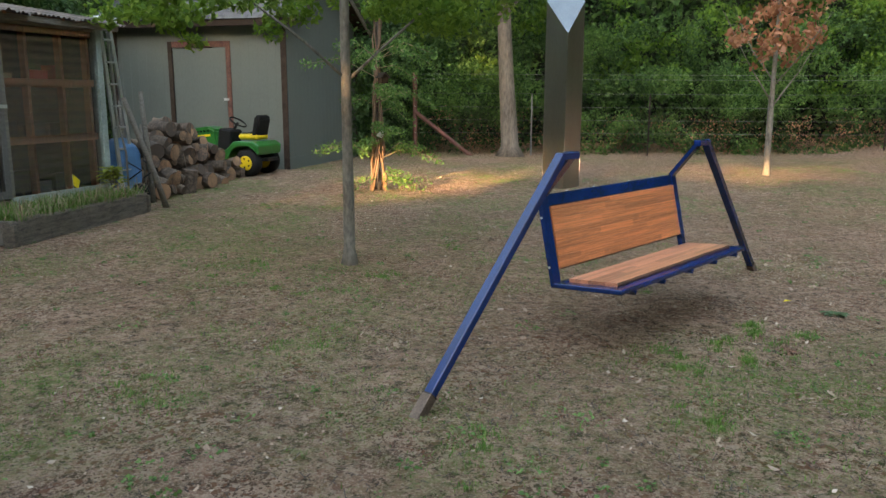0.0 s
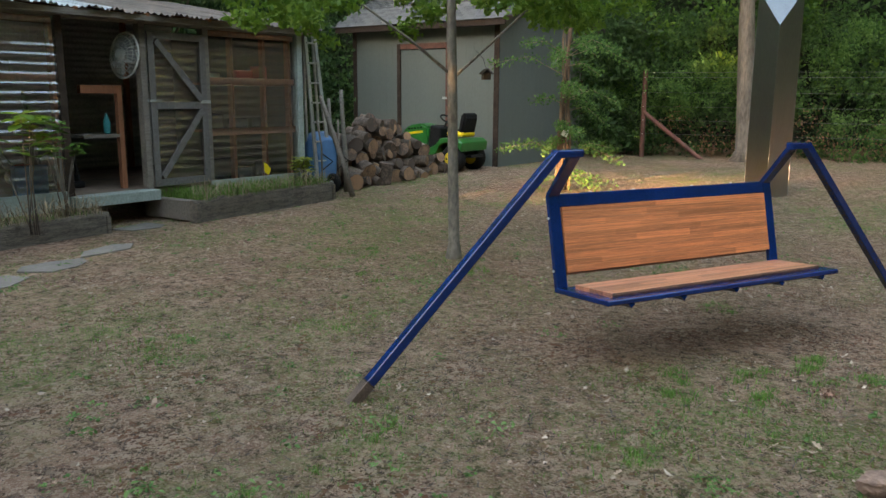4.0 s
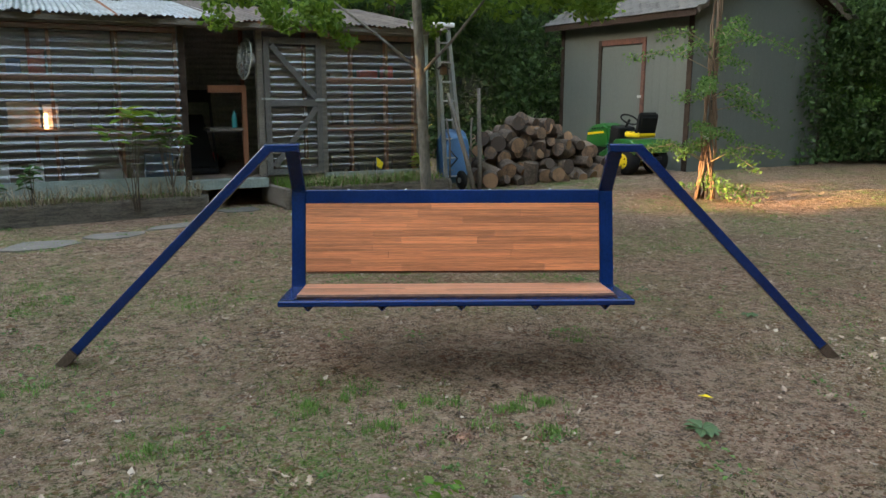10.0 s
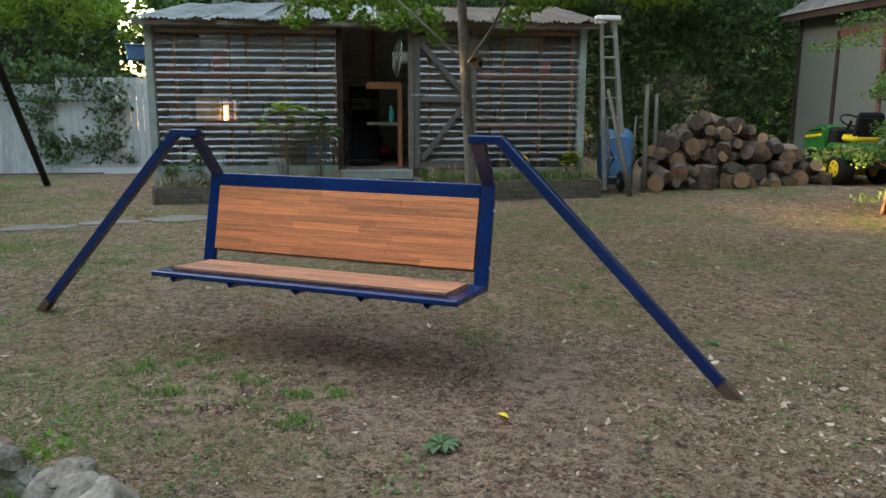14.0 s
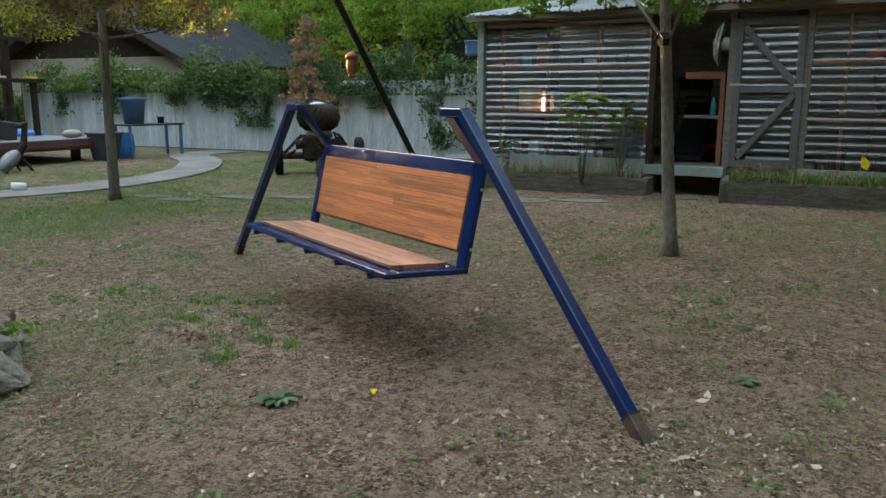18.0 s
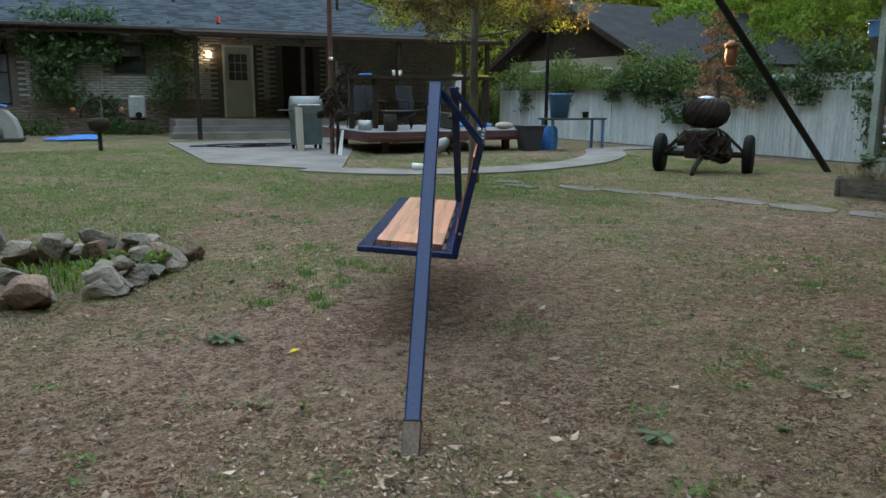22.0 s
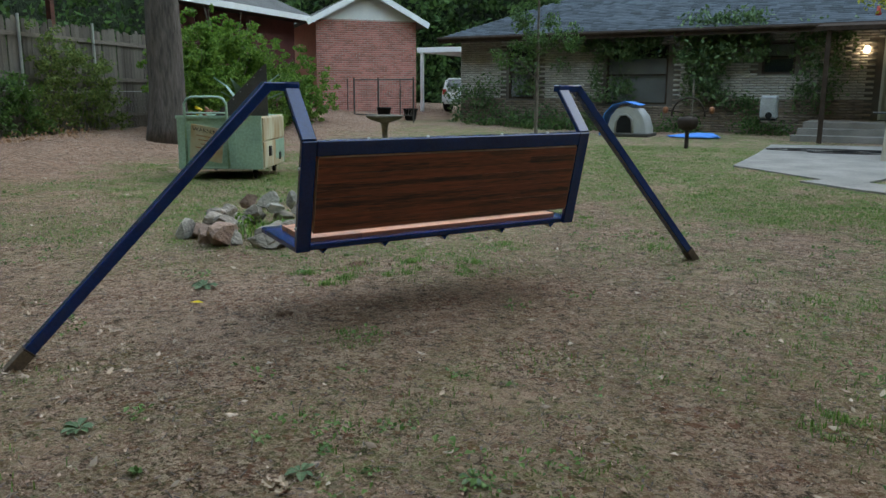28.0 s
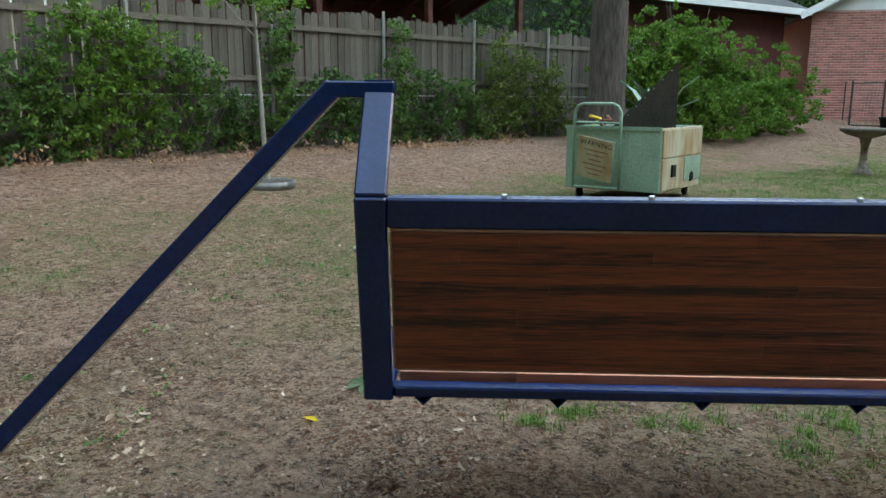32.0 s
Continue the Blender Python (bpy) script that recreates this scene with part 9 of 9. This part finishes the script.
bmesh.ops.bevel(body, geom=body.edges[:], offset=0.09, segments=2, affect="EDGES")
part("car_body", body, ENAMELW, car)
for s in (-1, 1):
    part("side_window", boxm(1.2, 0.02, 0.34, T(0.2, s * 0.845, 1.2)), GLASS, car)
    part("tail_light", boxm(0.04, 0.16, 0.22, T(-0.92, s * 0.68, 0.85), 0.01), RED, car)
    for x in (-0.35, 1.75):
        part("wheel", lathe([(0.15, -0.1), (0.30, -0.1), (0.32, 0), (0.30, 0.1), (0.15, 0.1)], 18, T(x, s * 0.8, 0.32) @ pose(0, 0, 0, 90)), BLACK, car)
part("rear_window", boxm(0.02, 1.3, 0.36, T(-0.70, 0, 1.2) @ pose(0, 0, 0, 0, 28, 0)), GLASS, car)
gt = thing("chain_link_gate", axes(11.2, -15.4, -0.98, 0.2, 0.4), "chain-link gate on dark steel posts", "gate")
for x in (0, 1.0, 2.4):
    part("gate_post", rodm((x, 0, -0.2), (x, 0, 1.35), 0.03, None, 8), DARKSTEEL, gt)
for z in (0.1, 1.28):
    part("gate_tube", rodm((0, 0, z), (2.4, 0, z), 0.02, None, 8), DARKSTEEL, gt)
for k in range(24):
    part("gate_wire", rodm((k * 0.1, 0, 0.1), (k * 0.1 + 0.09, 0, 1.28), 0.003, None, 4), ALU, gt)

# dark red open barn behind the timber fence
rb = thing("red_barn", axes(15.2, 2.5, 0.05, -1.0, 0.3), "dark red timber barn with open rafters behind the fence", "barn")
part("barn_wall", slabm(0, 9.5, 3.0, 3.2, 0, 3.45), OXRED, rb)
for k in range(9):
    part("barn_rafter", barm((0.4 + k * 1.1, -0.3, 4.15), (0.9 + k * 1.1, 2.98, 3.25), 0.09, 0.16), OXRED, rb)
part("barn_roof", boxm(10.6, 4.0, 0.05, T(4.75, 1.35, 3.86) @ pose(0, 0, 0, -15.3), 0.0), DARKTRIM, rb)
part("barn_beam", slabm(0, 9.5, -0.08, 0.08, 3.92, 4.06), OXRED, rb)
for k in range(4):
    part("barn_post", slabm(k * 3.0, k * 3.0 + 0.14, -0.07, 0.07, -0.2, 3.92), REDTRIM, rb)
pr = thing("pale_roof", axes(16.5, 9.5, 0.05, -1.0, 0.3), "pale flat neighbouring roof beyond the fence", "roof")
part("roof_sheet", slabm(0, 6.0, 0, 4.0, 2.5, 2.75), WHITE, pr)
part("roof_wall", slabm(0.2, 5.8, 0.2, 3.8, -0.4, 2.5), SIDING, pr)

# neighbour beyond the metal fence
NG = axes(-17.9, -15.6, 0.155, 0.988, 0.0)
ng = gable_house("tan_house", NG, 8.4, 9.0, 2.55, 1.95, SIDING, CHARCOAL, "neighbouring tan clapboard house with a brown gable", DARKTRIM, 0.7)
for k in range(17):
    part("clapboard", slabm(0.02, 8.38, -0.018, 0.0, 0.05 + k * 0.15, 0.165 + k * 0.15), SIDING, ng)
for x in (1.4, 5.6):
    w = part("window", slabm(x, x + 0.9, -0.02, 0.02, 0.95, 2.15), GLASS, ng)
    for a, b, c, d in ((x - 0.06, x, 0.9, 2.2), (x + 0.9, x + 0.96, 0.9, 2.2), (x, x + 0.9, 2.15, 2.2), (x, x + 0.9, 0.9, 0.95), (x, x + 0.9, 1.53, 1.57)):
        part("window_frame", slabm(a, b, -0.03, 0.0, c, d), WHITE, w)
bg = thing("grey_house", axes(-16.5, 6.0, 0.3, 0.95, 0.0), "grey neighbouring roof behind the workshop", "house")
part("wall", slabm(0, 9, 0, 0.3, 0, 2.8), SIDING, bg)
bm = bmesh.new()
vs = [bm.verts.new(p) for p in ((-0.5, -0.6, 2.7), (9.5, -0.6, 2.7), (9.5, 4.5, 5.0), (-0.5, 4.5, 5.0))]
bm.faces.new(vs)
part("roof", bm, SHINGLE, bg)
wl = thing("white_shed", axes(-17.5, -24, -0.3, 1, 0.0), "distant white shed with grey roof", "shed")
part("wall", slabm(0, 3, 0, 2, 0, 2.2), WHITE, wl)
part("roof", slabm(-0.2, 3.2, -0.2, 2.2, 2.2, 2.35), SHINGLE, wl)


# ---- grass, weeds and litter ----
def scatter_grass():
    rng = np.random.default_rng(77)
    roots = []
    # patchy tufts: denser where the yard is lush
    while len(roots) < 15000:
        x, y = rng.uniform(-9, 11), rng.uniform(-9, 18)
        if (x - 1.3) ** 2 + (y - 5.9) ** 2 > 64 and rng.random() < 0.35:
            continue
        l = lushness(x, y)
        if l < 0.22 or rng.random() > (l - 0.12) * 1.5:
            continue
        roots.append((x, y, l))
    pts, big = [], []
    for x, y, l in roots:
        n = int(9 + 22 * l * rng.random())
        for k in range(n):
            a, d = rng.random() * 6.28, rng.random() ** 0.7 * 0.18
            px, py = x + math.cos(a) * d, y + math.sin(a) * d
            pts.append((px, py, gz(px, py) - 0.004))
    ob = blades("grass", np.array(pts), 0.030, L_GRASS, None, rng, lean=1.8, width=0.0024)
    tagged(ob, "short patchy green grass growing in the soil", "grass", kind="stuff")


def tuft(x, y, r, n, ln, seed, label="taller clump of green grass", mt=L_GRASS, lean=0.9):
    rng = np.random.default_rng(seed)
    k = 16
    a, d = rng.random(k) * 6.28, np.sqrt(rng.random(k)) * r * 1.35
    knot = rng.choice(k, n, p=rng.dirichlet(np.full(k, 0.9)))
    p = np.stack(((x + np.cos(a) * d)[knot], (y + np.sin(a) * d)[knot], np.zeros(n)), 1)
    p[:, :2] += rng.normal(0, 0.026, (n, 2))
    p[:, 2] = [gz(q[0], q[1]) - 0.004 for q in p]
    ob = blades("grass_tuft", p, ln, mt, None, rng, lean=lean, width=0.0024, kind="stuff")
    return tagged(ob, label, "grass", "grass tufts in the yard")


def weed(x, y, r, seed, leaves=14, size=0.06, mt=L_LIGHT, label="small green weed spreading flat on the soil"):
    w = thing("weed", (x, y, gz(x, y)), label, "weed", "weeds in the yard")
    rng = random.Random(seed)
    for k in range(leaves * 2):
        a, d = rng.uniform(0, 6.28), r * 1.25 * math.sqrt(rng.random())
        q = Vector((math.cos(a) * d, math.sin(a) * d, rng.uniform(0.006, 0.04)))
        b = rng.uniform(0, 6.28)
        ln = size * rng.uniform(0.3, 0.62)
        e = q + Vector((math.cos(b) * ln, math.sin(b) * ln, rng.uniform(-0.006, 0.02)))
        s = Vector((-math.sin(b), math.cos(b), rng.uniform(-0.3, 0.3))) * ln * 0.36
        mid = q.lerp(e, 0.5) + Vector((0, 0, 0.006))
        bm = bmesh.new()
        v = [bm.verts.new(p) for p in (q, mid - s, e, mid + s)]
        bm.faces.new((v[0], v[1], v[2]))
        bm.faces.new((v[0], v[2], v[3]))
        part("leaf", bm, mt, w)
    return w


def dead_leaf_clump(x, y, seed, n=6, size=0.055):
    w = thing("dead_leaves", (x, y, gz(x, y)), "curled dry brown leaves on the soil", "leaves", "dead leaf clumps")
    rng = random.Random(seed)
    for k in range(n):
        c = Vector((rng.uniform(-0.06, 0.06), rng.uniform(-0.06, 0.06), 0.008 + 0.014 * rng.random()))
        m = T(*c) @ pose(0, 0, 0, rng.uniform(-28, 28), rng.uniform(-28, 28), rng.uniform(0, 360))
        ln = size * rng.uniform(0.6, 1.1)
        bm = bmesh.new()
        curl = rng.uniform(0.1, 0.45)
        o = []
        for i, (u, w_) in enumerate(((-0.5, 0.02), (-0.3, 0.20), (-0.16, 0.09), (0.02, 0.30), (0.16, 0.12), (0.32, 0.22), (0.5, 0.0), (0.32, -0.2), (0.16, -0.11), (0.02, -0.29), (-0.16, -0.1), (-0.3, -0.19))):
            o.append(bm.verts.new(m @ (Vector((u, w_ * rng.uniform(0.8, 1.2), curl * abs(w_) * 1.6 + curl * u * u)) * ln)))
        mid = [bm.verts.new(m @ (Vector((u, 0, curl * u * u)) * ln)) for u in (-0.22, 0.2)]
        for i in range(12):
            bm.faces.new((o[i], o[(i + 1) % 12], mid[0] if i in (0, 1, 2, 9, 10, 11) else mid[1]))
        bm.faces.new((mid[0], o[3], mid[1]))
        bm.faces.new((mid[1], o[9], mid[0]))
        part("dry_leaf", bm, L_DRY, w)
    return w


def scatter_weeds():
    """Little spreading weeds: knots of small leaves, thicker where the yard is green."""
    rng = np.random.default_rng(91)
    pts, kn = [], 0
    while kn < 1500:
        x, y = rng.uniform(-6.5, 9.5), rng.uniform(-7, 15)
        near = (x - 1.3) ** 2 + (y - 6.0) ** 2 < 30
        l = lushness(x, y)
        if rng.random() > (0.10 + 0.9 * l) * (1.0 if near else 0.75) or abs((x - 1.35) * 0.768 - (y - 5.88) * 0.64) < 0.35 and abs(x - 1.35) < 1.2:
            continue
        if (x - 3.3) ** 2 + (y - 4.15) ** 2 < 0.8:
            continue
        kn += 1
        r = rng.uniform(0.02, 0.10)
        for k in range(int(rng.uniform(6, 12 + 260 * r))):
            a, d = rng.random() * 6.283, r * math.sqrt(rng.random())
            px, py = x + math.cos(a) * d, y + math.sin(a) * d
            pts.append((px, py, gz(px, py) + rng.uniform(0.004, 0.022)))
    ob = leaves_at("weed_scatter", np.array(pts), 0.022, L_WEED, None, rng, 2.2, "stuff", lie=0.35, wide=0.7)
    tagged(ob, "tiny spreading green weeds dotted over the soil", "weeds", kind="stuff")


def rosette(x, y, r, seed, n=13, mt=L_ROSETTE, label="flat grey-green rosette weed with broad leaves"):
    w = thing("rosette_weed", (x, y, gz(x, y)), label, "weed", "rosette weeds in the yard")
    rng = random.Random(seed)
    for k in range(n):
        a = 2 * math.pi * k / n * 1.618 * 2 + rng.uniform(-0.3, 0.3)
        ln = r * rng.uniform(0.6, 1.15)
        d, sd = Vector((math.cos(a), math.sin(a), 0)), Vector((-math.sin(a), math.cos(a), 0))
        up = rng.uniform(0.15, 0.6)
        bm = bmesh.new()
        le, mi, ri = [], [], []
        for f_, wd in ((0.12, 0.02), (0.4, 0.15), (0.7, 0.20), (0.9, 0.12), (1.0, 0.0)):
            c = d * ln * f_ + Vector((0, 0, 0.008 + ln * up * f_ * (1.15 - f_)))
            q = sd * ln * wd * rng.uniform(0.85, 1.15)
            le.append(bm.verts.new(c - q + Vector((0, 0, 0.1 * ln * wd * 4))))
            mi.append(bm.verts.new(c))
            ri.append(bm.verts.new(c + q + Vector((0, 0, 0.1 * ln * wd * 4))))
        for i in range(4):
            bm.faces.new((le[i], mi[i], mi[i + 1], le[i + 1]))
            bm.faces.new((mi[i], ri[i], ri[i + 1], mi[i + 1]))
        part("leaf", bm, mt, w)
    return w


def soil_mound(x, y, r, h, seed, label):
    """A small heap of loose dark crumbs."""
    w = thing("soil_mound", (x, y, gz(x, y)), label, "soil")
    bm = bmesh.new()
    rings = [[bm.verts.new((math.cos(a) * r * f_ * (1 + 0.25 * noise.noise((a, f_ * 3, seed))), math.sin(a) * r * f_ * (1 + 0.25 * noise.noise((a, f_ * 3, seed + 5))), h * (1 - f_ * f_) + 0.012 * noise.noise((math.cos(a) * 6 * f_, math.sin(a) * 6 * f_, seed)) - 0.006 * f_)) for a in [2 * math.pi * k / 24 for k in range(24)]] for f_ in (1.0, 0.8, 0.6, 0.4, 0.2)]
    for a, b in zip(rings, rings[1:]):
        for k in range(24):
            bm.faces.new((a[k], a[(k + 1) % 24], b[(k + 1) % 24], b[k]))
    bm.faces.new(rings[-1])
    part("heap", bm, MOUND, w)
    rng = np.random.default_rng(seed)
    n = 110
    a, d = rng.random(n) * 6.283, np.sqrt(rng.random(n)) * r * 1.3
    q = np.stack((np.cos(a) * d, np.sin(a) * d, np.maximum(0.004, h * (1 - (d / r) ** 2)) + 0.004), 1)
    leaves_at("crumb_litter", q, 0.016, L_LITTER, w, rng, 0.5, "stuff", wide=0.9)


MOUND = mat("loose_dark_soil", (0.27, 0.135, 0.088), 0.95, 0, 0.6, 14, 60, 1.0, bdist=0.03)


def scatter_litter():
    rng = np.random.default_rng(5)

    def lay(n, sx, sy, dz):
        c = np.stack((rng.normal(1.9, sx, n), rng.normal(6.3, sy, n)), 1)
        return np.array([(x, y, gz(x, y) + dz) for x, y in c])
    ob = leaves_at("leaf_litter", lay(60000, 3.6, 3.8, 0.006), 0.015, L_LITTER, None, rng, 3.5, "stuff", lie=0.2)
    tagged(ob, "fine dry leaf litter strewn over the soil", "litter", kind="stuff")
    c = np.stack((rng.uniform(-8, 11, 2600), rng.uniform(-7, 17, 2600)), 1)
    p = np.array([(x, y, gz(x, y) + 0.010) for x, y in c])
    ob = leaves_at("fallen_leaf_scatter", p, 0.045, L_PALE, None, rng, 2.5, "stuff", lie=0.3)
    tagged(ob, "pale dry fallen leaves scattered over the yard", "leaves", kind="stuff")
    def chips(n):
        c = np.stack((rng.normal(1.9, 3.4, n), rng.normal(6.3, 3.6, n)), 1)
        keep = np.array([noise.noise((x * 1.6, y * 1.6, 3.0)) + 0.6 * noise.noise((x * 5, y * 5, 1.0)) > rng.normal(-0.05, 0.25) for x, y in c])
        return np.array([(x, y, gz(x, y) + 0.009) for x, y in c[keep]])
    ob = leaves_at("leaf_chip_litter", chips(24000), 0.015, L_BITS, None, rng, 2.2, "stuff", lie=0.35, wide=0.75)
    tagged(ob, "muted broken bits of dry leaf on the soil", "litter", kind="stuff")
    ob = leaves_at("leaf_fragment_litter", chips(2600), 0.024, L_PALE, None, rng, 2.2, "stuff", lie=0.4, wide=0.6)
    tagged(ob, "pale torn leaf pieces on the soil", "litter", kind="stuff")
    strewn("bark_chip_litter", chips(17000), 0.020, 0.009, L_CLOD, rng, "dark bits of bark and clods on the soil", "litter")
    q = np.stack((rng.normal(3.15, 0.42, 620), rng.normal(7.75, 0.30, 620)), 1)
    ob = leaves_at("pale_chip_litter", np.array([(x, y, gz(x, y) + 0.008) for x, y in q]), 0.021, L_PALE, None, rng, 2.0, "stuff", lie=0.4, wide=0.5)
    tagged(ob, "pale bleached leaf bits strewn round the steel foot", "litter", kind="stuff")
    strewn("straw_litter", lay(42000, 3.3, 3.5, 0.005), 0.05, 0.0022, STRAW, rng, "dry straw stems lying on the soil", "straw")
    strewn("twig_litter", lay(9000, 3.3, 3.5, 0.006), 0.06, 0.004, BARK_DARK, rng, "dark twigs and bark bits on the soil", "twigs")


scatter_grass()
scatter_weeds()
scatter_litter()
for i, (x, y, r, n, ln) in enumerate(((1.63, 4.86, 0.20, 260, 0.07), (2.05, 5.38, 0.17, 210, 0.07), (2.37, 5.66, 0.15, 190, 0.07), (1.60, 6.73, 0.10, 90, 0.05), (0.23, 3.76, 0.10, 90, 0.06), (1.37, 5.15, 0.10, 90, 0.05), (1.33, 4.12, 0.14, 130, 0.06), (2.0, 4.9, 0.16, 110, 0.06), (0.2, 3.1, 0.14, 110, 0.06), (1.0, 2.6, 0.2, 170, 0.06),
                                     (-1.2, 6.6, 0.16, 120, 0.06), (-2.0, 7.4, 0.2, 150, 0.06), (-0.6, 7.2, 0.12, 110, 0.07), (0.0, 8.6, 0.10, 70, 0.06), (-0.9, 5.2, 0.12, 90, 0.06), (-1.6, 4.4, 0.16, 130, 0.06), (2.94, 2.83, 0.2, 150, 0.06))):
    tuft(x, y, r * 1.3, int(n * 2.0), ln * 0.55, 200 + i, lean=1.5)
for i, (x, y, r, n) in enumerate(((0.60, 5.56, 0.09, 14), (0.72, 3.98, 0.13, 18), (1.48, 4.34, 0.09, 12), (3.06, 5.85, 0.06, 8), (0.07, 3.07, 0.10, 12), (0.45, 3.47, 0.08, 10), (-0.32, 2.88, 0.10, 12), (-1.64, 7.41, 0.12, 14), (-2.11, 6.63, 0.10, 12), (-2.18, 5.53, 0.08, 10), (-1.05, 7.01, 0.08, 10), (-1.6, 3.07, 0.10, 12), (-1.23, 3.43, 0.07, 9), (0.17, 3.82, 0.07, 9), (1.79, 3.79, 0.07, 9),
                                  (6.71, 6.16, 0.20, 22), (7.87, 3.28, 0.16, 18), (0.89, 5.92, 0.07, 9), (1.5, 6.75, 0.10, 14), (0.58, 7.9, 0.13, 16), (2.75, 8.19, 0.08, 10), (2.35, 8.36, 0.06, 8), (0.26, 8.14, 0.10, 12), (-1.21, 6.9, 0.08, 10), (1.17, 7.84, 0.06, 8), (0.98, 8.17, 0.08, 10), (-0.79, 6.55, 0.10, 12), (6.1, 7.2, 0.12, 14), (7.3, 5.2, 0.10, 12))):
    weed(x, y, r, 300 + i, n, 0.055, L_WEED)
for i, (x, y, r, n) in enumerate(((2.91, 6.03, 0.10, 15), (2.09, 8.04, 0.08, 12), (1.16, 8.10, 0.07, 9), (0.62, 7.98, 0.06, 8))):
    rosette(x, y, r, 60 + i, n)
rw = random.Random(61)
for i in range(60):
    x, y = rw.gauss(1.2, 3.0), rw.gauss(6.0, 3.4)
    if abs((x - 1.35) * 0.76 - (y - 5.9) * 0.65) > 0.4 and (x - 3.3) ** 2 + (y - 4.15) ** 2 > 0.9:
        weed(x, y, rw.uniform(0.03, 0.09), 700 + i, rw.randint(4, 8), rw.uniform(0.035, 0.06), L_WEED)
for i, (x, y, n) in enumerate(((-0.25, 5.17, 9), (-0.5, 5.38, 5), (2.83, 7.03, 7), (2.02, 6.13, 2), (3.16, 6.93, 4), (2.03, 4.26, 4), (2.15, 4.32, 3), (1.34, 3.78, 2), (2.80, 8.02, 2), (1.18, 8.2, 6), (1.31, 6.5, 2), (3.5, 6.9, 2), (0.1, 4.3, 3), (2.35, 7.5, 2), (3.05, 7.75, 4), (0.9, 7.3, 2))):
    dead_leaf_clump(x, y, 400 + i, n)
soil_mound(2.23, 5.14, 0.06, 0.014, 3, "small reddish heap of loose crumbly soil")
soil_mound(2.11, 6.46, 0.035, 0.008, 8, "little reddish scrape of loose soil")


def yellow_leaf(x, y, turn):
    w = thing("fallen_leaf", T(x, y, gz(x, y)) @ pose(0, 0, 0, 0, 0, turn), "single bright yellow fallen leaf on the soil", "leaf")
    bm = bmesh.new()
    v = [bm.verts.new(p) for p in ((-0.04, 0, 0.012), (0, -0.018, 0.022), (0.045, 0, 0.014), (0, 0.018, 0.022), (0, 0, 0.012))]
    for i in range(4):
        bm.faces.new((v[i], v[(i + 1) % 4], v[4]))
    part("leaf_blade", bm, YELLOW, w)


yellow_leaf(2.71, 6.40, 20)
